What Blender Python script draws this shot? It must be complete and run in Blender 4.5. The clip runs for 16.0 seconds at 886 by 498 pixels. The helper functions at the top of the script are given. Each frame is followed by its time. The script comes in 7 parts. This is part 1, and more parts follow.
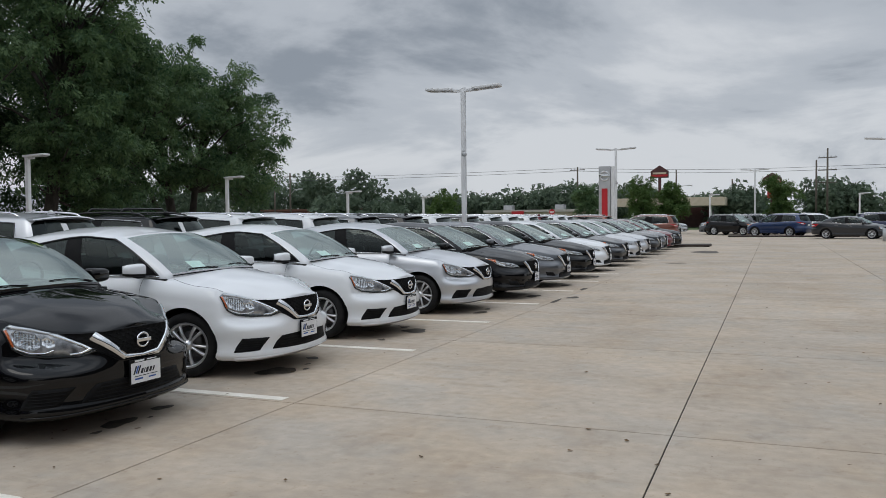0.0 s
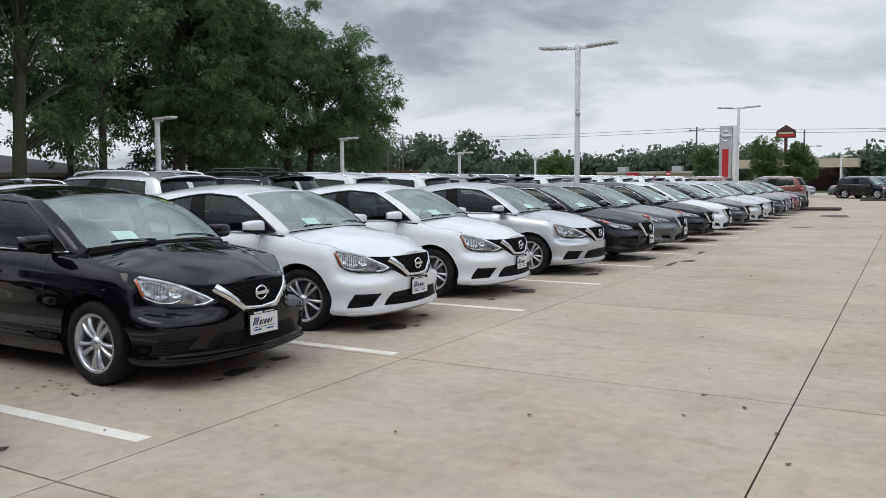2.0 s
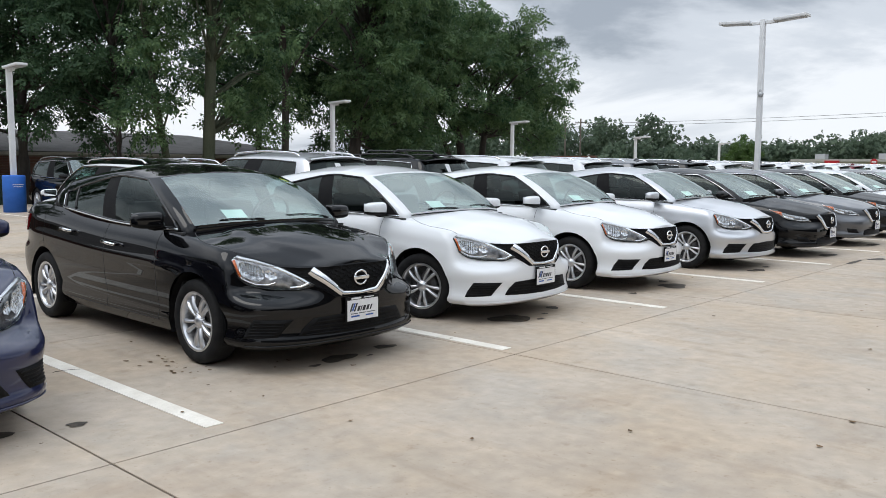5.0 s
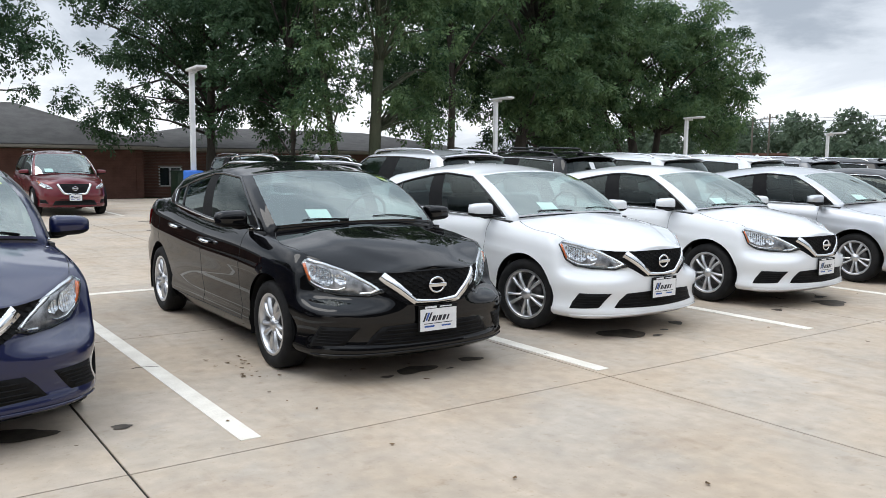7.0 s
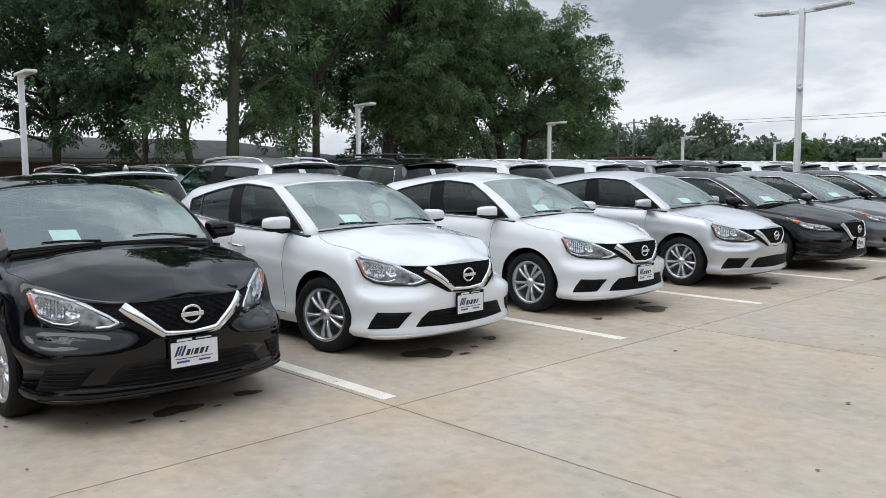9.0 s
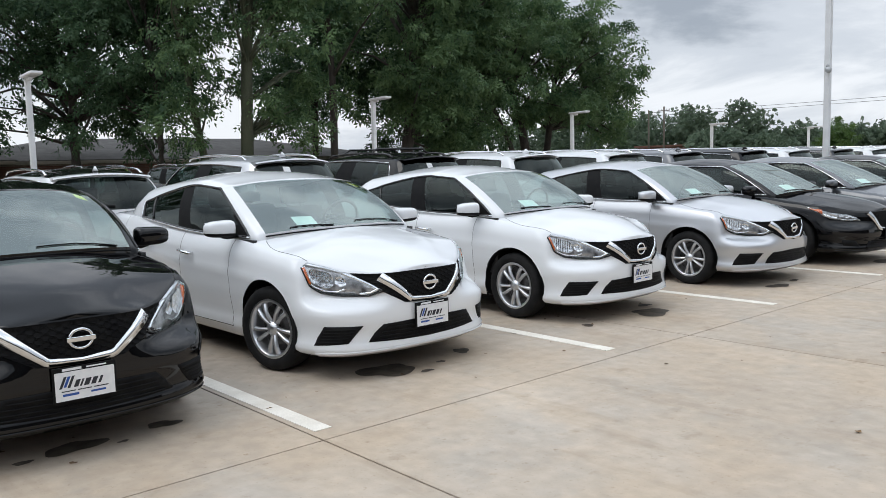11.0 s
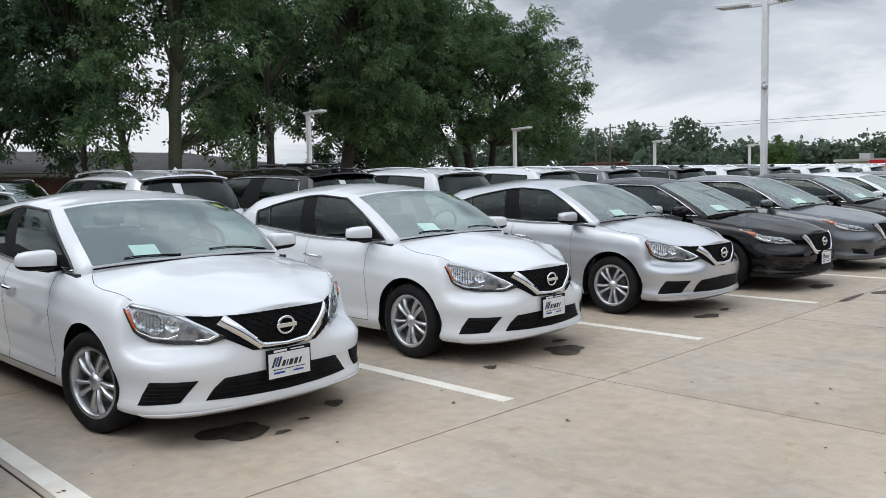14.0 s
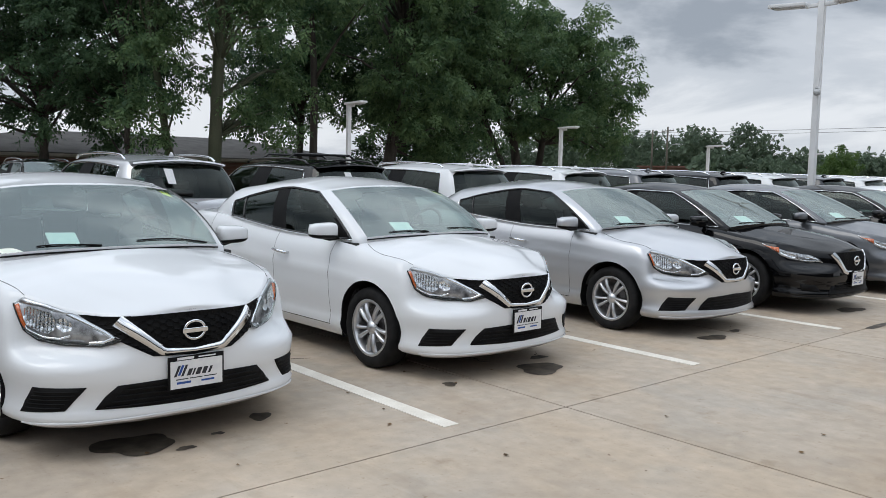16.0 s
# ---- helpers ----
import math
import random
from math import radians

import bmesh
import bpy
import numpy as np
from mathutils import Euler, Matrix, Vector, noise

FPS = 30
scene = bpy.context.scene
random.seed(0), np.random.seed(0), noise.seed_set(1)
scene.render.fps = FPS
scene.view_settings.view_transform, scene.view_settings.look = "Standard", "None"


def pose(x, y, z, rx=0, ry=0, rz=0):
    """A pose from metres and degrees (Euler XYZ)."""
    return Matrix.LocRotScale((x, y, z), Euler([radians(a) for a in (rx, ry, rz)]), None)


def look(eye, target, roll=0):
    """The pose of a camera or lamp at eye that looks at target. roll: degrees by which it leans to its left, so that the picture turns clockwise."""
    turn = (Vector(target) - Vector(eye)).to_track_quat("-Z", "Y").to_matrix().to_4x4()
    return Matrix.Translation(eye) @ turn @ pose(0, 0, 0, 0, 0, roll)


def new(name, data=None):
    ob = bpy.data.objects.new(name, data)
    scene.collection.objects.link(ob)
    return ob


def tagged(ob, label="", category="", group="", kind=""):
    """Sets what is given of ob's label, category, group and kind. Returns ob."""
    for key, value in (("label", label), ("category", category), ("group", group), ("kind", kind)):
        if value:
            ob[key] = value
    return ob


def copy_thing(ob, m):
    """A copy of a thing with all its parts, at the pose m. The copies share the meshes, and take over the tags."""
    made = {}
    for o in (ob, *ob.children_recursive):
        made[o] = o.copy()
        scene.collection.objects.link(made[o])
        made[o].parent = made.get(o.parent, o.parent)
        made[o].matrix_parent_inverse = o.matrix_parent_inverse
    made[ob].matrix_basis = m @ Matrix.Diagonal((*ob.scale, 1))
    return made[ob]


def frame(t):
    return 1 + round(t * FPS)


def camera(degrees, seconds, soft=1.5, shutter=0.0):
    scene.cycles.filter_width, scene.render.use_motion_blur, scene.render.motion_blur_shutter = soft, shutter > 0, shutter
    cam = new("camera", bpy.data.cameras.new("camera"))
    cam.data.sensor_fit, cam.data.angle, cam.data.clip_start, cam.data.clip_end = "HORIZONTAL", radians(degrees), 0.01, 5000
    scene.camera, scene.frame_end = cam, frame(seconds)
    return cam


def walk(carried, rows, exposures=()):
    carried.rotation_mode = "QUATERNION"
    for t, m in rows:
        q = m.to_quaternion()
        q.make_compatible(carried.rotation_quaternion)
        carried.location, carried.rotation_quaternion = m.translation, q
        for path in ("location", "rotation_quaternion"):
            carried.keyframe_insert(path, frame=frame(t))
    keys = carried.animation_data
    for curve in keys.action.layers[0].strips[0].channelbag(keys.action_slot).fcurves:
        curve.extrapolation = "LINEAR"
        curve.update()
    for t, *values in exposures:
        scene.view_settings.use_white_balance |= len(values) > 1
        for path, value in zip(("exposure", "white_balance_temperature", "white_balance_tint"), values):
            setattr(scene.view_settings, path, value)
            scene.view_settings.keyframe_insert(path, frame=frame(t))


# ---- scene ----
cam = camera(57.0, 16.0, soft=0.7)
PATH = [
    (0, (3.829, -3.241, 1.517), (3.081, -1.388, 1.445), -0.6),
    (0.5, (3.827, -3.246, 1.511), (3.065, -1.398, 1.452), -0.5),
    (1, (3.828, -3.234, 1.508), (3.048, -1.394, 1.432), -0.6),
    (1.5, (3.842, -3.235, 1.502), (3.003, -1.423, 1.389), -0.2),
    (2, (3.811, -3.199, 1.486), (2.821, -1.469, 1.323), -0.4),
    (2.5, (3.84, -3.179, 1.483), (2.714, -1.536, 1.305), -0.5),
    (3, (3.828, -3.099, 1.461), (2.638, -1.501, 1.288), -0.1),
    (3.5, (3.863, -2.944, 1.458), (2.627, -1.381, 1.287), 0.6),
    (3.7, (3.868, -2.879, 1.456), (2.616, -1.33, 1.277), 0.7),
    (5.8, (3.978, -2.153, 1.475), (2.553, -0.759, 1.308), 0.1),
    (6, (3.938, -2.05, 1.479), (2.484, -0.686, 1.327), 0.1),
    (6.5, (3.982, -1.88, 1.476), (2.465, -0.588, 1.303), -0.6),
    (7, (4.022, -1.662, 1.482), (2.403, -0.508, 1.272), 0.6),
    (7.5, (4.059, -1.449, 1.477), (2.412, -0.336, 1.261), 0.1),
    (8, (4.006, -1.199, 1.472), (2.431, 0.017, 1.271), -0.1),
    (8.5, (4.024, -0.97, 1.486), (2.558, 0.377, 1.296), 0.0),
    (9, (4.048, -0.738, 1.51), (2.608, 0.637, 1.316), -0.2),
    (9.2, (4.068, -0.631, 1.507), (2.616, 0.73, 1.312), -0.4),
    (11.3, (3.876, 0.248, 1.51), (2.383, 1.562, 1.301), -1.5),
    (11.5, (3.88, 0.286, 1.514), (2.405, 1.621, 1.313), -1.2),
    (12, (3.793, 0.449, 1.5), (2.331, 1.801, 1.313), -1.4),
    (12.5, (3.685, 0.636, 1.508), (2.213, 1.977, 1.327), -1.1),
    (13, (3.643, 0.802, 1.517), (2.197, 2.169, 1.312), -1.4),
    (13.5, (3.582, 1.062, 1.516), (2.172, 2.466, 1.317), -2.3),
    (14, (3.546, 1.232, 1.522), (2.132, 2.635, 1.348), -1.2),
    (14.5, (3.464, 1.468, 1.493), (2.069, 2.887, 1.297), 1.0),
    (15, (3.417, 1.709, 1.509), (2.046, 3.153, 1.322), 2.7),
    (15.5, (3.49, 1.927, 1.511), (2.101, 3.355, 1.331), 2.1),
    (16, (3.588, 2.127, 1.529), (2.087, 3.435, 1.345), 1.2),
]
walk(cam, [(t, look(eye, target, roll)) for t, eye, target, roll in PATH],
     exposures=((0, -0.46), (1.5, -0.31), (2.5, 0.02), (3.5, 0.08), (6, 0.24), (7, 0.35), (8.5, 0.20), (9, 0.09), (11.5, 0.10), (12.5, 0.08), (16, -0.09)))

# ---- light ----
SUN_EL, SUN_AZ = 62, 200
world = bpy.data.worlds.new("overcast_sky")
scene.world = world
world.use_nodes = True
wn, wl = world.node_tree.nodes, world.node_tree.links
wn.clear()


def wnode(kind, **kw):
    n = wn.new(kind)
    for k, v in kw.items():
        n.inputs[k].default_value = v
    return n


coord = wn.new("ShaderNodeTexCoord")
sep = wn.new("ShaderNodeSeparateXYZ")
wl.new(coord.outputs["Generated"], sep.inputs[0])
# cloud deck: directions flattened onto a plane high above
up = wn.new("ShaderNodeMath"); up.operation = "MAXIMUM"; up.inputs[1].default_value = 0.0
wl.new(sep.outputs[2], up.inputs[0])
den = wn.new("ShaderNodeMath"); den.operation = "ADD"; den.inputs[1].default_value = 0.24
wl.new(up.outputs[0], den.inputs[0])
px = wn.new("ShaderNodeMath"); px.operation = "DIVIDE"
py = wn.new("ShaderNodeMath"); py.operation = "DIVIDE"
wl.new(sep.outputs[0], px.inputs[0]); wl.new(den.outputs[0], px.inputs[1])
wl.new(sep.outputs[1], py.inputs[0]); wl.new(den.outputs[0], py.inputs[1])
comb = wn.new("ShaderNodeCombineXYZ")
wl.new(px.outputs[0], comb.inputs[0]); wl.new(py.outputs[0], comb.inputs[1])
cloud_map = wn.new("ShaderNodeMapping")
cloud_map.inputs["Location"].default_value = (0.75, 0.35, 0.0)
cloud_map.inputs["Rotation"].default_value = (0, 0, radians(25))
wl.new(comb.outputs[0], cloud_map.inputs["Vector"])
big = wnode("ShaderNodeTexNoise", Scale=0.85, Detail=9.0, Roughness=0.56, Distortion=0.35)
wl.new(cloud_map.outputs[0], big.inputs["Vector"])
ramp = wn.new("ShaderNodeValToRGB")
ramp.color_ramp.interpolation = "EASE"
ramp.color_ramp.elements[0].position, ramp.color_ramp.elements[0].color = 0.37, (0.38, 0.43, 0.50, 1)
ramp.color_ramp.elements[1].position, ramp.color_ramp.elements[1].color = 0.60, (0.905, 0.945, 1.0, 1)
mid_grey = ramp.color_ramp.elements.new(0.48)
mid_grey.color = (0.66, 0.712, 0.785, 1)
# the deck thins out towards the horizon
thin = wn.new("ShaderNodeMapRange")
thin.interpolation_type = "SMOOTHSTEP"
for k, v in (("From Min", 0.07), ("From Max", 0.26), ("To Min", 0.075), ("To Max", -0.045)):
    thin.inputs[k].default_value = v
wl.new(sep.outputs[2], thin.inputs["Value"])
cover_sum = wn.new("ShaderNodeMath"); cover_sum.operation = "ADD"
wl.new(big.outputs[0], cover_sum.inputs[0]); wl.new(thin.outputs[0], cover_sum.inputs[1])
wl.new(cover_sum.outputs[0], ramp.inputs[0])
# an overcast sky is brighter overhead
zen = wn.new("ShaderNodeMapRange")
for k, v in (("From Min", 0.26), ("From Max", 0.85), ("To Min", 1.0), ("To Max", 2.5)):
    zen.inputs[k].default_value = v
wl.new(sep.outputs[2], zen.inputs["Value"])
cloud = wn.new("ShaderNodeVectorMath"); cloud.operation = "SCALE"
wl.new(ramp.outputs[0], cloud.inputs[0]); wl.new(zen.outputs[0], cloud.inputs["Scale"])
sky = wn.new("ShaderNodeTexSky")
sky.sky_type, sky.sun_disc = "NISHITA", False
sky.sun_elevation, sky.sun_rotation = radians(SUN_EL), radians(SUN_AZ)
skyw = wn.new("ShaderNodeVectorMath"); skyw.operation = "SCALE"; skyw.inputs["Scale"].default_value = 0.1
wl.new(sky.outputs[0], skyw.inputs[0])
cover = wn.new("ShaderNodeMix"); cover.data_type = "RGBA"; cover.inputs[0].default_value = 0.95
wl.new(skyw.outputs[0], cover.inputs[6]); wl.new(cloud.outputs[0], cover.inputs[7])
bg = wn.new("ShaderNodeBackground"); bg.inputs[1].default_value = 0.95
wl.new(cover.outputs[2], bg.inputs[0])
wout = wn.new("ShaderNodeOutputWorld")
wl.new(bg.outputs[0], wout.inputs[0])

sun_data = bpy.data.lights.new("sun", "SUN")
sun_data.energy, sun_data.angle, sun_data.color = 0.7, radians(30), (1.0, 0.97, 0.92)
sun = new("sun", sun_data)
az = radians(SUN_AZ)
sun.matrix_world = look((0, 0, 60), Vector((0, 0, 60)) - Vector((math.sin(az) * math.cos(radians(SUN_EL)), math.cos(az) * math.cos(radians(SUN_EL)), math.sin(radians(SUN_EL)))))
scene.view_settings.exposure = 0.0

# ---- materials ----
def material(name, color, rough=0.5, metal=0.0, **extra):
    m = bpy.data.materials.new(name)
    m.use_nodes = True
    b = m.node_tree.nodes["Principled BSDF"]
    b.inputs["Base Color"].default_value = (*color, 1)
    b.inputs["Roughness"].default_value = rough
    b.inputs["Metallic"].default_value = metal
    for k, v in extra.items():
        b.inputs[k.replace("_", " ")].default_value = v
    return m


def noisy(name, c1, c2, scale, rough=0.7, metal=0.0, bump=0.0, fine=0.0, detail=6.0, island=0.0, each=0.0, place=False, stretch=(1, 1, 1), bump_scale=None, coat=0.0, spec=0.5):
    """Two scales of colour noise and a fine bump, in metres of the object's own space."""
    m = material(name, c1, rough, metal)
    n, l = m.node_tree.nodes, m.node_tree.links
    b = n["Principled BSDF"]
    b.inputs["Coat Weight"].default_value = coat
    b.inputs["Specular IOR Level"].default_value = spec
    co = n.new("ShaderNodeTexCoord")
    mp = n.new("ShaderNodeMapping"); mp.inputs["Scale"].default_value = stretch
    l.new(n.new("ShaderNodeNewGeometry").outputs["Position"] if place else co.outputs["Object"], mp.inputs[0])
    a = n.new("ShaderNodeTexNoise"); a.inputs["Scale"].default_value = scale; a.inputs["Detail"].default_value = detail
    l.new(mp.outputs[0], a.inputs[0])
    r = n.new("ShaderNodeValToRGB")
    r.color_ramp.elements[0].position, r.color_ramp.elements[1].position = 0.35, 0.65
    r.color_ramp.elements[0].color, r.color_ramp.elements[1].color = (*c1, 1), (*c2, 1)
    l.new(a.outputs[0], r.inputs[0])
    out = r.outputs[0]
    if fine:
        f = n.new("ShaderNodeTexNoise"); f.inputs["Scale"].default_value = scale * 23; f.inputs["Detail"].default_value = 3.0
        l.new(mp.outputs[0], f.inputs[0])
        mr = n.new("ShaderNodeMapRange")
        mr.inputs["From Min"].default_value, mr.inputs["From Max"].default_value = 0.3, 0.7
        mr.inputs["To Min"].default_value, mr.inputs["To Max"].default_value = 1 - fine, 1 + fine
        l.new(f.outputs[0], mr.inputs[0])
        s = n.new("ShaderNodeVectorMath"); s.operation = "SCALE"
        l.new(out, s.inputs[0]); l.new(mr.outputs[0], s.inputs["Scale"])
        out = s.outputs[0]
    for amount, kind, socket in ((island, "ShaderNodeNewGeometry", "Random Per Island"), (each, "ShaderNodeObjectInfo", "Random")):
        if amount:
            g = n.new(kind)
            mr = n.new("ShaderNodeMapRange")
            mr.inputs["To Min"].default_value, mr.inputs["To Max"].default_value = 1 - amount, 1 + amount
            l.new(g.outputs[socket], mr.inputs[0])
            s = n.new("ShaderNodeVectorMath"); s.operation = "SCALE"
            l.new(out, s.inputs[0]); l.new(mr.outputs[0], s.inputs["Scale"])
            out = s.outputs[0]
    l.new(out, b.inputs["Base Color"])
    if bump:
        f = n.new("ShaderNodeTexNoise"); f.inputs["Scale"].default_value = bump_scale or scale * 30; f.inputs["Detail"].default_value = 4.0
        l.new(mp.outputs[0], f.inputs[0])
        bp = n.new("ShaderNodeBump"); bp.inputs["Strength"].default_value = 0.6; bp.inputs["Distance"].default_value = bump
        l.new(f.outputs[0], bp.inputs["Height"])
        l.new(bp.outputs[0], b.inputs["Normal"])
    return m


def paint(name, color, metal=0.0, rough=0.4, flake=0.0):
    """Car paint: a base coat under a clear coat, with a fine metallic grain."""
    m = material(name, color, rough, metal)
    n, l = m.node_tree.nodes, m.node_tree.links
    b = n["Principled BSDF"]
    b.inputs["Coat Weight"].default_value, b.inputs["Coat Roughness"].default_value = 1.0, 0.015
    b.inputs["Specular IOR Level"].default_value = 0.0 if metal < 0.1 else 0.3
    co = n.new("ShaderNodeTexCoord")
    if max(color) < 0.01:
        b.inputs["Coat Weight"].default_value = 0.8
    a = n.new("ShaderNodeTexNoise"); a.inputs["Scale"].default_value = 900.0
    l.new(co.outputs["Object"], a.inputs[0])
    w = n.new("ShaderNodeTexNoise"); w.inputs["Scale"].default_value = 5.0
    l.new(co.outputs["Object"], w.inputs[0])
    mr = n.new("ShaderNodeMapRange")
    mr.inputs["To Min"].default_value, mr.inputs["To Max"].default_value = rough - 0.06, rough + 0.08
    l.new(w.outputs[0], mr.inputs[0]); l.new(mr.outputs[0], b.inputs["Roughness"])
    if flake:
        bp = n.new("ShaderNodeBump"); bp.inputs["Strength"].default_value = flake; bp.inputs["Distance"].default_value = 0.0005
        l.new(a.outputs[0], bp.inputs["Height"]); l.new(bp.outputs[0], b.inputs["Normal"])
    return m


def glass(name, tint, rough=0.0, gloss=0.04):
    """A thin pane: what is behind it, tinted, under a mirror that grows at grazing angles."""
    m = bpy.data.materials.new(name)
    m.use_nodes = True
    n, l = m.node_tree.nodes, m.node_tree.links
    n.clear()
    tr = n.new("ShaderNodeBsdfTransparent"); tr.inputs[0].default_value = (*tint, 1)
    gl = n.new("ShaderNodeBsdfGlossy"); gl.inputs["Roughness"].default_value = rough; gl.inputs["Color"].default_value = (0.90, 1.0, 0.96, 1)
    lw = n.new("ShaderNodeLayerWeight"); lw.inputs["Blend"].default_value = 0.5
    pw = n.new("ShaderNodeMath"); pw.operation = "POWER"; pw.inputs[1].default_value = 5.0
    l.new(lw.outputs["Facing"], pw.inputs[0])
    fr = n.new("ShaderNodeMapRange"); fr.inputs["To Min"].default_value = gloss
    l.new(pw.outputs[0], fr.inputs[0])
    mx = n.new("ShaderNodeMixShader")
    o = n.new("ShaderNodeOutputMaterial")
    l.new(fr.outputs[0], mx.inputs[0]); l.new(tr.outputs[0], mx.inputs[1]); l.new(gl.outputs[0], mx.inputs[2])
    l.new(mx.outputs[0], o.inputs[0])
    return m


BLACK_PAINT = paint("black_paint", (0.0035, 0.0035, 0.004), 0.0, 0.3)
DARK_PAINT = paint("charcoal_paint", (0.018, 0.02, 0.024), 0.3, 0.35, 0.02)
WHITE_PAINT = paint("pearl_white_paint", (0.76, 0.775, 0.79), 0.0, 0.4)
SILVER_PAINT = paint("silver_paint", (0.56, 0.57, 0.59), 0.75, 0.4, 0.03)
GREY_PAINT = paint("gunmetal_paint", (0.11, 0.115, 0.125), 0.65, 0.38, 0.03)
BLUE_PAINT = paint("deep_blue_paint", (0.004, 0.008, 0.05), 0.2, 0.35, 0.02)
MIDBLUE_PAINT = paint("mid_blue_paint", (0.012, 0.032, 0.10), 0.4, 0.36, 0.02)
RED_PAINT = paint("red_paint", (0.125, 0.005, 0.012), 0.35, 0.35, 0.02)
ORANGE_PAINT = paint("copper_paint", (0.16, 0.05, 0.03), 0.4, 0.36, 0.02)
PAINTS = (BLACK_PAINT, DARK_PAINT, WHITE_PAINT, SILVER_PAINT, GREY_PAINT, BLUE_PAINT, MIDBLUE_PAINT, RED_PAINT, ORANGE_PAINT)
CAR_GLASS = glass("car_glass", (0.74, 0.90, 0.85), 0.0, 0.23)
DARK_GLASS = glass("tinted_car_glass", (0.14, 0.17, 0.16), 0.0, 0.035)
SIDE_GLASS = glass("side_glass", (0.12, 0.15, 0.145), 0.0, 0.04)
CLEAR_GLASS = glass("front_side_glass", (0.24, 0.30, 0.285), 0.0, 0.04)
LENS_GLASS = glass("lamp_lens", (0.95, 0.96, 0.97), 0.0, 0.03)
CHROME = noisy("chrome", (0.78, 0.79, 0.80), (0.70, 0.71, 0.72), 6, 0.07, 1.0)
PLASTIC = noisy("black_plastic", (0.007, 0.007, 0.008), (0.012, 0.012, 0.012), 9, 0.55, bump=0.0006, bump_scale=600, spec=0.1)
GLOSS_BLACK = noisy("gloss_black_trim", (0.008, 0.008, 0.009), (0.012, 0.012, 0.012), 9, 0.12)
SEAM = material("seam_shadow_gap", (0.03, 0.03, 0.03), 0.8)
RUBBER = noisy("tyre_rubber", (0.009, 0.009, 0.010), (0.017, 0.017, 0.017), 12, 0.8, bump=0.001, bump_scale=220, fine=0.2, spec=0.2)
ALLOY = noisy("alloy_rim", (0.66, 0.67, 0.69), (0.56, 0.57, 0.59), 14, 0.28, 0.9)
ROTOR = noisy("brake_rotor", (0.16, 0.15, 0.15), (0.09, 0.09, 0.09), 20, 0.5, 0.7)
CLOTH = noisy("seat_cloth", (0.012, 0.012, 0.013), (0.022, 0.022, 0.023), 40, 0.9, bump=0.001)
CABIN = noisy("cabin_plastic", (0.022, 0.022, 0.022), (0.034, 0.034, 0.034), 18, 0.7)
HEADLINER = noisy("headliner", (0.24, 0.24, 0.23), (0.29, 0.29, 0.28), 30, 0.9)
AMBER = noisy("amber_reflector", (0.55, 0.10, 0.02), (0.70, 0.16, 0.03), 60, 0.2, coat=1.0)
TAIL_RED = noisy("tail_lamp_red", (0.35, 0.008, 0.012), (0.50, 0.015, 0.02), 50, 0.15, coat=1.0)
REFLECTOR = noisy("lamp_reflector", (0.90, 0.91, 0.92), (0.55, 0.56, 0.58), 30, 0.2, 0.95, bump=0.006, bump_scale=40)
BEZEL = noisy("lamp_bezel", (0.12, 0.12, 0.125), (0.58, 0.58, 0.60), 13, 0.3, 0.85)
PLATE_WHITE = noisy("plate_white", (0.80, 0.80, 0.80), (0.74, 0.74, 0.75), 30, 0.35)
PRINT_DARK = material("plate_print", (0.02, 0.022, 0.03), 0.5)
PRINT_BLUE = material("plate_print_blue", (0.02, 0.08, 0.32), 0.5)
PAPER = noisy("window_paper", (0.62, 0.72, 0.70), (0.70, 0.78, 0.75), 25, 0.6)
YELLOW_TAG = material("yellow_tag", (0.75, 0.78, 0.08), 0.6)

# ---- building blocks ----
def mesh_of(bm, name, smooth=True):
    me = bpy.data.meshes.new(name)
    bm.to_mesh(me)
    bm.free()
    if smooth:
        for p in me.polygons:
            p.use_smooth = True
    return me


def part(name, bm, mat, parent=None, label="", smooth=True):
    """Links a bmesh (or raw vertices and faces) as one mesh object under a thing or a part."""
    if isinstance(bm, tuple):
        me = bpy.data.meshes.new(name)
        me.from_pydata([tuple(map(float, v)) for v in bm[0]], [], [tuple(map(int, f)) for f in bm[1]])
        me.validate()
        if smooth:
            me.polygons.foreach_set("use_smooth", [True] * len(me.polygons))
    else:
        me = mesh_of(bm, name, smooth)
    me.materials.append(mat)
    ob = new(name, me)
    ob.parent = parent
    if label:
        tagged(ob, label)
    return ob


def empty(name, label, category, group="", kind=""):
    e = new(name)
    e.empty_display_size = 0.2
    return tagged(e, label, category, group, kind)


def box(bm, x0, y0, z0, x1, y1, z1, bevel=0.0):
    r = bmesh.ops.create_cube(bm, size=1.0, matrix=Matrix.Translation(((x0 + x1) / 2, (y0 + y1) / 2, (z0 + z1) / 2)) @ Matrix.Diagonal((x1 - x0, y1 - y0, z1 - z0, 1)))
    if bevel:
        es = {e for v in r["verts"] for e in v.link_edges}
        bmesh.ops.bevel(bm, geom=list(es), offset=bevel, segments=2, affect="EDGES", profile=0.7)
    return bm


def boxed(*a, bevel=0.0):
    return box(bmesh.new(), *a, bevel=bevel)


def cyl(bm, p, q, r0, r1=None, n=16):
    p, q = Vector(p), Vector(q)
    m = Matrix.Translation((p + q) / 2) @ (q - p).to_track_quat("Z", "Y").to_matrix().to_4x4()
    bmesh.ops.create_cone(bm, cap_ends=True, segments=n, radius1=r0, radius2=r0 if r1 is None else r1, depth=(q - p).length, matrix=m)
    return bm


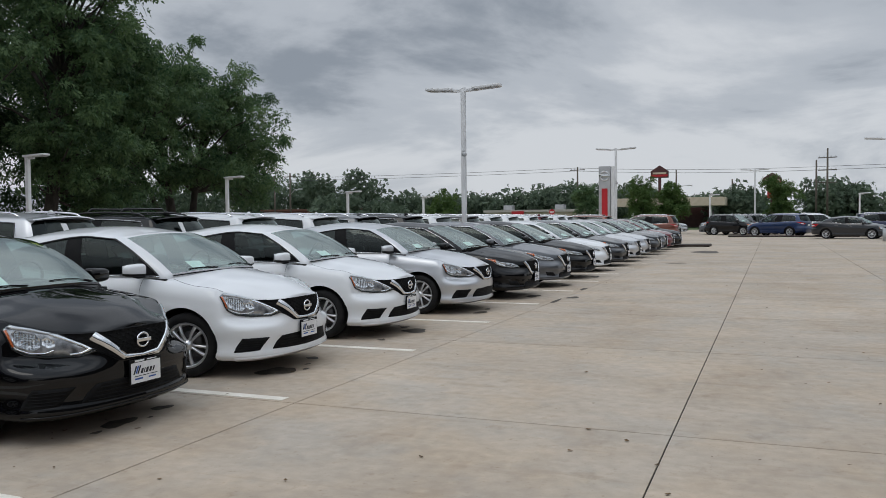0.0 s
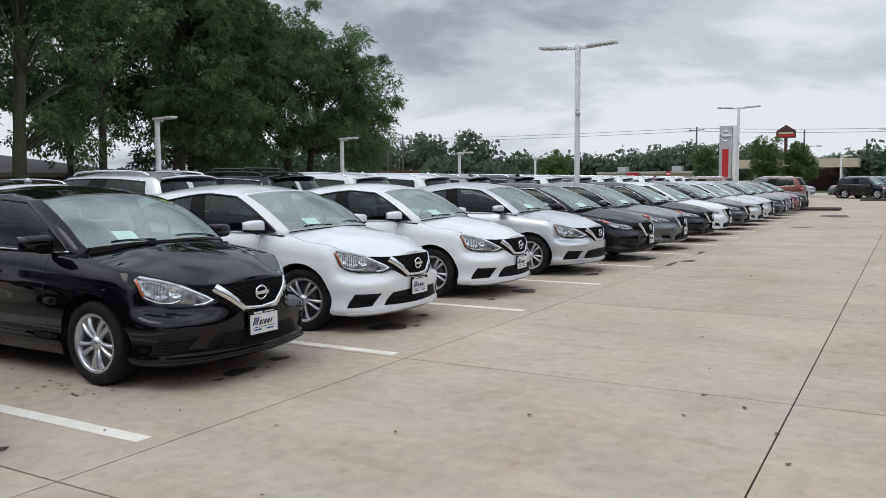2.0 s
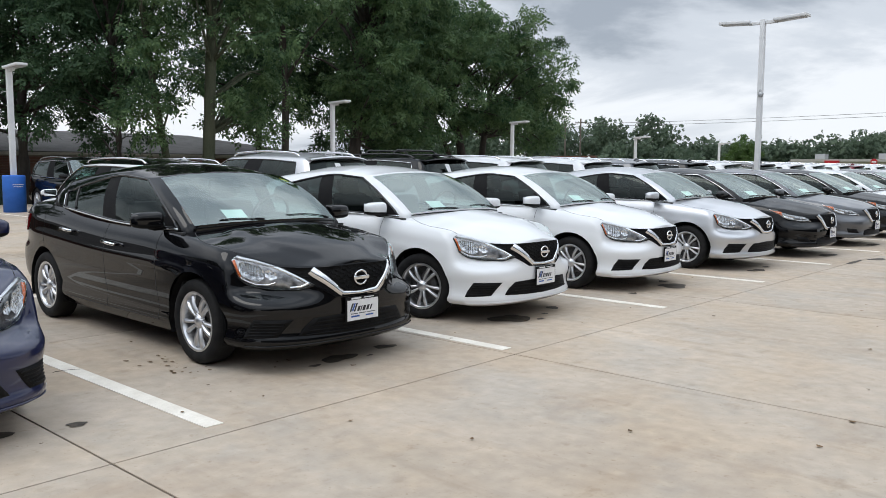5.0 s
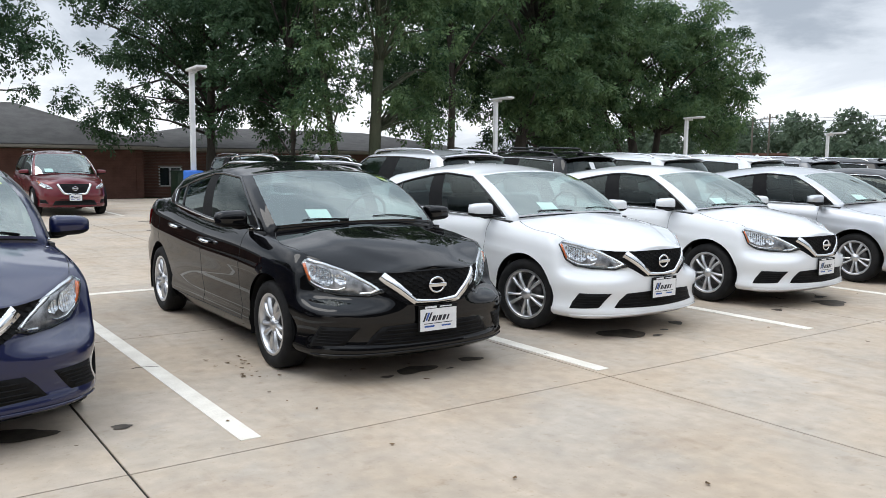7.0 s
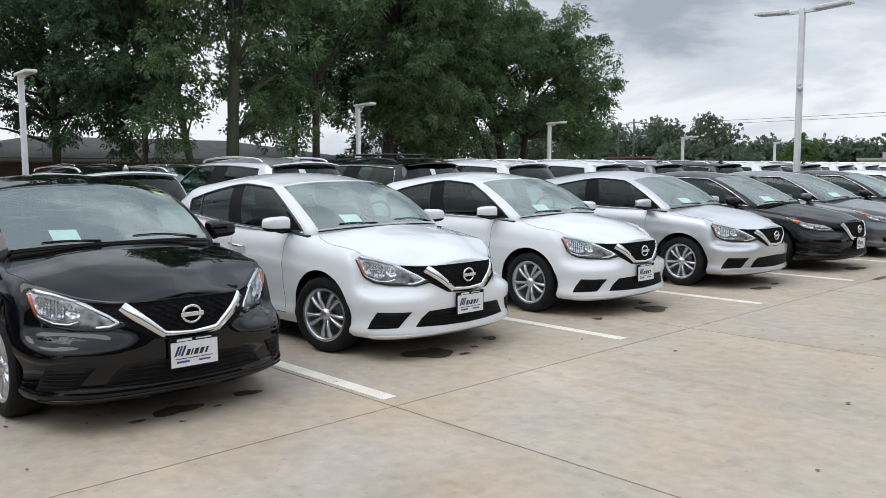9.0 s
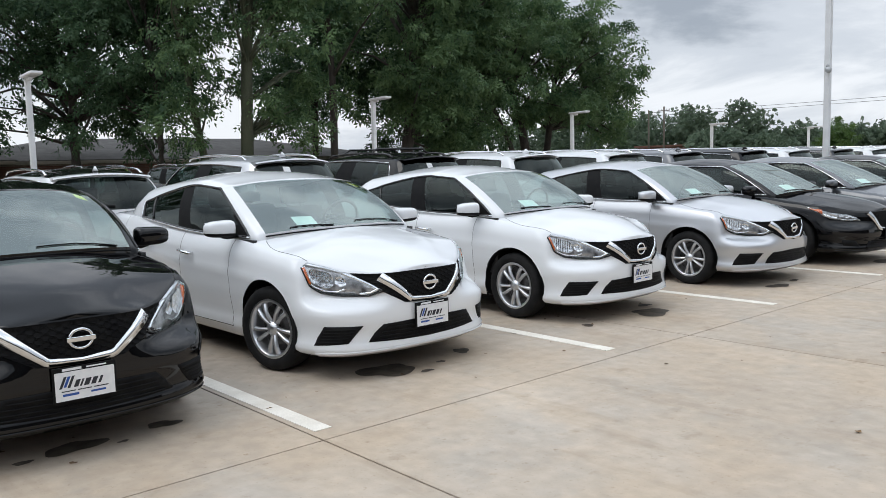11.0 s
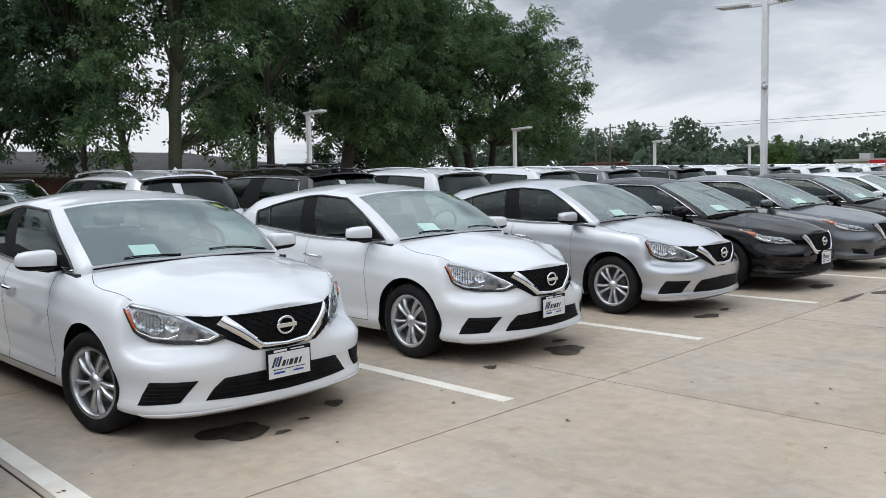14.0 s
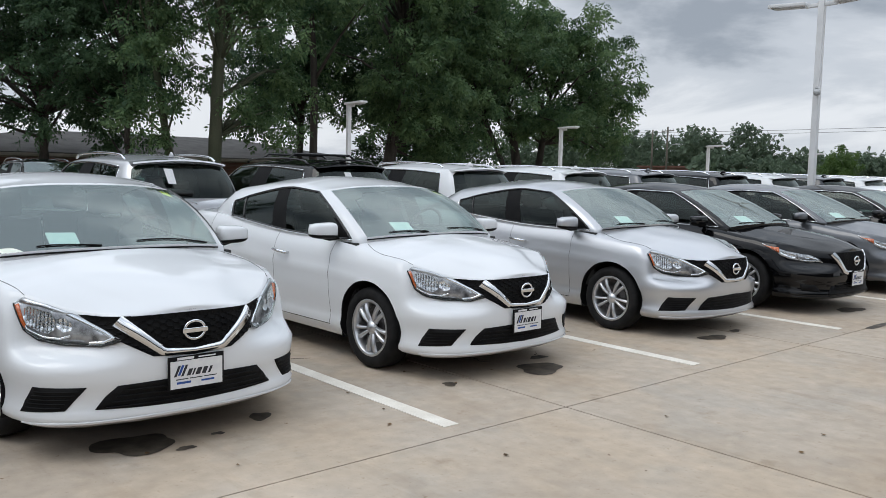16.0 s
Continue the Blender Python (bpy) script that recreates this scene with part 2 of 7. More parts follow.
def smooth_curve(x, xs, ys):
    """Catmull-Rom through (xs, ys), for arrays."""
    xs, ys = np.asarray(xs, float), np.asarray(ys, float)
    x = np.clip(np.asarray(x, float), xs[0], xs[-1])
    m = np.empty_like(ys)
    m[1:-1] = (ys[2:] - ys[:-2]) / (xs[2:] - xs[:-2])
    m[0], m[-1] = (ys[1] - ys[0]) / (xs[1] - xs[0]), (ys[-1] - ys[-2]) / (xs[-1] - xs[-2])
    i = np.clip(np.searchsorted(xs, x, side="right") - 1, 0, len(xs) - 2)
    h = xs[i + 1] - xs[i]
    t = (x - xs[i]) / h
    return (2 * t**3 - 3 * t**2 + 1) * ys[i] + (t**3 - 2 * t**2 + t) * h * m[i] + (-2 * t**3 + 3 * t**2) * ys[i + 1] + (t**3 - t**2) * h * m[i + 1]


def ease(x, a, b):
    t = np.clip((np.asarray(x, float) - a) / (b - a), 0, 1)
    return t * t * (3 - 2 * t)


def tube(points, r, n=6, closed=False):
    """Vertices and faces of a tube along points; r a number or one for each point."""
    P = [Vector(p) for p in points]
    R = r if isinstance(r, (list, tuple)) else [r] * len(P)
    V, F = [], []
    for i, p in enumerate(P):
        a, b = (P[i - 1], P[(i + 1) % len(P)]) if closed else (P[max(i - 1, 0)], P[min(i + 1, len(P) - 1)])
        q = (b - a).to_track_quat("Z", "Y")
        for k in range(n):
            w = 2 * math.pi * k / n
            V.append(p + q @ Vector((math.cos(w) * R[i], math.sin(w) * R[i], 0)))
    m = len(P)
    for i in range(m if closed else m - 1):
        for k in range(n):
            j = (i + 1) % m
            F.append((i * n + k, i * n + (k + 1) % n, j * n + (k + 1) % n, j * n + k))
    if not closed:
        F.append(tuple(range(n))[::-1])
        F.append(tuple(range((m - 1) * n, m * n)))
    return V, F


def joined(*pieces):
    V, F = [], []
    for v, f in pieces:
        o = len(V)
        V += list(v)
        F += [tuple(i + o for i in q) for q in f]
    return V, F


def lathe(profile, n=40, axis="y"):
    """Turns (radius, offset) pairs about the axis."""
    V, F = [], []
    for r, o in profile:
        for k in range(n):
            w = 2 * math.pi * k / n
            V.append((r * math.cos(w), o, r * math.sin(w)) if axis == "y" else (r * math.cos(w), r * math.sin(w), o))
    for i in range(len(profile) - 1):
        for k in range(n):
            F.append((i * n + k, i * n + (k + 1) % n, (i + 1) * n + (k + 1) % n, (i + 1) * n + k))
    return V, F


# ---- cars ----
from mathutils.geometry import delaunay_2d_cdt

# Plans and heights run from the nose (0) to the tail; widths are half widths.
SENTRA = dict(
    L=4.63, axles=(0.875, 3.575), R=0.318, arch=0.372, track=0.765, rim="ten",
    plan=[(0, 0), (0.011, 0.2), (0.043, 0.4), (0.112, 0.60), (0.235, 0.752), (0.44, 0.838), (0.75, 0.873), (1.2, 0.882), (2.2, 0.884), (3.2, 0.878), (3.8, 0.855), (4.2, 0.80), (4.45, 0.69), (4.57, 0.5), (4.62, 0.25), (4.63, 0)],
    top=[(0, 0.755), (0.03, 0.752), (0.055, 0.752), (0.095, 0.766), (0.15, 0.798), (0.225, 0.832), (0.32, 0.852), (0.45, 0.866), (0.6, 0.882), (0.85, 0.905), (1.1, 0.935), (1.5, 0.966), (2.2, 0.990), (2.8, 1.030), (3.2, 1.064), (3.7, 1.085), (4.2, 1.08), (4.5, 1.06), (4.63, 1.0)],
    bottom=[(0, 0.178), (0.5, 0.178), (0.95, 0.19), (1.4, 0.19), (3.2, 0.20), (3.7, 0.24), (4.2, 0.27), (4.63, 0.28)],
    crown=[(0, 0.755), (0.05, 0.777), (0.12, 0.814), (0.25, 0.867), (0.5, 0.928), (0.9, 0.997), (1.2, 1.037), (1.5, 1.035), (3.6, 1.10), (3.9, 1.115), (4.3, 1.12), (4.52, 1.105), (4.63, 1.0)],
    front=[(0, 0.07), (0.045, 0.012), (0.09, 0.0), (0.15, 0.016), (0.22, 0.022), (0.30, 0.018), (0.40, 0.003), (0.52, 0.003), (0.72, 0.012), (0.87, 0.022), (1, 0.05)],
    sweep=[(0, 0), (0.24, 0.0), (0.36, 0.025), (0.44, 0.085), (0.54, 0.145), (0.66, 0.20), (0.735, 0.215), (0.785, 0.15), (0.83, 0.05), (0.86, 0.0), (1.2, 0.0)],
    side=[(0, 0.075), (0.07, 0.035), (0.15, 0.020), (0.21, 0.032), (0.30, 0.024), (0.45, 0.008), (0.60, 0.002), (0.68, -0.004), (0.74, 0.010), (0.80, 0.014), (0.87, 0.026), (0.94, 0.052), (1, 0.09)],
    rear=[(0, 0.08), (0.12, 0.02), (0.3, 0.0), (0.48, 0.01), (0.55, 0.04), (0.8, 0.05), (0.93, 0.07), (1, 0.12)],
    base=[(0.97, 0, 1.035), (0.99, 0.25, 1.032), (1.045, 0.48, 1.022), (1.13, 0.685, 1.003), (1.205, 0.768, 0.962), (1.74, 0.80, 0.968), (2.27, 0.812, 0.988), (3.19, 0.795, 1.062), (3.78, 0.67, 1.085), (3.95, 0.4, 1.11), (4.0, 0, 1.115)],
    roof=[(1.735, 0, 1.412), (1.742, 0.22, 1.409), (1.765, 0.43, 1.395), (1.797, 0.60, 1.369), (1.93, 0.648, 1.366), (2.14, 0.662, 1.392), (2.36, 0.668, 1.402), (3.30, 0.60, 1.345), (3.36, 0.53, 1.345), (3.39, 0.28, 1.383), (3.40, 0, 1.39)],
    ridge=[(1.735, 1.412), (2.1, 1.462), (2.45, 1.482), (2.85, 1.466), (3.40, 1.39)], tail=[(3.9, 0.91), (5.8, 0.91), (6.2, 0.87), (6.6, 0.69), (7.0, 0.40), (8.0, 0.40), (8.1, 0.91)],
    seats=((2.2, 0.50), (3.1, 0.50)), dash=1.38, suv=False, face="sentra", chrome_belt=True, lift=0.062)
ALTIMA = dict(SENTRA, L=4.87, axles=(0.96, 3.74), R=0.328, arch=0.385, track=0.80,
    plan=[(0, 0), (0.01, 0.2), (0.038, 0.4), (0.105, 0.61), (0.235, 0.765), (0.45, 0.855), (0.77, 0.895), (1.2, 0.91), (2.2, 0.915), (3.3, 0.91), (3.95, 0.885), (4.4, 0.82), (4.68, 0.70), (4.81, 0.5), (4.86, 0.25), (4.87, 0)],
    top=[(0, 0.718), (0.06, 0.722), (0.15, 0.752), (0.25, 0.782), (0.4, 0.80), (0.6, 0.815), (1.0, 0.86), (1.5, 0.93), (2.5, 0.968), (3.4, 1.04), (3.9, 1.065), (4.5, 1.06), (4.87, 1.0)],
    front=[(0, 0.07), (0.045, 0.012), (0.09, 0.0), (0.15, 0.016), (0.22, 0.022), (0.30, 0.018), (0.40, 0.003), (0.52, 0.006), (0.72, 0.02), (0.87, 0.03), (1, 0.06)],
    sweep=[(0, 0), (0.26, 0.0), (0.38, 0.02), (0.46, 0.06), (0.56, 0.11), (0.68, 0.16), (0.765, 0.175), (0.815, 0.12), (0.86, 0.04), (0.89, 0.0), (1.2, 0.0)],
    bottom=[(0, 0.18), (0.5, 0.18), (0.95, 0.19), (1.4, 0.19), (3.3, 0.19), (3.8, 0.24), (4.4, 0.27), (4.87, 0.28)],
    crown=[(0, 0.718), (0.06, 0.748), (0.2, 0.804), (0.5, 0.87), (0.9, 0.935), (1.25, 0.989), (1.5, 1.0), (3.7, 1.05), (4.0, 1.09), (4.5, 1.105), (4.75, 1.09), (4.87, 1.0)],
    base=[(1.06, 0, 0.988), (1.08, 0.3, 0.985), (1.15, 0.58, 0.97), (1.24, 0.73, 0.943), (1.34, 0.785, 0.928), (1.98, 0.815, 0.94), (2.66, 0.825, 0.951), (3.42, 0.81, 1.035), (4.02, 0.7, 1.068), (4.22, 0.42, 1.085), (4.27, 0, 1.09)],
    roof=[(2.02, 0, 1.40), (2.025, 0.25, 1.398), (2.045, 0.44, 1.387), (2.075, 0.58, 1.367), (2.18, 0.635, 1.363), (2.46, 0.655, 1.376), (2.72, 0.66, 1.384), (3.46, 0.60, 1.345), (3.52, 0.53, 1.345), (3.55, 0.29, 1.37), (3.56, 0, 1.375)],
    ridge=[(2.02, 1.40), (2.45, 1.452), (2.8, 1.468), (3.2, 1.445), (3.56, 1.375)],
    seats=((2.4, 0.52), (3.35, 0.52)), dash=1.52, face="altima", lift=0.03)
ROGUE = dict(SENTRA, sweep=[(0, 0), (0.6, 0), (1.2, 0)], tail=[(3.9, 0.91), (5.9, 0.91), (6.4, 0.90), (7.0, 0.80), (8.0, 0.80), (8.1, 0.91)],
    front=[(0, 0.07), (0.045, 0.012), (0.09, 0.0), (0.15, 0.016), (0.22, 0.022), (0.30, 0.018), (0.40, 0.003), (0.52, 0.006), (0.72, 0.03), (0.87, 0.055), (1, 0.10)], L=4.68, axles=(0.92, 3.63), R=0.358, arch=0.42, track=0.80,
    plan=[(0, 0), (0.012, 0.2), (0.05, 0.42), (0.14, 0.62), (0.30, 0.755), (0.52, 0.84), (0.80, 0.885), (1.2, 0.91), (2.2, 0.92), (3.3, 0.915), (4.0, 0.89), (4.35, 0.845), (4.55, 0.74), (4.64, 0.52), (4.675, 0.25), (4.68, 0)],
    top=[(0, 0.86), (0.15, 0.87), (0.3, 0.89), (0.6, 0.94), (1.0, 1.0), (1.5, 1.05), (2.5, 1.08), (3.4, 1.13), (4.0, 1.16), (4.4, 1.17), (4.68, 1.14)],
    bottom=[(0, 0.23), (0.5, 0.23), (0.95, 0.25), (1.4, 0.25), (3.2, 0.25), (3.7, 0.28), (4.2, 0.31), (4.68, 0.32)],
    crown=[(0, 0.86), (0.06, 0.90), (0.2, 0.965), (0.5, 1.02), (0.8, 1.06), (1.1, 1.09), (1.4, 1.10), (3.6, 1.14), (4.3, 1.16), (4.68, 1.14)],
    base=[(1.00, 0, 1.10), (1.02, 0.30, 1.10), (1.08, 0.58, 1.085), (1.16, 0.745, 1.057), (1.27, 0.80, 1.045), (1.95, 0.83, 1.05), (2.65, 0.84, 1.065), (4.05, 0.80, 1.13), (4.38, 0.70, 1.15), (4.55, 0.40, 1.155), (4.60, 0, 1.155)],
    roof=[(1.86, 0, 1.64), (1.865, 0.28, 1.637), (1.885, 0.48, 1.624), (1.915, 0.59, 1.602), (2.0, 0.615, 1.598), (2.4, 0.635, 1.615), (2.8, 0.645, 1.62), (3.9, 0.62, 1.60), (4.14, 0.575, 1.585), (4.27, 0.32, 1.615), (4.30, 0, 1.625)],
    ridge=[(1.86, 1.64), (2.3, 1.70), (2.8, 1.715), (3.5, 1.70), (4.30, 1.625)],
    rear=[(0, 0.08), (0.12, 0.02), (0.3, 0.0), (0.45, 0.01), (0.5, 0.05), (0.8, 0.06), (0.93, 0.07), (1, 0.10)],
    seats=((2.25, 0.66), (3.15, 0.66)), dash=1.48, suv=True, face="altima", chrome_belt=True)


class Shell:
    """The car's lower body as a surface: s runs along its plan from the nose, negative on its right side; z is the height."""

    def __init__(self, c):
        self.c = c
        k = np.arange(len(c["plan"]))
        u = np.linspace(0, k[-1], 1600)
        d, y = smooth_curve(u, k, [p[0] for p in c["plan"]]), np.maximum(smooth_curve(u, k, [p[1] for p in c["plan"]]), 0)
        S = np.concatenate([[0], np.cumsum(np.hypot(np.diff(d), np.diff(y)))])
        self.s = np.linspace(0, S[-1], 900)
        self.d, self.y = np.interp(self.s, S, d), np.interp(self.s, S, y)
        td, ty = np.gradient(self.d, self.s), np.gradient(self.y, self.s)
        ker = np.ones(15) / 15
        td, ty = (np.convolve(np.pad(a, 7, mode="edge"), ker, "valid") for a in (td, ty))
        ln = np.hypot(td, ty)
        self.nd, self.ny = -ty / ln, td / ln
        self.nd[0], self.ny[0], self.nd[-1], self.ny[-1] = -1, 0, 1, 0
        self.S = self.s[-1]
        yy = np.linspace(0, 1.2, 400)
        self.sw = (yy, np.maximum(smooth_curve(yy, [p[0] for p in c["sweep"]], [p[1] for p in c["sweep"]]), 0))

    def line(self, key, d):
        a = self.c[key]
        return smooth_curve(d, [p[0] for p in a], [p[1] for p in a])

    def at(self, s, z):
        s, z = np.broadcast_arrays(np.asarray(s, float), np.asarray(z, float))
        a = np.abs(s)
        d, y = np.interp(a, self.s, self.d), np.interp(a, self.s, self.y)
        nd, ny = np.interp(a, self.s, self.nd), np.interp(a, self.s, self.ny)
        zt, zb = self.line("top", d), self.line("bottom", d)
        v = np.clip((z - zb) / (zt - zb), 0, 1)
        f, r = 1 - ease(d, 0.3, 1.1), ease(d, self.c["L"] - 0.9, self.c["L"] - 0.2)
        ins = f * self.line("front", v) + r * self.line("rear", v) + (1 - f - r) * self.line("side", v)
        d2, y2 = d - nd * ins, np.maximum(y - ny * ins, 0)
        # above the bumper the nose sweeps back towards the wings
        d2 = d2 + np.interp(y2, self.sw[0], self.sw[1]) * ease(z, 0.49, 0.588) * (1 - ease(d, 0.6, 0.9))
        return np.stack([-d2, np.where(s < 0, -y2, y2), z], -1)

    def out(self, s, z, off):
        e = 0.004
        p = self.at(s, z)
        n = np.cross(self.at(np.asarray(s) + e, z) - self.at(np.asarray(s) - e, z), self.at(s, np.asarray(z) + e) - self.at(s, np.asarray(z) - e))
        n /= np.linalg.norm(n, axis=-1, keepdims=True) + 1e-12
        lean = np.where(np.abs(np.asarray(s, float))[..., None] < 1.0, -p * 0 + np.array([1, 0, 0]), p * np.array([0, 1, 0]))
        n = np.where(np.sum(n * lean, -1, keepdims=True) < 0, -n, n)
        return p + n * off

    def s_of_d(self, d):
        return float(np.interp(d, self.d, self.s))

    def point(self, d, y, z):
        """(s, z) of the place on the nose or wing nearest to a depth and half width at that height."""
        ss = np.linspace(0.0, 1.9, 1500)
        p = self.at(ss, np.full(ss.shape, z))
        return math.copysign(float(ss[int(np.argmin((p[:, 0] + d) ** 2 + (p[:, 1] - abs(y)) ** 2))]), y), z

    def s_of_y(self, y):
        """s of a half width on the nose."""
        i = int(np.argmax(self.y))
        return math.copysign(float(np.interp(abs(y), self.y[:i], self.s[:i])), y)

    def patch(self, poly, off, step=0.035, depth=0.02, res=0.03):
        """A plate over the polygon of (s, z), raised by off, with its rim turned in."""
        ring = []
        for (a, b), (c, d) in zip(poly, poly[1:] + poly[:1]):
            n = max(1, int(math.hypot(c - a, d - b) / res))
            ring += [(a + (c - a) * i / n, b + (d - b) * i / n) for i in range(n)]
        xs, zs = [p[0] for p in ring], [p[1] for p in ring]
        inner = []
        for gx in np.arange(min(xs) + step / 2, max(xs), step):
            for gz in np.arange(min(zs) + step / 2, max(zs), step):
                if inside(gx, gz, ring) and min((gx - a) ** 2 + (gz - b) ** 2 for a, b in ring) > (step * 0.45) ** 2:
                    inner.append((gx, gz))
        pts = [Vector(p) for p in ring + inner]
        n = len(ring)
        vs, _, fs, ov, _, _ = delaunay_2d_cdt(pts, [], [list(range(n))], 1, 1e-6)
        P = self.out(np.array([v.x for v in vs]), np.array([v.y for v in vs]), off)
        back = self.out(np.array(xs), np.array(zs), off - depth)
        V, F = [tuple(p) for p in P], [tuple(f) for f in fs]
        a, b, d = (np.array(V[q]) for q in F[0][:3])
        if np.dot(np.cross(b - a, d - a), a - np.array([-self.c["L"] * 0.5, 0, 0.5])) < 0:
            F = [f[::-1] for f in F]
        where = {}
        for i, o in enumerate(ov):
            for k in o:
                where[k] = i
        o = len(V)
        V += [tuple(p) for p in back]
        for i in range(n):
            j = (i + 1) % n
            if i in where and j in where:
                F.append((where[i], o + i, o + j, where[j]))
        return V, F

    def strip(self, pts, width, off, res=0.03):
        """A narrow band along a line of (s, z)."""
        line = []
        for (a, b), (c, d) in zip(pts, pts[1:]):
            n = max(1, int(math.hypot(c - a, d - b) / res))
            line += [(a + (c - a) * i / n, b + (d - b) * i / n) for i in range(n)]
        line.append(pts[-1])
        L = np.array(line)
        t = np.gradient(L, axis=0)
        t /= np.linalg.norm(t, axis=1, keepdims=True) + 1e-9
        if isinstance(width, tuple):
            a = np.abs(L[:, :1])
            width = width[0] + (width[1] - width[0]) * a / a.max()
        nrm = np.stack([-t[:, 1], t[:, 0]], 1) * width / 2
        a, b = L + nrm, L - nrm
        rows = [self.out(a[:, 0], a[:, 1], off - 0.01), self.out(a[:, 0], a[:, 1], off), self.out(b[:, 0], b[:, 1], off), self.out(b[:, 0], b[:, 1], off - 0.01)]
        m = len(L)
        V = [tuple(p) for r in rows for p in r]
        return V, [(r * m + i, r * m + i + 1, (r + 1) * m + i + 1, (r + 1) * m + i) for r in range(3) for i in range(m - 1)]


def inside(x, y, ring):
    hit = False
    for (a, b), (c, d) in zip(ring, ring[1:] + ring[:1]):
        if (b > y) != (d > y) and x < (c - a) * (y - b) / (d - b) + a:
            hit = not hit
    return hit


def mirrored(vf):
    V, F = vf
    return [(x, -y, z) for x, y, z in V], [tuple(reversed(f)) for f in F]


def make_wheel(R, style):
    """Tyre, rim with spokes, hub and brake rotor about the origin; the outer face looks along +y."""
    root_parts = []
    w = 0.102
    rr = R * 0.70
    tyre = lathe([(rr, 0.085), (rr + 0.012, 0.097), (R * 0.86, 0.105), (R * 0.955, 0.094), (R * 0.99, 0.076), (R, 0.05), (R, -0.05), (R * 0.985, -0.08), (R * 0.86, -0.1), (rr, -0.09)], 36)
    root_parts.append(("tyre", tyre, RUBBER, "black rubber tyre"))
    barrel = lathe([(rr + 0.003, 0.092), (rr - 0.012, 0.095), (rr - 0.022, 0.085), (rr - 0.03, 0.03), (rr - 0.045, -0.06)], 36)
    pieces = [barrel]
    n = 10 if style == "ten" else 7
    for i in range(n):
        a = 2 * math.pi * i / n + (0.10 if i % 2 else -0.10) * (1 if n == 10 else 0)
        tw = 0.07
        V, F = [], []
        steps = 6
        for k in range(steps + 1):
            q = k / steps
            r = 0.035 + (rr - 0.05) * q
            ang = a + tw * (q - 1) * (1 if n == 10 else 0.4)
            half = (0.0115 + 0.0075 * q * q) if n == 10 else (0.018 + 0.016 * q)
            y = 0.062 + 0.022 * math.sin(math.pi * q * 0.9)
            er, et = Vector((math.cos(ang), 0, math.sin(ang))), Vector((-math.sin(ang), 0, math.cos(ang)))
            c = er * r + Vector((0, y, 0))
            for sx, dy in ((-1, -0.025), (-0.6, 0.004), (0.6, 0.004), (1, -0.025)):
                V.append(c + et * half * sx + Vector((0, dy, 0)))
        for k in range(steps):
            for j in range(3):
                F.append((k * 4 + j, k * 4 + j + 1, (k + 1) * 4 + j + 1, (k + 1) * 4 + j))
        pieces.append((V, F))
    root_parts.append(("rim", joined(*pieces), ALLOY, "silver alloy rim with slim spokes"))
    hub = lathe([(0.055, 0.05), (0.05, 0.075), (0.034, 0.082), (0.03, 0.088), (0.0, 0.09)], 20)
    nuts = []
    for i in range(5):
        a = 2 * math.pi * i / 5
        v, f = lathe([(0.009, 0.05), (0.009, 0.074), (0.0, 0.076)], 6)
        nuts.append(([(x + 0.05 * math.cos(a), y, z + 0.05 * math.sin(a)) for x, y, z in v], f))
    root_parts.append(("hub_cap", joined(hub, *nuts), ALLOY, ""))
    root_parts.append(("brake_rotor", joined(lathe([(0.03, 0.01), (0.13, 0.012), (0.132, -0.01)], 28), lathe([(rr - 0.03, -0.02), (0.02, -0.03)], 28)), ROTOR, "dark grey brake rotor"))
    return [(nm, part(nm + "_mesh", vf, m), m, lb) for nm, vf, m, lb in root_parts]


WHEELS = {}


def add_wheel(parent, d, side, track, R, style):
    key = (R, style)
    if key not in WHEELS:
        made = []
        for nm, ob, m, lb in make_wheel(R, style):
            made.append((nm, ob.data, lb))
            bpy.data.objects.remove(ob)
        WHEELS[key] = made
    holder = None
    turn = pose(-d, side * track, R, 0, 0, 0 if side > 0 else 180)
    for nm, me, lb in WHEELS[key]:
        if nm == "tyre":
            holder = new("wheel", me)
            holder.parent = parent
            holder.matrix_local = turn
            tagged(holder, "silver alloy wheel with black rubber tyre")
        else:
            o = new(nm, me)
            o.parent = holder
            if lb:
                tagged(o, lb)


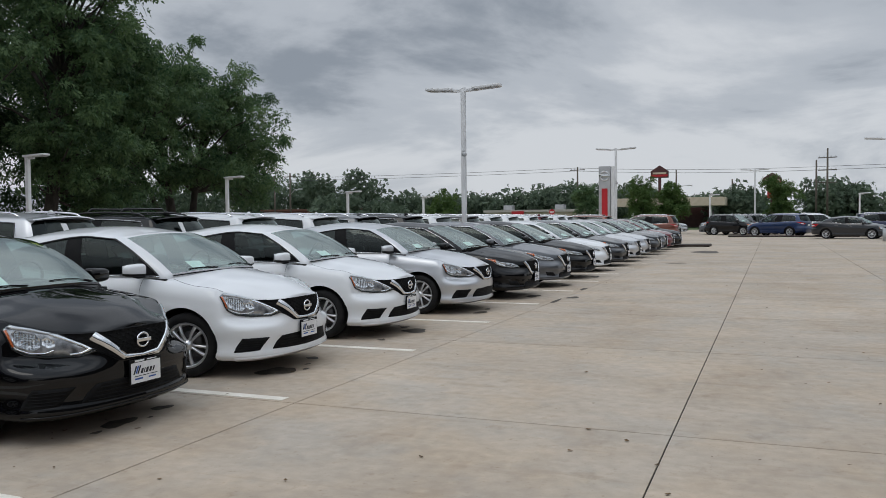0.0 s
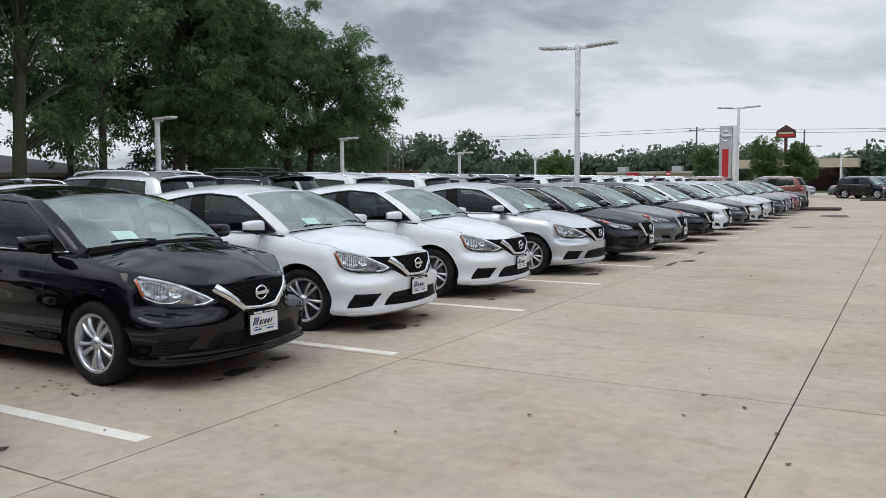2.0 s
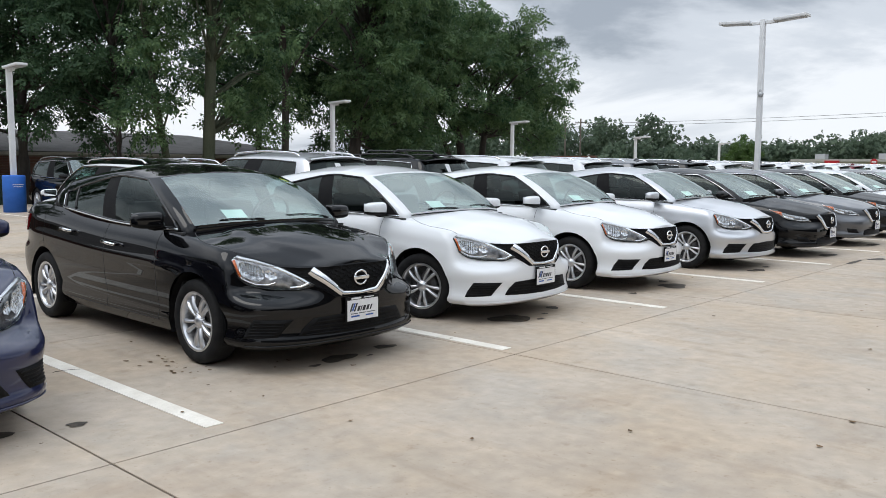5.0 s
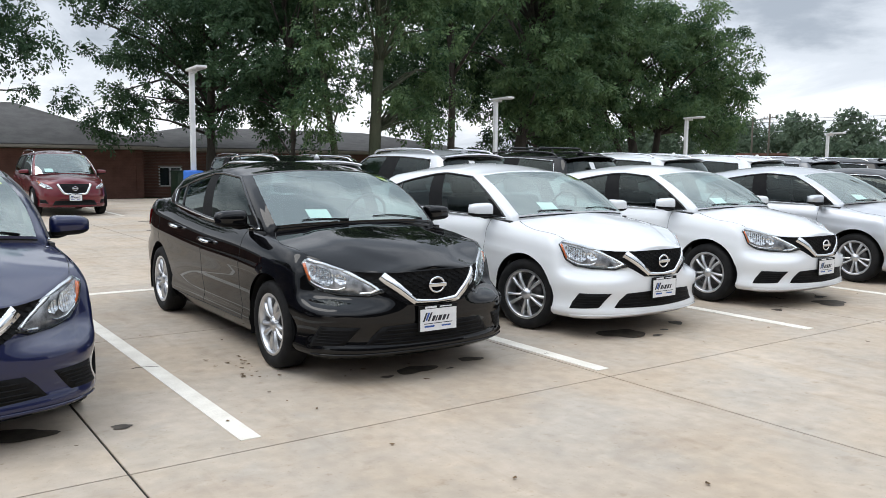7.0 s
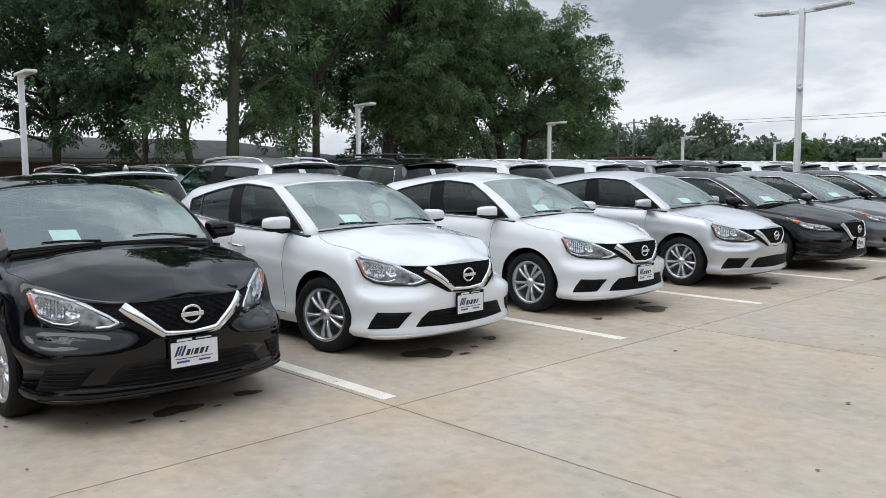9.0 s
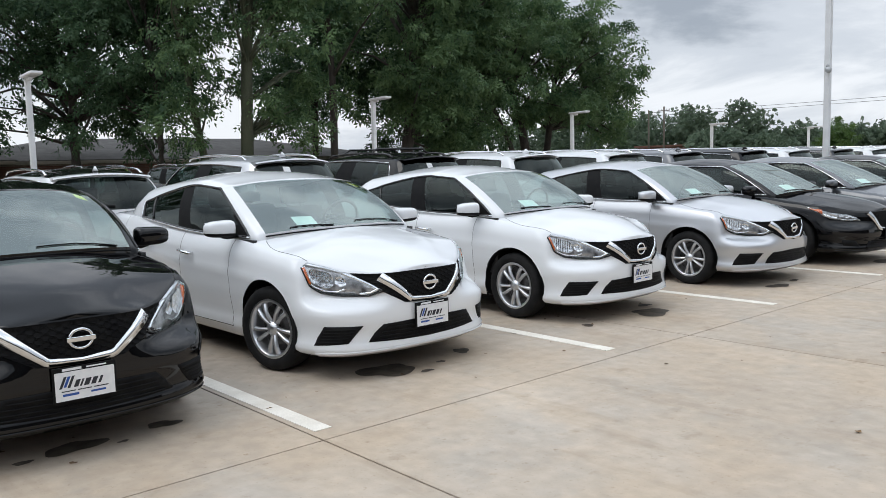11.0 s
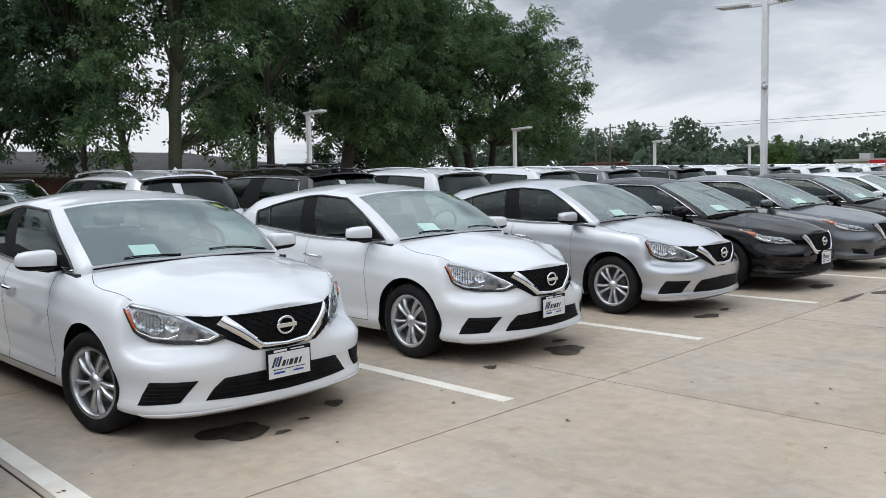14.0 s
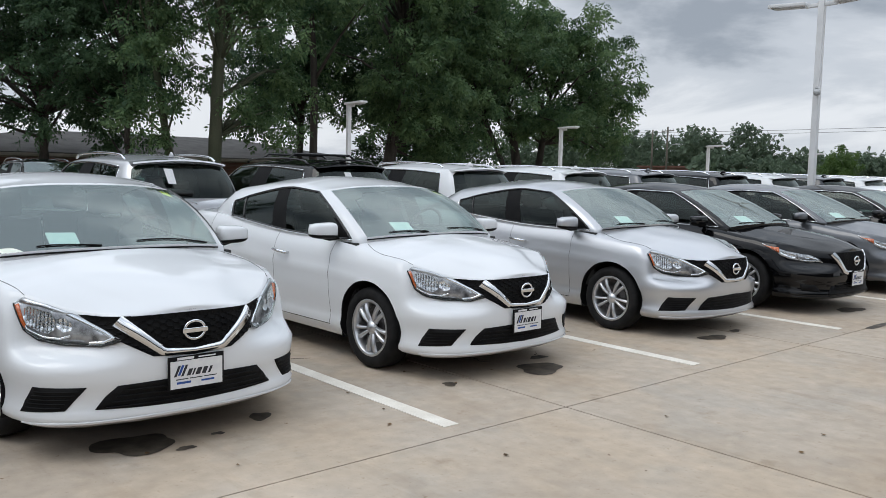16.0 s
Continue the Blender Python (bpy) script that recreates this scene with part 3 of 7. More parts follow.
def make_car(name, c, label, category, finish, detail=2):
    """A car: origin on the ground under its nose, driving towards +x."""
    sh = Shell(c)
    root = empty(name, label, category)
    L = c["L"]
    step = 0.042 if detail > 1 else 0.075
    # -- lower body grid
    ns = int(sh.S / step)
    ss = np.linspace(0, sh.S, ns + 1)
    nv = 21 if detail > 1 else 12
    vv = np.linspace(0, 1, nv + 1)
    d0 = np.interp(ss, sh.s, sh.d)
    zt, zb = sh.line("top", d0), sh.line("bottom", d0)
    G = np.array([sh.at(ss, zb + (zt - zb) * v) for v in vv])
    cut = np.zeros((nv, ns), bool)
    mids = (G[:-1, :-1] + G[1:, :-1] + G[:-1, 1:] + G[1:, 1:]) / 4
    for ax in c["axles"]:
        hole = (mids[..., 1] > 0.4) & (np.hypot(mids[..., 0] + ax, mids[..., 2] - c["R"]) < c["arch"])
        cut |= hole
        for i in range(nv + 1):
            for j in range(ns + 1):
                near = hole[max(i - 1, 0):i + 1, max(j - 1, 0):j + 1]
                if near.any() and not near.all():
                    x, y, z = G[i, j]
                    q = math.hypot(x + ax, z - c["R"])
                    nx, nz = -ax + (x + ax) * c["arch"] / q, max(c["R"] + (z - c["R"]) * c["arch"] / q, 0.02)
                    G[i, j] = sh.at(sh.s_of_d(-nx), nz)
                    G[i, j, 0], G[i, j, 2] = nx, nz
    V = [tuple(p) for p in G.reshape(-1, 3)]
    F, doors_f, doors_r = [], [], []
    fr, mid, rr_ = c["axles"][0] + 0.52, (c["base"][6][0]), c["axles"][1] + 0.02
    for i in range(nv):
        for j in range(ns):
            q = (i * (ns + 1) + j, i * (ns + 1) + j + 1, (i + 1) * (ns + 1) + j + 1, (i + 1) * (ns + 1) + j)
            cx, cy, cz = np.mean([V[a] for a in q], axis=0)
            if cut[i, j]:
                continue
            if i >= 2 and fr < -cx < mid:
                doors_f.append(q)
            elif i >= 2 and mid <= -cx < rr_ - 0.05 and math.hypot(cx + c["axles"][1], cz - c["R"]) > c["arch"] + 0.05:
                doors_r.append(q)
            else:
                F.append(q)

    def used(F):
        idx = sorted({a for f in F for a in f})
        m = {a: i for i, a in enumerate(idx)}
        return [V[a] for a in idx], [tuple(m[a] for a in f) for f in F]

    # -- top surfaces: hood, cowl and boot lid
    nu = 28 if detail > 1 else 6
    edge = G[-1]
    C = np.zeros((nu + 1, ns + 1, 3))
    zc = sh.line("crown", -edge[:, 0])

    def crease(u, d):
        """Two folds along the hood, fading towards the screen."""
        return 0.006 * (np.tanh((u - 0.40) / 0.07) + 1.0) * ease(d, 0.10, 0.32) * (1 - ease(d, 0.85, 1.2))

    for k in range(nu + 1):
        u = k / nu
        C[k, :, 0], C[k, :, 1] = edge[:, 0], edge[:, 1] * (1 - u)
        C[k, :, 2] = edge[:, 2] + (zc - edge[:, 2]) * (1 - (1 - u) ** 1.8) + crease(u, -edge[:, 0])
    ob_ = len(V)
    V += [tuple(p) for p in C.reshape(-1, 3)]
    hood, deck = [], []
    cab_ring = [(p[0] + (0.04 if p[0] < 2.5 else -0.05), max(p[1] - 0.03, -0.1)) for p in c["base"]]
    cab_ring = [(cab_ring[0][0], -0.2)] + cab_ring + [(cab_ring[-1][0], -0.2)]
    for k in range(nu):
        for j in range(ns):
            q = (ob_ + k * (ns + 1) + j, ob_ + (k + 1) * (ns + 1) + j, ob_ + (k + 1) * (ns + 1) + j + 1, ob_ + k * (ns + 1) + j + 1)
            cx, cy, cz = np.mean([V[a] for a in q], axis=0)
            if -cx > c["base"][0][0] + 0.05 and inside(-cx, cy, cab_ring):
                continue
            if -cx < c["base"][0][0] + 0.06 and k >= (3 if detail > 1 else 1) and cy < 0.70:
                hood.append(q)
            else:
                deck.append(q)
    # -- greenhouse
    nb = len(c["base"]) - 1
    sub = 6 if detail > 1 else 4
    tt = np.linspace(0, nb, nb * sub + 1)
    def ring(key):
        """The screen's edge and the sides are two curves that meet at the pillar."""
        a = np.array(c[key])
        scr, rest = (np.stack([smooth_curve(q, np.arange(i, j + 1), a[i:j + 1, k]) for k in range(3)], -1) for q, i, j in ((tt[tt <= 3], 0, 3), (tt[tt > 3], 3, nb)))
        return np.concatenate([scr, rest])

    B, T = ring("base"), ring("roof")
    ws = np.array([-0.03, 0.0, 0.05, 0.2, 0.36, 0.52, 0.68, 0.82, 0.91, 0.965, 1.0])
    H = np.zeros((len(ws), len(tt), 3))
    brow = smooth_curve(np.clip(tt, 3.9, 8.1), [p[0] for p in c["tail"]], [p[1] for p in c["tail"]])
    for i, w0 in enumerate(ws):
        w = np.where(w0 <= 0.05, w0, np.where(w0 <= 0.91, 0.05 + (w0 - 0.05) * (brow - 0.05) / 0.86, brow + (w0 - 0.91) * (1 - brow) / 0.09))
        q = B + (T - B) * w[:, None]
        bulge = np.where(w > 0, 4 * w * (1 - w), 0)
        H[i, :, 0] = -(q[:, 0] - 0.035 * bulge * np.cos(np.pi * np.clip(tt / nb, 0, 1)))
        H[i, :, 1] = np.maximum(q[:, 1] + 0.028 * bulge * np.sin(np.pi * tt / nb), 0)
        H[i, :, 2] = q[:, 2] + bulge * (0.016 + 0.026 * np.exp(-((tt - 3.9) / 1.1) ** 2) + (0.0 if c["suv"] else 0.022) * np.exp(-((tt - 7.6) / 0.9) ** 2))
    H[0, :, 0], H[0, :, 1], H[0, :, 2] = H[1, :, 0], H[1, :, 1], H[1, :, 2] - 0.06
    H[:, 0, 1] = 0
    H[:, -1, 1] = 0
    og = len(V)
    V += [tuple(p) for p in H.reshape(-1, 3)]
    m = len(tt)
    glassF = {k: [] for k in ("windscreen", "front_window", "rear_window", "back_window")}
    shellF, blackF, sailF = [], [], []
    for i in range(len(ws) - 1):
        for j in range(m - 1):
            q = (og + i * m + j, og + (i + 1) * m + j, og + (i + 1) * m + j + 1, og + i * m + j + 1)
            t, w = (tt[j] + tt[j + 1]) / 2, (ws[i] + ws[i + 1]) / 2
            if t < 3 and 0 < w < 0.965:
                glassF["windscreen"].append(q)
            elif t > 8 and (0.05 if not c["suv"] else 0.0) < w < (0.965 if not c["suv"] else 0.91):
                glassF["back_window"].append(q)
            elif (4 < t < 4.34 and 0.05 < w < 0.2) or (4 < t < 4.17 and 0.05 < w < 0.36):
                sailF.append(q)
            elif 4 < t < 5.84 and 0.05 < w < 0.91:
                glassF["front_window"].append(q)
            elif 6.16 < t < 7 and 0.05 < w < 0.91:
                glassF["rear_window"].append(q)
            elif 5.84 < t < 6.16 and 0.05 < w < 0.91:
                blackF.append(q)
            else:
                shellF.append(q)
    # -- roof
    oc = len(V)
    nr = 8
    top = H[-1]
    zr = smooth_curve(-top[:, 0], [p[0] for p in c["ridge"]], [p[1] for p in c["ridge"]])
    for k in range(nr + 1):
        u = k / nr
        for j in range(m):
            V.append((top[j, 0], top[j, 1] * (1 - u), top[j, 2] + (zr[j] - top[j, 2]) * (1 - (1 - u) ** 2.2)))
    roofF = [(oc + k * m + j, oc + (k + 1) * m + j, oc + (k + 1) * m + j + 1, oc + k * m + j + 1) for k in range(nr) for j in range(m - 1)]

    def both(F):
        a = used(F)
        return a, mirrored(a)

    def welded(nm, pieces, mat, parent, label=""):
        bm = bmesh.new()
        for v, f in pieces:
            vs = [bm.verts.new(p) for p in v]
            for q in f:
                loop = []
                for a in q:
                    if vs[a] not in loop:
                        loop.append(vs[a])
                if len(loop) > 2:
                    try:
                        bm.faces.new(loop)
                    except ValueError:
                        pass
        bmesh.ops.remove_doubles(bm, verts=bm.verts, dist=0.0015)
        bmesh.ops.recalc_face_normals(bm, faces=bm.faces)
        heart = Vector((-L * 0.54, 0, 0.75))
        if sum((f.calc_center_median() - heart).dot(f.normal) * f.calc_area() for f in bm.faces) < 0:
            bmesh.ops.reverse_faces(bm, faces=bm.faces[:])
        return part(nm, bm, mat, parent, label)

    welded("body", [x for g in (F, deck, shellF, roofF) for x in both(g)], finish, root)
    welded("hood", list(both(hood)), finish, root)
    for s_, nm in ((1, "a"), (-1, "b")):
        for g, gn in ((doors_f, "front_door"), (doors_r, "rear_door")):
            vf = used(g)
            door = welded(gn, [vf if s_ > 0 else mirrored(vf)], finish, root)
            dh = (mid - 0.05 if gn == "front_door" else rr_ - (0.30 if c["suv"] else 0.54))
            hz = float(sh.line("top", dh)) - (0.165 if not c["suv"] else 0.15)
            sd = s_ * sh.s_of_d(dh)
            a, b = sh.out(sd, hz, 0.045), sh.out(s_ * sh.s_of_d(dh - 0.19), hz - 0.012, 0.045)
            a2, b2 = sh.out(sd, hz, 0.0), sh.out(s_ * sh.s_of_d(dh - 0.19), hz - 0.012, 0.0)
            mm = (a + b) / 2 * 1.0
            mm[1] += 0.006 * s_
            part("door_handle", joined(tube([a2, a, mm, b, b2], [0.012, 0.014, 0.015, 0.014, 0.012], 8)), CHROME if name != "sport_utility" else finish, door, "chrome door handle" if name != "sport_utility" else "")
    for gn, mat in (("windscreen", CAR_GLASS), ("back_window", DARK_GLASS if c["suv"] else SIDE_GLASS)):
        pane = welded(gn, list(both(glassF[gn])), mat, root, "clear windscreen glass" if gn == "windscreen" else "tinted rear window glass")
        pane.visible_shadow = False
    for gn in ("front_window", "rear_window"):
        for vf in both(glassF[gn]):
            pane = welded(gn, [vf], DARK_GLASS if (c["suv"] and gn == "rear_window") else (CLEAR_GLASS if gn == "front_window" else SIDE_GLASS), root, "tinted side window glass")
            pane.visible_shadow = False
    for vf in both(blackF):
        welded("pillar_trim", [vf], PLASTIC, root, "black pillar trim")
    for vf in both(sailF):
        welded("mirror_sail", [vf], PLASTIC, root, "black mirror sail panel")

    # -- dark window frames and a bright belt strip round the side glass
    def gh(t, w, off=0.0):
        i = np.interp(w, ws, np.arange(len(ws)))
        lo = int(min(i, len(ws) - 2))
        a, b = (np.array([np.interp(t, tt, H[k, :, e]) for e in range(3)]) for k in (lo, lo + 1))
        p = a + (b - a) * (i - lo)
        e = np.array([np.interp(t + 0.05, tt, H[lo, :, q]) - np.interp(t - 0.05, tt, H[lo, :, q]) for q in range(3)])
        n = np.cross(e, b - a)
        n /= np.linalg.norm(n) + 1e-9
        if n[0] * (1 if t < 3 else 0) + n[1] + (-n[0] if t > 8 else 0) < 0:
            n = -n
        return p + n * off

    loop = [(t, 0.04) for t in np.linspace(4.0, 7.0, 26)] + [(7.0, w) for w in np.linspace(0.12, 0.85, 8)] + [(t, 0.915) for t in np.linspace(7.0, 4.0, 20)] + [(4.0, w) for w in np.linspace(0.85, 0.12, 8)]
    frame_tube = tube([gh(t, w, 0.004) for t, w in loop], 0.011, 6, True)
    belt = tube([gh(t, 0.022, 0.008) for t in np.linspace(4.0, 7.05, 30)], 0.008, 6)
    arc = tube([gh(7.05, w, 0.008) for w in (0.03, 0.2, 0.4, 0.6, 0.8, 0.88)], 0.0045, 6)
    over = tube([gh(t, 0.93, 0.010) for t in np.linspace(7.0, 4.0, 22)] + [gh(3.97, w, 0.010) for w in np.linspace(0.86, 0.05, 8)], 0.007, 6)
    for k, fn in enumerate((lambda q: q, mirrored)):
        part("window_frame", fn(frame_tube), GLOSS_BLACK, root, "black rubber window frame")
        if not c["suv"]:
            part("quarter_divider", fn(tube([gh(6.72, w, 0.002) for w in np.linspace(0.05, 0.91, 8)], 0.011, 6)), GLOSS_BLACK, root, "black quarter light divider")
        part("belt_strip", fn(joined(belt, arc) if c["face"] == "sentra" else joined(belt, arc, over)), CHROME, root, "bright chrome window strip")

    # -- seams
    cowl = c["base"][0][0]
    seams = []
    for dd, z0, z1 in ((fr, None, None), (mid, None, None), (rr_ - 0.04, 0.68 if not c["suv"] else 0.8, None)):
        a = float(sh.line("bottom", dd)) + 0.08 if z0 is None else z0
        b = float(sh.line("top", dd)) - 0.005
        seams.append(sh.strip([(sh.s_of_d(dd), a), (sh.s_of_d(dd), b)], 0.0028, 0.0012))
    lowz = float(sh.line("bottom", 2.0)) + 0.085
    seams.append(sh.strip([(sh.s_of_d(fr), lowz), (sh.s_of_d(rr_ - 0.45), lowz)], 0.005, 0.0012))
    # bumper to wing seam and the hood's edge
    order = np.argsort(-edge[:, 0])

    def lid(d, y):
        """A place on the hood, a little proud of it."""
        ye, ze, zm = (float(np.interp(d, -edge[order, 0], a[order])) for a in (edge[:, 1], edge[:, 2], zc))
        u = max(0.0, 1 - y / ye)
        return (-d, min(y, ye), ze + (zm - ze) * (1 - (1 - u) ** 1.8) + crease(u, d))

    far_y = float(np.interp(cowl - 0.10, -edge[order, 0], edge[order, 1])) - 0.012
    run = [(cowl + 0.13, 0.70), (cowl + 0.05, 0.735), (cowl - 0.06, far_y - 0.012), (cowl - 0.12, far_y - 0.004)] + [(cowl - 0.12 + (0.50 - cowl + 0.12) * q, far_y + (0.725 - far_y) * q ** 1.3) for q in np.linspace(0.1, 1, 9)]
    seams.append(tube([lid(*q) for q in run], 0.0024, 4))
    for k, fn in enumerate((lambda q: q, mirrored)):
        part("seam", fn(joined(*seams)), SEAM, root, "dark panel gap")

    # -- underside, wheel wells and wheels
    zb0 = min(p[1] for p in c["bottom"])
    W = max(p[1] for p in c["plan"])
    bm = bmesh.new()
    box(bm, -L + 0.25, -W + 0.28, zb0 + 0.01, -0.22, W - 0.28, zb0 + 0.05, 0.01)
    box(bm, -(c["axles"][1] - 0.40), -W + 0.10, zb0 + 0.012, -(c["axles"][0] + 0.40), W - 0.10, zb0 + 0.05, 0.01)
    part("underbody", bm, PLASTIC, root, "black underbody panels")
    for ax in c["axles"]:
        for sgn in (1, -1):
            Vw, Fw = [], []
            n = 18
            yi, yo = sgn * (c["track"] - 0.16), sgn * (W - 0.035)
            for k in range(n + 1):
                a = -0.35 + (math.pi + 0.7) * k / n
                for y in (yi, yo):
                    Vw.append((-ax + (c["arch"] + 0.004) * math.cos(a), y, c["R"] + (c["arch"] + 0.004) * math.sin(a)))
            for k in range(n):
                Fw.append((2 * k, 2 * k + 1, 2 * k + 3, 2 * k + 2))
            Fw.append(tuple(range(0, 2 * n + 2, 2)))
            part("wheel_arch_liner", (Vw, Fw), PLASTIC, root, "black wheel arch liner")
            add_wheel(root, ax, sgn, c["track"] - 0.012, c["R"], c["rim"])

    # -- cabin
    W1 = c["base"][6][1]
    bm = bmesh.new()
    zf = c["top"][5][1] - 0.42
    box(bm, -c["base"][8][0], -W1 + 0.02, zf, -c["base"][2][0], W1 - 0.02, zf + 0.03)
    for sgn in (1, -1):
        y0, y1 = sorted((sgn * (W1 - 0.05), sgn * (W1 - 0.02)))
        box(bm, -c["base"][7][0], y0, zf, -c["base"][3][0], y1, c["base"][5][2] - 0.01)
    part("cabin_tub", bm, CABIN, root, "dark cabin floor and door cards", smooth=False)
    dash, zd = c["dash"], c["base"][0][2]
    bm = bmesh.new()
    box(bm, -dash - 0.12, -W1 + 0.05, zd - 0.30, -c["base"][0][0] - 0.10, W1 - 0.05, zd - 0.035, 0.05)
    for v in bm.verts:
        if abs(v.co.y) > 0.4:
            v.co.z -= 0.07
            v.co.x -= 0.26 if v.co.x > -dash else 0.0
    box(bm, -dash - 0.20, 0.16, zd - 0.12, -dash, 0.58, zd + 0.0, 0.04)
    part("dashboard", bm, CABIN, root, "black dashboard")
    if not c["suv"]:
        box_ = boxed(-c["base"][9][0] + 0.0, -0.55, c["base"][9][2] - 0.06, -c["base"][8][0] + 0.32, 0.55, c["base"][9][2] - 0.03, bevel=0.01)
        part("parcel_shelf", box_, CABIN, root)
    part("headliner", joined(*[fn(([(x, y, z - 0.018) for x, y, z in used(roofF)[0]], used(roofF)[1])) for fn in (lambda q: q, mirrored)]), HEADLINER, root, "grey cloth headliner")
    wheel = tube([(-dash - 0.26 + 0.06 * math.sin(a), 0.37 + 0.185 * math.cos(a), zd + 0.0 + 0.165 * math.sin(a)) for a in np.linspace(0, 2 * math.pi, 25)[:-1]], 0.014, 6, True)
    spoke = tube([(-dash - 0.25, 0.2, zd - 0.01), (-dash - 0.22, 0.37, zd - 0.02), (-dash - 0.25, 0.54, zd - 0.01)], [0.014, 0.05, 0.014], 6)
    part("steering_wheel", joined(wheel, spoke), PLASTIC, root, "black steering wheel")
    for k, (sd, zs) in enumerate(c["seats"]):
        for sgn in (1, -1):
            bm = bmesh.new()
            zz = zf + 0.18
            box(bm, -sd - 0.02, sgn * 0.37 - 0.25, zz, -sd + 0.48, sgn * 0.37 + 0.25, zz + 0.14, 0.05)
            n0 = len(bm.verts)
            box(bm, -sd - 0.09, sgn * 0.37 - 0.24, zz + 0.08, -sd + 0.05, sgn * 0.37 + 0.24, c["base"][5][2] + 0.17, 0.06)
            box(bm, -sd - 0.13, sgn * 0.37 - 0.13, c["base"][5][2] + 0.19, -sd - 0.03, sgn * 0.37 + 0.13, c["base"][5][2] + 0.36 - 0.06 * k, 0.045)
            for v in bm.verts:
                if v.co.z > zz + 0.15:
                    v.co.x -= (v.co.z - zz - 0.15) * 0.28
            part("seat", bm, CLOTH, root, "black cloth car seat")

    # -- mirrors
    md, mz = c["base"][4][0] + 0.20, c["base"][4][2] + 0.055
    for sgn in (1, -1):
        bm = bmesh.new()
        bmesh.ops.create_uvsphere(bm, u_segments=20, v_segments=12, radius=1.0)
        for v in bm.verts:
            x, y, z = v.co
            pw = lambda a, e: math.copysign(abs(a) ** e, a)
            v.co = (pw(x, 0.62) * 0.085 * (1.0 if x > 0 else 0.5) * (1 - 0.25 * y * sgn), pw(y, 0.5) * 0.122, pw(z, 0.52) * 0.064 * (1 - 0.22 * y * sgn))
            v.co += Vector((-md, sgn * (W + 0.055), mz + 0.03))
        mirror = part("door_mirror", bm, finish, root)
        arm = tube([(-md, sgn * (W - 0.09), mz - 0.03), (-md, sgn * (W - 0.02), mz - 0.035), (-md, sgn * (W + 0.03), mz - 0.02)], [0.022, 0.022, 0.024], 8)
        part("mirror_arm", arm, PLASTIC, mirror, "black mirror foot")
        low = bmesh.new()
        bmesh.ops.create_uvsphere(low, u_segments=20, v_segments=12, radius=1.0)
        bmesh.ops.delete(low, geom=[v for v in low.verts if v.co.z > -0.18], context="VERTS")
        for v in low.verts:
            x, y, z = v.co
            v.co = (pw(x, 0.62) * 0.087 * (1.0 if x > 0 else 0.5) * (1 - 0.25 * y * sgn), pw(y, 0.5) * 0.1235, pw(z, 0.52) * 0.0655 * (1 - 0.22 * y * sgn))
            v.co += Vector((-md, sgn * (W + 0.055), mz + 0.03))
        part("mirror_skirt", low, PLASTIC, mirror, "black lower mirror shell")
        part("mirror_glass", boxed(-md - 0.049, sgn * (W + 0.055) - 0.09, mz - 0.02, -md - 0.044, sgn * (W + 0.055) + 0.09, mz + 0.08, bevel=0.001), CHROME, mirror, "silvered mirror glass")

    # -- wipers
    for t0, t1, sgn in ((2.5, 0.3, 1), (0.6, 2.1, -1)):
        pts = []
        for q in np.linspace(0, 1, 9):
            p = gh(t0 + (t1 - t0) * q, 0.012 + (0.055 if sgn > 0 else 0.035) * math.sin(q * 2.2), 0.006)
            pts.append((p[0], p[1] * sgn, p[2]))
        part("wiper", joined(tube(pts, [0.007, 0.006] + [0.004] * 7, 5)), PLASTIC, root, "black wiper arm and blade")
    scut = [H[0, j] for j in range(m) if tt[j] <= 4.4]
    Vs = [(x, y, z + 0.045) for x, y, z in scut] + [(x - 0.30, y * 0.93, z + 0.0) for x, y, z in scut]
    q_ = len(scut)
    shelf = (Vs, [(i, i + 1, q_ + i + 1, q_ + i) for i in range(q_ - 1)])
    part("scuttle_panel", joined(shelf, mirrored(shelf)), PLASTIC, root, "black scuttle panel")
    cow = [gh(t, -0.01, 0.006) for t in np.linspace(0, 3.0, 20)]
    part("cowl_trim", joined(tube(cow, 0.006, 6), mirrored(tube(cow, 0.006, 6))), PLASTIC, root, "black cowl trim")
    paper = [gh(t, w, -0.012) for t, w in ((1.05, 0.07), (1.75, 0.09), (1.75, 0.24), (1.05, 0.22))]
    part("window_paper", ([(p[0], -p[1], p[2]) for p in paper] + [(p[0] - 0.002, -p[1], p[2] - 0.002) for p in paper], [(0, 1, 2, 3), (7, 6, 5, 4), (0, 4, 5, 1), (1, 5, 6, 2), (2, 6, 7, 3), (3, 7, 4, 0)]), PAPER, root, "pale green paper behind windscreen", smooth=False)
    tag = [gh(t, w, -0.006) for t, w in ((2.45, 0.86), (2.8, 0.80), (2.8, 0.90), (2.5, 0.94))]
    part("window_tag", (tag + [p - np.array([0.002, 0, 0.002]) for p in tag], [(0, 1, 2, 3), (7, 6, 5, 4)]), YELLOW_TAG, root, "small yellow tag on windscreen", smooth=False)

    make_face(root, sh, c, finish, detail)
    make_tail(root, sh, c, finish, gh)
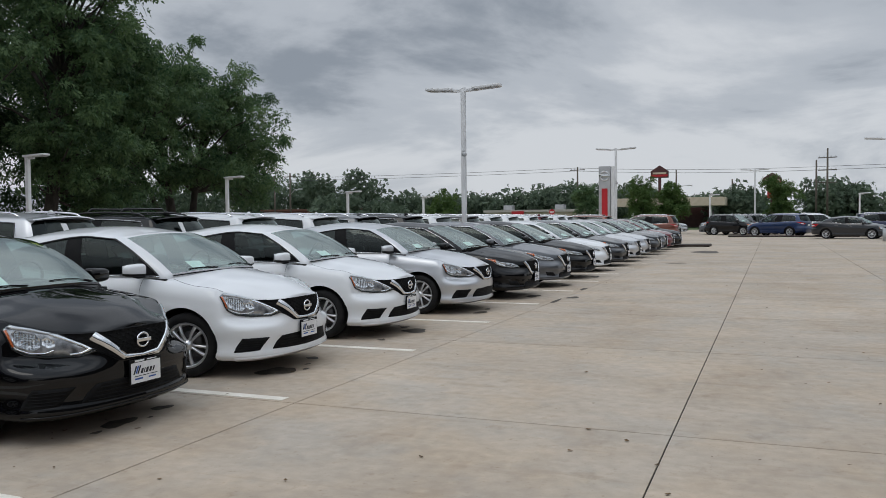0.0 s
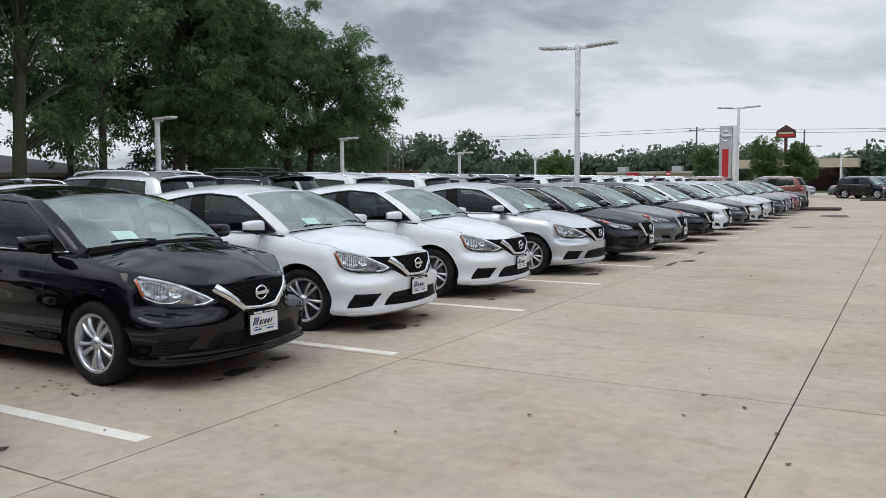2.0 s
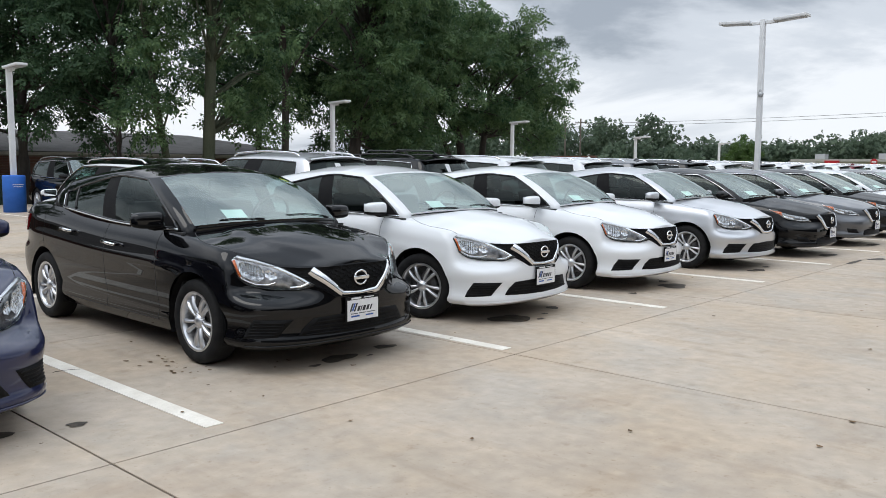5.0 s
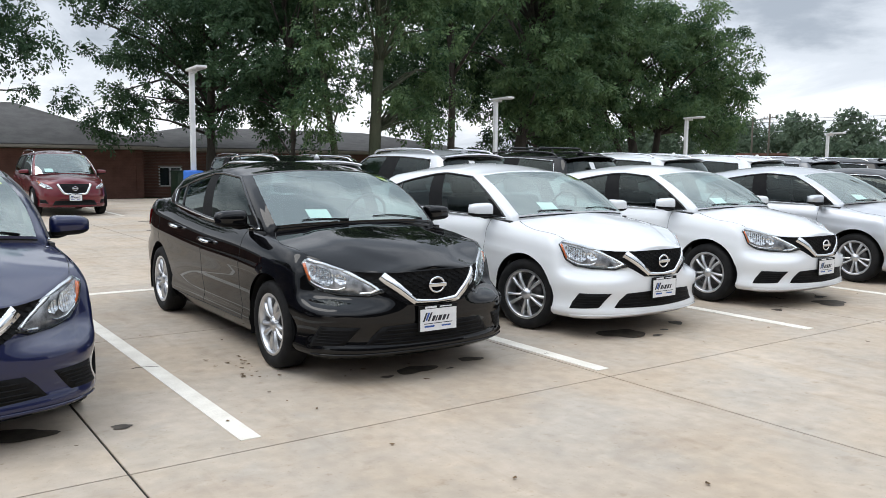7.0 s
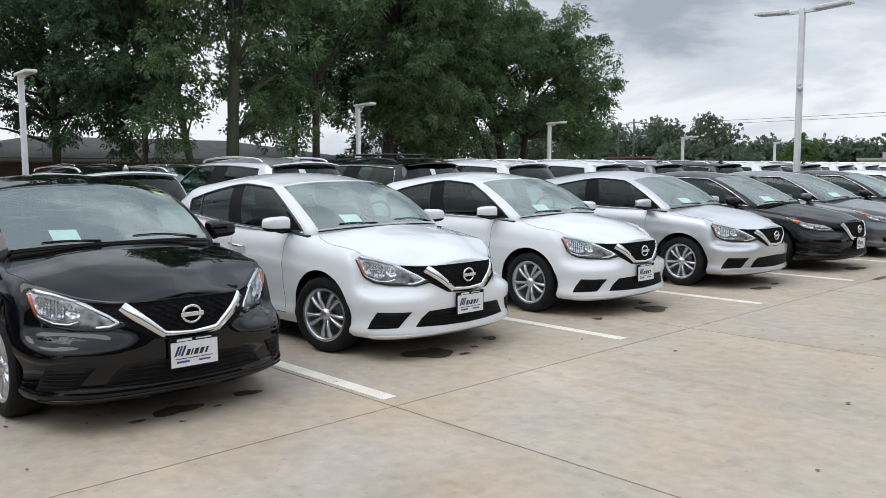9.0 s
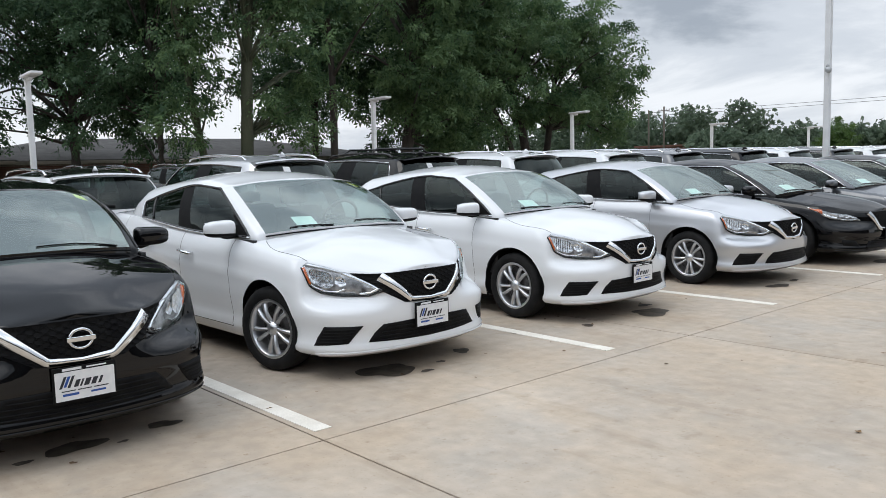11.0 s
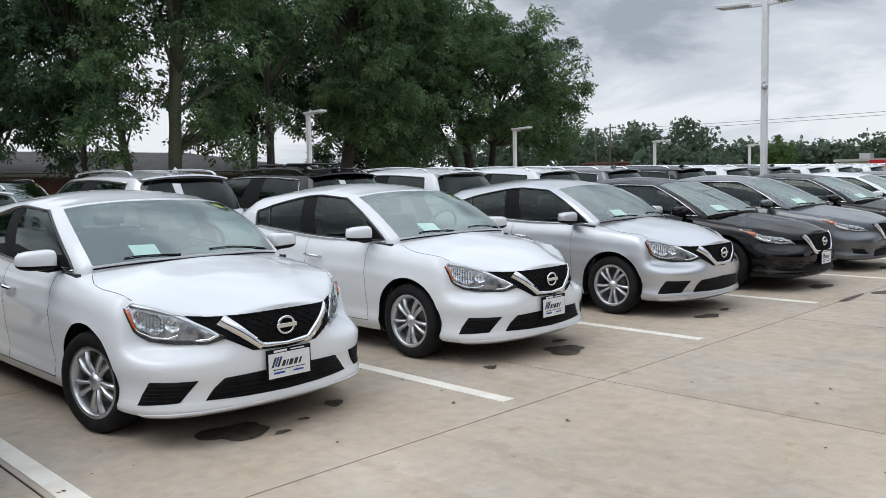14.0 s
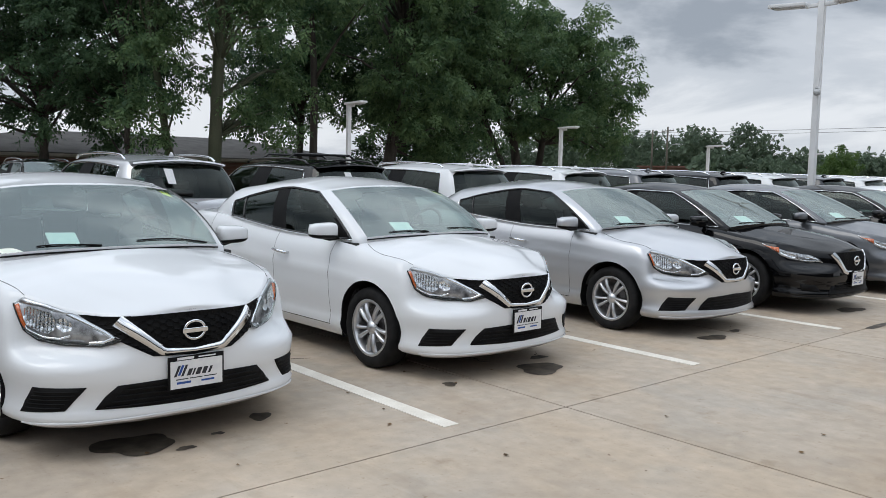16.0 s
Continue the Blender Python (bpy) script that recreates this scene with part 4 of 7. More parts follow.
    if c["suv"]:
        rails = []
        for k, fn in enumerate((lambda q: q, mirrored)):
            pts = [(-2.1, c["roof"][5][1] - 0.03, c["roof"][5][2] + 0.03), (-2.25, c["roof"][5][1] - 0.03, c["roof"][5][2] + 0.075), (-3.0, c["roof"][6][1] - 0.03, c["roof"][6][2] + 0.095), (-3.75, c["roof"][7][1] - 0.02, c["roof"][7][2] + 0.085), (-3.95, c["roof"][7][1] - 0.02, c["roof"][7][2] + 0.025)]
            uu = np.linspace(0, 4, 22)
            sm = [tuple(float(smooth_curve(q, np.arange(5), [p[e] for p in pts])) for e in range(3)) for q in uu]
            part("roof_rail", fn(tube(sm, 0.017, 8)), CHROME, root, "silver roof rail")
        fin = bmesh.new()
        bmesh.ops.create_cone(fin, cap_ends=True, segments=10, radius1=0.06, radius2=0.012, depth=0.07, matrix=Matrix.Translation((-3.95, 0, 1.70)) @ Matrix.Diagonal((1.6, 0.5, 1, 1)))
        part("shark_fin_antenna", fin, finish, root)
    return root


def make_face(root, sh, c, finish, detail):
    """Grille, emblem, headlamps, intakes and the plate, on the nose."""
    lo = c["bottom"][0][1] - 0.185
    Z = lambda z: lo + z + c["lift"] * (0.46 * float(ease(z, 0.30, 0.42)) + 0.54 * float(ease(z, 0.46, 0.62))) if not c["suv"] else 0.23 + (z - 0.185) * (0.86 - 0.23) / (0.70 - 0.185)
    Sy = sh.s_of_y
    wide = c["plan"][8][1] / 0.88
    g = lambda y, z: (Sy(y * wide), Z(z))
    sentra_face = c["face"] == "sentra"
    if sentra_face:
        half = [(0.20, 0.746), (0.36, 0.744), (0.45, 0.742), (0.552, 0.750), (0.46, 0.672), (0.372, 0.612), (0.225, 0.530)]
        gr = [(0.0, 0.747)] + half + [(0.0, 0.518)] + [(-a, b) for a, b in half[::-1]]
        arm = [(0.155, 0.546), (0.175, 0.553), (0.285, 0.643), (0.385, 0.722)]
        vee = [(-a, b) for a, b in arm[::-1]] + [(0.0, 0.540)] + arm
        vw = (0.025, 0.064)
    else:
        gr = [g(-0.44, 0.668), g(-0.3, 0.682), g(0, 0.686), g(0.3, 0.682), g(0.44, 0.668), g(0.36, 0.57), g(0.27, 0.47), g(0, 0.455), g(-0.27, 0.47), g(-0.36, 0.57)]
        vee = [g(-0.40, 0.672), g(-0.335, 0.58), g(-0.27, 0.49), g(-0.21, 0.468), g(0, 0.46), g(0.21, 0.468), g(0.27, 0.49), g(0.335, 0.58), g(0.40, 0.672)]
        vw = (0.036, 0.058)
    grille = part("grille", sh.patch(gr, 0.003), PLASTIC, root, "black honeycomb grille")
    if detail > 1:
        cells = []
        ring = [(p[0], p[1]) for p in gr]
        r = 0.026
        row = 0
        z = min(p[1] for p in ring)
        while z < max(p[1] for p in ring):
            x = min(p[0] for p in ring) + (r * 1.35 if row % 2 else 0)
            while x < max(p[0] for p in ring):
                if inside(x, z, ring) and inside(x + r, z, ring) and inside(x - r, z, ring) and inside(x, z + r * 0.5, ring) and inside(x, z - r * 0.5, ring):
                    a = np.linspace(0, 2 * math.pi, 7)[:-1]
                    o = sh.out(x + r * 1.22 * np.cos(a), z + r * 0.62 * np.sin(a), 0.009)
                    q = sh.out(x + r * 1.0 * np.cos(a), z + r * 0.46 * np.sin(a), 0.004)
                    cells.append(([tuple(p) for p in o] + [tuple(p) for p in q], [(i, (i + 1) % 6, 6 + (i + 1) % 6, 6 + i) for i in range(6)]))
                x += r * 2.7
            z += r * 0.68
            row += 1
        if cells:
            part("mesh_insert", joined(*cells), PLASTIC, grille, "", smooth=False)
    part("chrome_vee", sh.strip(vee, vw, 0.011 if sentra_face else 0.016), CHROME, grille, "chrome V-shaped grille trim")
    ez = 0.653 if sentra_face else Z(0.585)
    o = sh.out(0.0, ez, 0.018)
    ringv = tube([(o[0] - 0.002 * abs(math.cos(a)), 0.058 * math.cos(a), ez + 0.05 * math.sin(a)) for a in np.linspace(0, 2 * math.pi, 33)[:-1]], 0.0085, 8, True)
    bar = bmesh.new()
    box(bar, o[0] - 0.004, -0.072, ez - 0.013, o[0] + 0.011, 0.072, ez + 0.013, 0.004)
    emblem = part("emblem", ringv, CHROME, grille, "round chrome emblem")
    part("emblem_bar", bar, CHROME, emblem)
    # intakes
    if c["face"] == "sentra":
        low = [(-0.52, 0.272), (-0.25, 0.262), (0, 0.258), (0.25, 0.262), (0.52, 0.272), (0.47, 0.335), (0.405, 0.392), (0, 0.405), (-0.405, 0.392), (-0.47, 0.335)]
        fogs = [(0.665, 0.274), (0.925, 0.262), (0.90, 0.32), (0.84, 0.398), (0.556, 0.395)]
    else:
        low = [g(-0.52, 0.235), g(0.52, 0.235), g(0.46, 0.33), g(0, 0.345), g(-0.46, 0.33)]
        fogs = [g(0.60, 0.27), g(0.76, 0.285), g(0.77, 0.355), g(0.66, 0.345)]
    part("lower_intake", sh.patch(low, 0.004), PLASTIC, root, "black lower bumper intake")
    bars = [sh.strip([(-q, Z(z)), (q, Z(z))], 0.008, 0.012) for z, q in ((0.285, Sy(0.46)), (0.31, Sy(0.43)), (0.335, Sy(0.41)), (0.358, Sy(0.37)))]
    part("intake_slats", joined(*bars), PLASTIC, root, "thin black intake slats")
    for fn in (lambda q: q, mirrored):
        vent = part("bumper_vent", fn(sh.patch(fogs, 0.004)), PLASTIC, root, "black bumper corner vent")
        if sentra_face:
            ribs = [sh.strip([(a0, b0), (a1, b0 - 0.003)], 0.007, 0.010) for a0, a1, b0 in ((0.69, 0.89, 0.288), (0.665, 0.885, 0.310), (0.64, 0.87, 0.332), (0.615, 0.85, 0.354), (0.59, 0.835, 0.376))]
            part("vent_ribs", fn(joined(*ribs)), PLASTIC, vent)
    lip = sh.strip([g(-0.80, 0.20), g(-0.5, 0.205), g(0, 0.212), g(0.5, 0.205), g(0.80, 0.20)], 0.034, 0.007)
    part("bumper_lip", lip, finish, root)
    # headlamps
    s1 = sh.s_of_d(0.60)
    if sentra_face:
        inn = 0.372
        lamp = [(inn, 0.626), (0.455, 0.590), (0.60, 0.595), (0.72, 0.617), (0.815, 0.672), (0.914, 0.795), (0.83, 0.828), (0.70, 0.799), (0.552, 0.746), (0.455, 0.686)]
    else:
        inn = Sy(0.50 * wide)
        lamp = [(inn, Z(0.575)), (Sy(0.63 * wide), Z(0.575)), (sh.s_of_d(0.26), Z(0.60)), (sh.s_of_d(0.42), Z(0.645)), (s1 + 0.08, Z(0.745)), (sh.s_of_d(0.50), Z(0.722)), (sh.s_of_d(0.30), Z(0.69)), (Sy(0.62 * wide), Z(0.655)), (Sy(0.54 * wide), Z(0.62))]
    cs, cz = np.mean([p[0] for p in lamp]), np.mean([p[1] for p in lamp])
    shrink = lambda f, a=cs, b=cz: [(a + (x - a) * f, b + (z - b) * f) for x, z in lamp]
    for fn in (lambda q: q, mirrored):
        hl = part("headlamp", fn(sh.patch(lamp, 0.004, depth=0.03)), BEZEL, root, "clear headlamp with chrome reflectors")
        # ribbed reflectors: columns alternately near and deep between the lamp's lower and upper edge
        zl = lambda q: float(np.interp(q, [v[0] for v in lamp[:5]], [v[1] for v in lamp[:5]]))
        up_ = sorted(lamp[5:] + [lamp[0]])
        zh = lambda q: float(np.interp(q, [v[0] for v in up_], [v[1] for v in up_]))
        for a0, a1, f0, f1, pitch, nm in ((0.650, 0.812, 0.22, 0.80, 0.009, "high"), (0.575, 0.642, 0.36, 0.78, 0.011, "low")) if sentra_face else ((sh.s_of_d(0.205), sh.s_of_d(0.43), 0.26, 0.80, 0.011, "high"), (inn + 0.13, sh.s_of_d(0.15), 0.42, 0.80, 0.016, "low")):
            cols = np.arange(a0, a1, pitch)
            Vr = []
            for q, sv in enumerate(cols):
                lo_, hi_ = zl(sv), zh(sv)
                e = min(q, len(cols) - 1 - q) / 3.0
                sq = 0.5 + 0.5 * min(1.0, e)
                mid_, hf = lo_ + (hi_ - lo_) * (f0 + f1) / 2, (hi_ - lo_) * (f1 - f0) / 2 * sq
                for w, dp in ((-1, 0.012), (-0.5, 0.0075), (0, 0.006), (0.5, 0.0075), (1, 0.012)):
                    Vr.append(tuple(sh.out(sv, mid_ + hf * w, dp + (0.0035 if q % 2 else 0.0))))
            n = len(cols)
            part("reflector", fn((Vr, [(k * 5 + m, k * 5 + m + 1, (k + 1) * 5 + m + 1, (k + 1) * 5 + m) for k in range(n - 1) for m in range(4)])), REFLECTOR, hl, "bright ribbed reflector", smooth=False)
        if not sentra_face:
            dv = (sh.s_of_d(0.18), sh.s_of_d(0.20))
            part("divider", fn(sh.strip([(dv[0], zl(dv[0]) + 0.012), (dv[1], zh(dv[1]) - 0.006)], 0.014, 0.0135)), BEZEL, hl, "dark lamp divider")
        else:
            part("upper_trim", fn(sh.patch([(0.832, 0.826), (0.70, 0.797), (0.575, 0.752), (0.60, 0.748), (0.72, 0.782), (0.86, 0.806)], 0.011, depth=0.006)), ALLOY, hl, "satin silver upper lamp trim")
        if sentra_face:
            part("lamp_border", fn(sh.strip([(inn + 0.004, 0.620)] + [(x, z - 0.003) for x, z in lamp[1:5]] + [(0.918, 0.796)], 0.011, 0.012)), GLOSS_BLACK, hl, "black lamp border")
            hook = joined(sh.strip([(0.60, 0.752), (0.52, 0.712), (0.44, 0.664), (0.402, 0.632)], 0.018, 0.0105), sh.strip([(0.402, 0.634), (0.44, 0.609), (0.50, 0.603)], 0.016, 0.0105), sh.strip([(0.58, 0.640), (0.625, 0.622), (0.70, 0.628), (0.79, 0.668), (0.81, 0.70)], 0.011, 0.0105))
            part("lower_chrome", fn(hook), CHROME, hl, "bright chrome boomerang strip")
        else:
            part("lower_chrome", fn(sh.strip([(lamp[-2][0], lamp[-2][1] - 0.022), (lamp[-1][0] + 0.01, lamp[-1][1] - 0.016), (lamp[0][0] + 0.03, lamp[0][1] + 0.016)] + [(x, z + 0.014) for x, z in lamp[1:5]], 0.011, 0.0095)), CHROME, hl, "bright chrome lower lamp edge")
        tip = [(lamp[3][0] + 0.02, lamp[3][1] + 0.02), (lamp[4][0] - 0.006, lamp[4][1] + 0.004), (lamp[4][0] * 0.5 + lamp[5][0] * 0.5 - 0.012, lamp[4][1] * 0.5 + lamp[5][1] * 0.5), (lamp[3][0] + 0.0, lamp[3][1] + 0.08)]
        if sentra_face:
            tip = [(0.822, 0.690), (0.905, 0.788), (0.860, 0.796), (0.795, 0.690), (0.80, 0.672)]
        part("side_marker", fn(sh.patch(tip, 0.0105, depth=0.006)), AMBER, hl, "amber side reflector")
        lens = part("lens", fn(sh.patch(shrink(0.99), 0.017, depth=0.012)), LENS_GLASS, hl, "clear polycarbonate lens")
        lens.visible_shadow = False
    # plate with unreadable print
    pz = 0.428 if sentra_face else Z(0.40)
    p = sh.out(0.0, pz, 0.022)
    bm = boxed(p[0] - 0.012, -0.160, pz - 0.094, p[0], 0.160, pz + 0.090, bevel=0.004)
    plate = part("plate_frame", bm, PLASTIC, root, "black licence plate frame", smooth=False)
    part("plate", boxed(p[0], -0.149, pz - 0.084, p[0] + 0.003, 0.149, pz + 0.066), PLATE_WHITE, plate, "white dealer plate", smooth=False)
    bars = [(-0.118, -0.018, -0.104, 0.042, PRINT_DARK), (-0.078, -0.018, -0.064, 0.042, PRINT_DARK), (-0.052, -0.018, -0.030, 0.018, PRINT_DARK), (-0.022, -0.018, -0.012, 0.018, PRINT_DARK), (-0.002, -0.018, 0.024, 0.018, PRINT_DARK), (0.034, -0.018, 0.058, 0.018, PRINT_DARK), (0.070, -0.018, 0.084, 0.018, PRINT_DARK),
            (-0.12, -0.037, -0.05, -0.032, PRINT_DARK), (-0.04, -0.037, 0.03, -0.032, PRINT_DARK), (0.04, -0.037, 0.115, -0.032, PRINT_DARK), (-0.098, -0.012, -0.084, 0.042, PRINT_BLUE), (-0.115, -0.060, -0.035, -0.048, PRINT_BLUE), (0.025, -0.060, 0.10, -0.050, PRINT_BLUE),
            (-0.11, 0.071, -0.015, 0.084, PLATE_WHITE), (0.01, 0.074, 0.11, 0.081, PLATE_WHITE)]
    for a0, b0, a1, b1, ink in bars:
        lean = 0.22 * (b1 - b0) if b1 - b0 > 0.025 else 0.0
        x0 = p[0] + (0.003 if b0 < 0.06 else 0.0) + (0.0012 if a0 == -0.098 else 0)
        bm = boxed(x0, a0, pz + b0, x0 + 0.0012, a1, pz + b1)
        for v in bm.verts:
            v.co.y += lean * (1 if v.co.z > pz + (b0 + b1) / 2 else -1)
        part("print_bar", bm, ink, plate, "", smooth=False)


def make_tail(root, sh, c, finish, gh):
    """Tail lamps, rear plate and, on a tall car, wiper, spoiler and badge."""
    L = c["L"]
    zt = float(sh.line("top", L - 0.1))
    a, b = sh.s_of_d(L - 0.42), sh.s_of_d(L - 0.10)
    e = sh.S - 0.42
    if c["suv"]:
        poly = [(a - 0.12, zt - 0.06), (e - 0.02, zt - 0.16), (e - 0.08, zt - 0.24), (b - 0.02, zt - 0.26), (a, zt - 0.13)]
    else:
        poly = [(a - 0.20, zt - 0.07), (b, zt - 0.08), (e + 0.02, zt - 0.14), (e - 0.02, zt - 0.24), (b, zt - 0.28), (a - 0.02, zt - 0.24)]
    for fn in (lambda q: q, mirrored):
        lamp = part("tail_lamp", fn(sh.patch(poly, 0.012, depth=0.02)), TAIL_RED, root, "red tail lamp lens")
        cs, cz = np.mean([p[0] for p in poly]), np.mean([p[1] for p in poly])
        part("clear_section", fn(sh.patch([(cs + (x - cs) * 0.45, cz + (z - cz) * 0.35 - 0.01) for x, z in poly], 0.016, depth=0.006)), REFLECTOR, lamp, "clear reversing section")
    pz = 0.84 if c["suv"] else 0.80
    p = sh.out(sh.S, pz, 0.012)
    part("rear_plate", boxed(p[0] - 0.004, -0.15, pz - 0.075, p[0] + 0.004, 0.15, pz + 0.075, bevel=0.002), PLATE_WHITE, root, "white rear plate", smooth=False)
    if c["suv"]:
        q = sh.out(sh.S, zt - 0.035, 0.006)
        part("chrome_bar", boxed(q[0] - 0.012, -0.36, pz + 0.09, q[0] + 0.012, 0.36, pz + 0.115, bevel=0.004), CHROME, root, "chrome tailgate bar")
        ringv = tube([(q[0] - 0.006, 0.055 * math.cos(t), zt - 0.09 + 0.048 * math.sin(t)) for t in np.linspace(0, 2 * math.pi, 25)[:-1]], 0.008, 6, True)
        part("emblem", ringv, CHROME, root, "round chrome emblem")
        g0, g1 = gh(10.0, 0.08, 0.02), gh(9.2, 0.11, 0.02)
        part("rear_wiper", joined(tube([g0, (g0 + g1) / 2, g1], [0.022, 0.014, 0.008], 6)), PLASTIC, root, "black rear wiper")
        r8, r10 = c["roof"][8], c["roof"][10]
        yy = np.linspace(-r8[1] - 0.03, r8[1] + 0.03, 15)
        Vs, Fs = [], []
        for y in yy:
            f = 1 - (y / (r8[1] + 0.03)) ** 2
            zt2 = r8[2] + (r10[2] - r8[2] + 0.008) * f
            x0 = -(r8[0] + (r10[0] - r8[0]) * f)
            Vs += [(x0 + 0.16, y, zt2 + 0.012), (x0 - 0.10, y, zt2 + 0.002), (x0 - 0.115, y, zt2 - 0.018), (x0 + 0.02, y, zt2 - 0.045)]
        for i in range(14):
            Fs += [(i * 4 + k, i * 4 + (k + 1) % 4, i * 4 + 4 + (k + 1) % 4, i * 4 + 4 + k) for k in range(4)]
        Fs += [(0, 1, 2, 3), (56, 57, 58, 59)]
        part("roof_spoiler", (Vs, Fs), finish, root, smooth=False)


def recolour(thing, finish):
    for o in (thing, *thing.children_recursive):
        if o.type == "MESH" and o.data.materials and o.data.materials[0] in PAINTS:
            o.material_slots[0].link = "OBJECT"
            o.material_slots[0].material = finish


def paint_car(thing, finish, label, group):
    recolour(thing, finish)
    return tagged(thing, label, group=group)

# ---- more materials ----
def concrete():
    """Broom-finished concrete: broad pale and brown clouds, small blotches, fine grit, and each slab a little different."""
    m = noisy("concrete_slab", (0.400, 0.332, 0.260), (0.456, 0.388, 0.314), 0.38, 0.82, bump=0.0012, bump_scale=80, fine=0.085, each=0.05, place=True, detail=8.0)
    n, l = m.node_tree.nodes, m.node_tree.links
    b = n["Principled BSDF"]
    src = b.inputs["Base Color"].links[0].from_socket
    geo = n.new("ShaderNodeNewGeometry")
    for scale, lo, hi, dark, stretch in ((1.5, 0.54, 0.74, (0.87, 0.83, 0.79), (1, 0.4, 1)), (4.5, 0.60, 0.74, (0.80, 0.77, 0.73), (1, 0.7, 1)), (0.8, 0.50, 0.68, (1.12, 1.13, 1.15), (0.5, 1.2, 1)), (2.0, 0.52, 0.72, (1.08, 1.075, 1.07), (0.8, 0.9, 1)), (0.55, 0.50, 0.70, (0.93, 0.89, 0.84), (1.3, 0.6, 1)), (16, 0.64, 0.73, (0.72, 0.67, 0.61), (1, 1, 1)), (46, 0.60, 0.72, (0.80, 0.77, 0.73), (1, 1, 1)), (0.7, 0.47, 0.60, (1.035, 1.0, 0.95), (1, 1, 1)), (1.1, 0.51, 0.60, (0.945, 0.975, 1.01), (1, 1, 1)), (6.5, 0.56, 0.66, (1.07, 1.07, 1.06), (1, 1, 1)), (2.2, 0.56, 0.68, (0.90, 0.88, 0.855), (0.25, 1.6, 1)), (9.0, 0.62, 0.70, (0.88, 0.85, 0.82), (1, 0.8, 1))):
        mp = n.new("ShaderNodeMapping"); mp.inputs["Scale"].default_value = stretch; mp.inputs["Location"].default_value = (scale * 7, scale * 3, 0)
        l.new(geo.outputs["Position"], mp.inputs[0])
        t = n.new("ShaderNodeTexNoise"); t.inputs["Scale"].default_value = scale; t.inputs["Detail"].default_value = 7.0; t.inputs["Roughness"].default_value = 0.62
        l.new(mp.outputs[0], t.inputs[0])
        r = n.new("ShaderNodeMapRange"); r.inputs["From Min"].default_value, r.inputs["From Max"].default_value = lo, hi
        l.new(t.outputs[0], r.inputs[0])
        mx = n.new("ShaderNodeMix"); mx.data_type, mx.blend_type = "RGBA", "MULTIPLY"
        l.new(r.outputs[0], mx.inputs[0]); l.new(src, mx.inputs[6]); mx.inputs[7].default_value = (*dark, 1)
        src = mx.outputs[2]
    l.new(src, b.inputs["Base Color"])
    return m


CONCRETE = concrete()
JOINT = noisy("joint_filler", (0.022, 0.02, 0.018), (0.05, 0.045, 0.04), 3, 0.95)
LINE_PAINT = noisy("line_paint", (0.82, 0.775, 0.69), (0.70, 0.65, 0.565), 5, 0.7, fine=0.07, bump=0.0006)
STAIN = noisy("damp_stain", (0.040, 0.032, 0.025), (0.105, 0.086, 0.066), 9, 0.62, fine=0.15, spec=0.25)
GRASS = noisy("grass", (0.05, 0.085, 0.025), (0.085, 0.12, 0.04), 1.2, 0.95, bump=0.02, bump_scale=30, fine=0.3)
MULCH = noisy("mulch", (0.03, 0.022, 0.017), (0.05, 0.038, 0.03), 6, 0.95, bump=0.01, bump_scale=40)
WHITE_STEEL = noisy("white_painted_steel", (0.72, 0.73, 0.74), (0.64, 0.65, 0.66), 3, 0.4, fine=0.03)
BLUE_BASE = noisy("blue_painted_concrete", (0.02, 0.13, 0.52), (0.03, 0.16, 0.60), 4, 0.55, fine=0.06)
BARK = noisy("bark", (0.028, 0.024, 0.02), (0.06, 0.052, 0.044), 4, 0.95, bump=0.02, bump_scale=14, fine=0.3, stretch=(1, 1, 0.25))
BARK_PALE = noisy("mossy_bark", (0.042, 0.05, 0.028), (0.075, 0.08, 0.05), 3, 0.95, bump=0.015, bump_scale=16, fine=0.25, stretch=(1, 1, 0.25))
ROOFING = noisy("asphalt_shingle", (0.065, 0.062, 0.060), (0.095, 0.091, 0.088), 1.5, 0.95, bump=0.006, bump_scale=25, fine=0.15)
BRICK = noisy("brown_brick", (0.13, 0.06, 0.045), (0.18, 0.085, 0.065), 2, 0.9, bump=0.003, fine=0.2, each=0.2)
MORTAR = noisy("mortar", (0.20, 0.16, 0.14), (0.26, 0.22, 0.19), 6, 0.95)
TRIM = noisy("tan_trim", (0.38, 0.35, 0.32), (0.44, 0.41, 0.37), 4, 0.6)
UTILITY_GREEN = noisy("utility_green", (0.025, 0.05, 0.03), (0.035, 0.062, 0.04), 4, 0.55)
BEIGE = noisy("beige_stucco", (0.50, 0.42, 0.32), (0.56, 0.48, 0.38), 2, 0.9)
SIGN_RED = noisy("sign_red", (0.42, 0.012, 0.02), (0.48, 0.018, 0.025), 2, 0.35)
SIGN_GREY = noisy("sign_grey", (0.42, 0.43, 0.44), (0.48, 0.49, 0.50), 2, 0.35, 0.3)
SIGN_DARK = noisy("sign_dark", (0.06, 0.02, 0.02), (0.09, 0.03, 0.03), 2, 0.5)
POLE_WOOD = noisy("weathered_pole", (0.085, 0.07, 0.056), (0.13, 0.11, 0.09), 3, 0.95, stretch=(1, 1, 0.2))
WIRE = material("wire", (0.05, 0.05, 0.055), 0.6)
WINDOW_PANE = noisy("dark_window_pane", (0.02, 0.025, 0.028), (0.035, 0.04, 0.045), 2, 0.06)
DRY_LEAF = noisy("dry_leaf", (0.10, 0.06, 0.03), (0.20, 0.12, 0.05), 20, 0.9, each=0.4)
TWIG = noisy("twig", (0.05, 0.035, 0.025), (0.09, 0.065, 0.045), 20, 0.95)


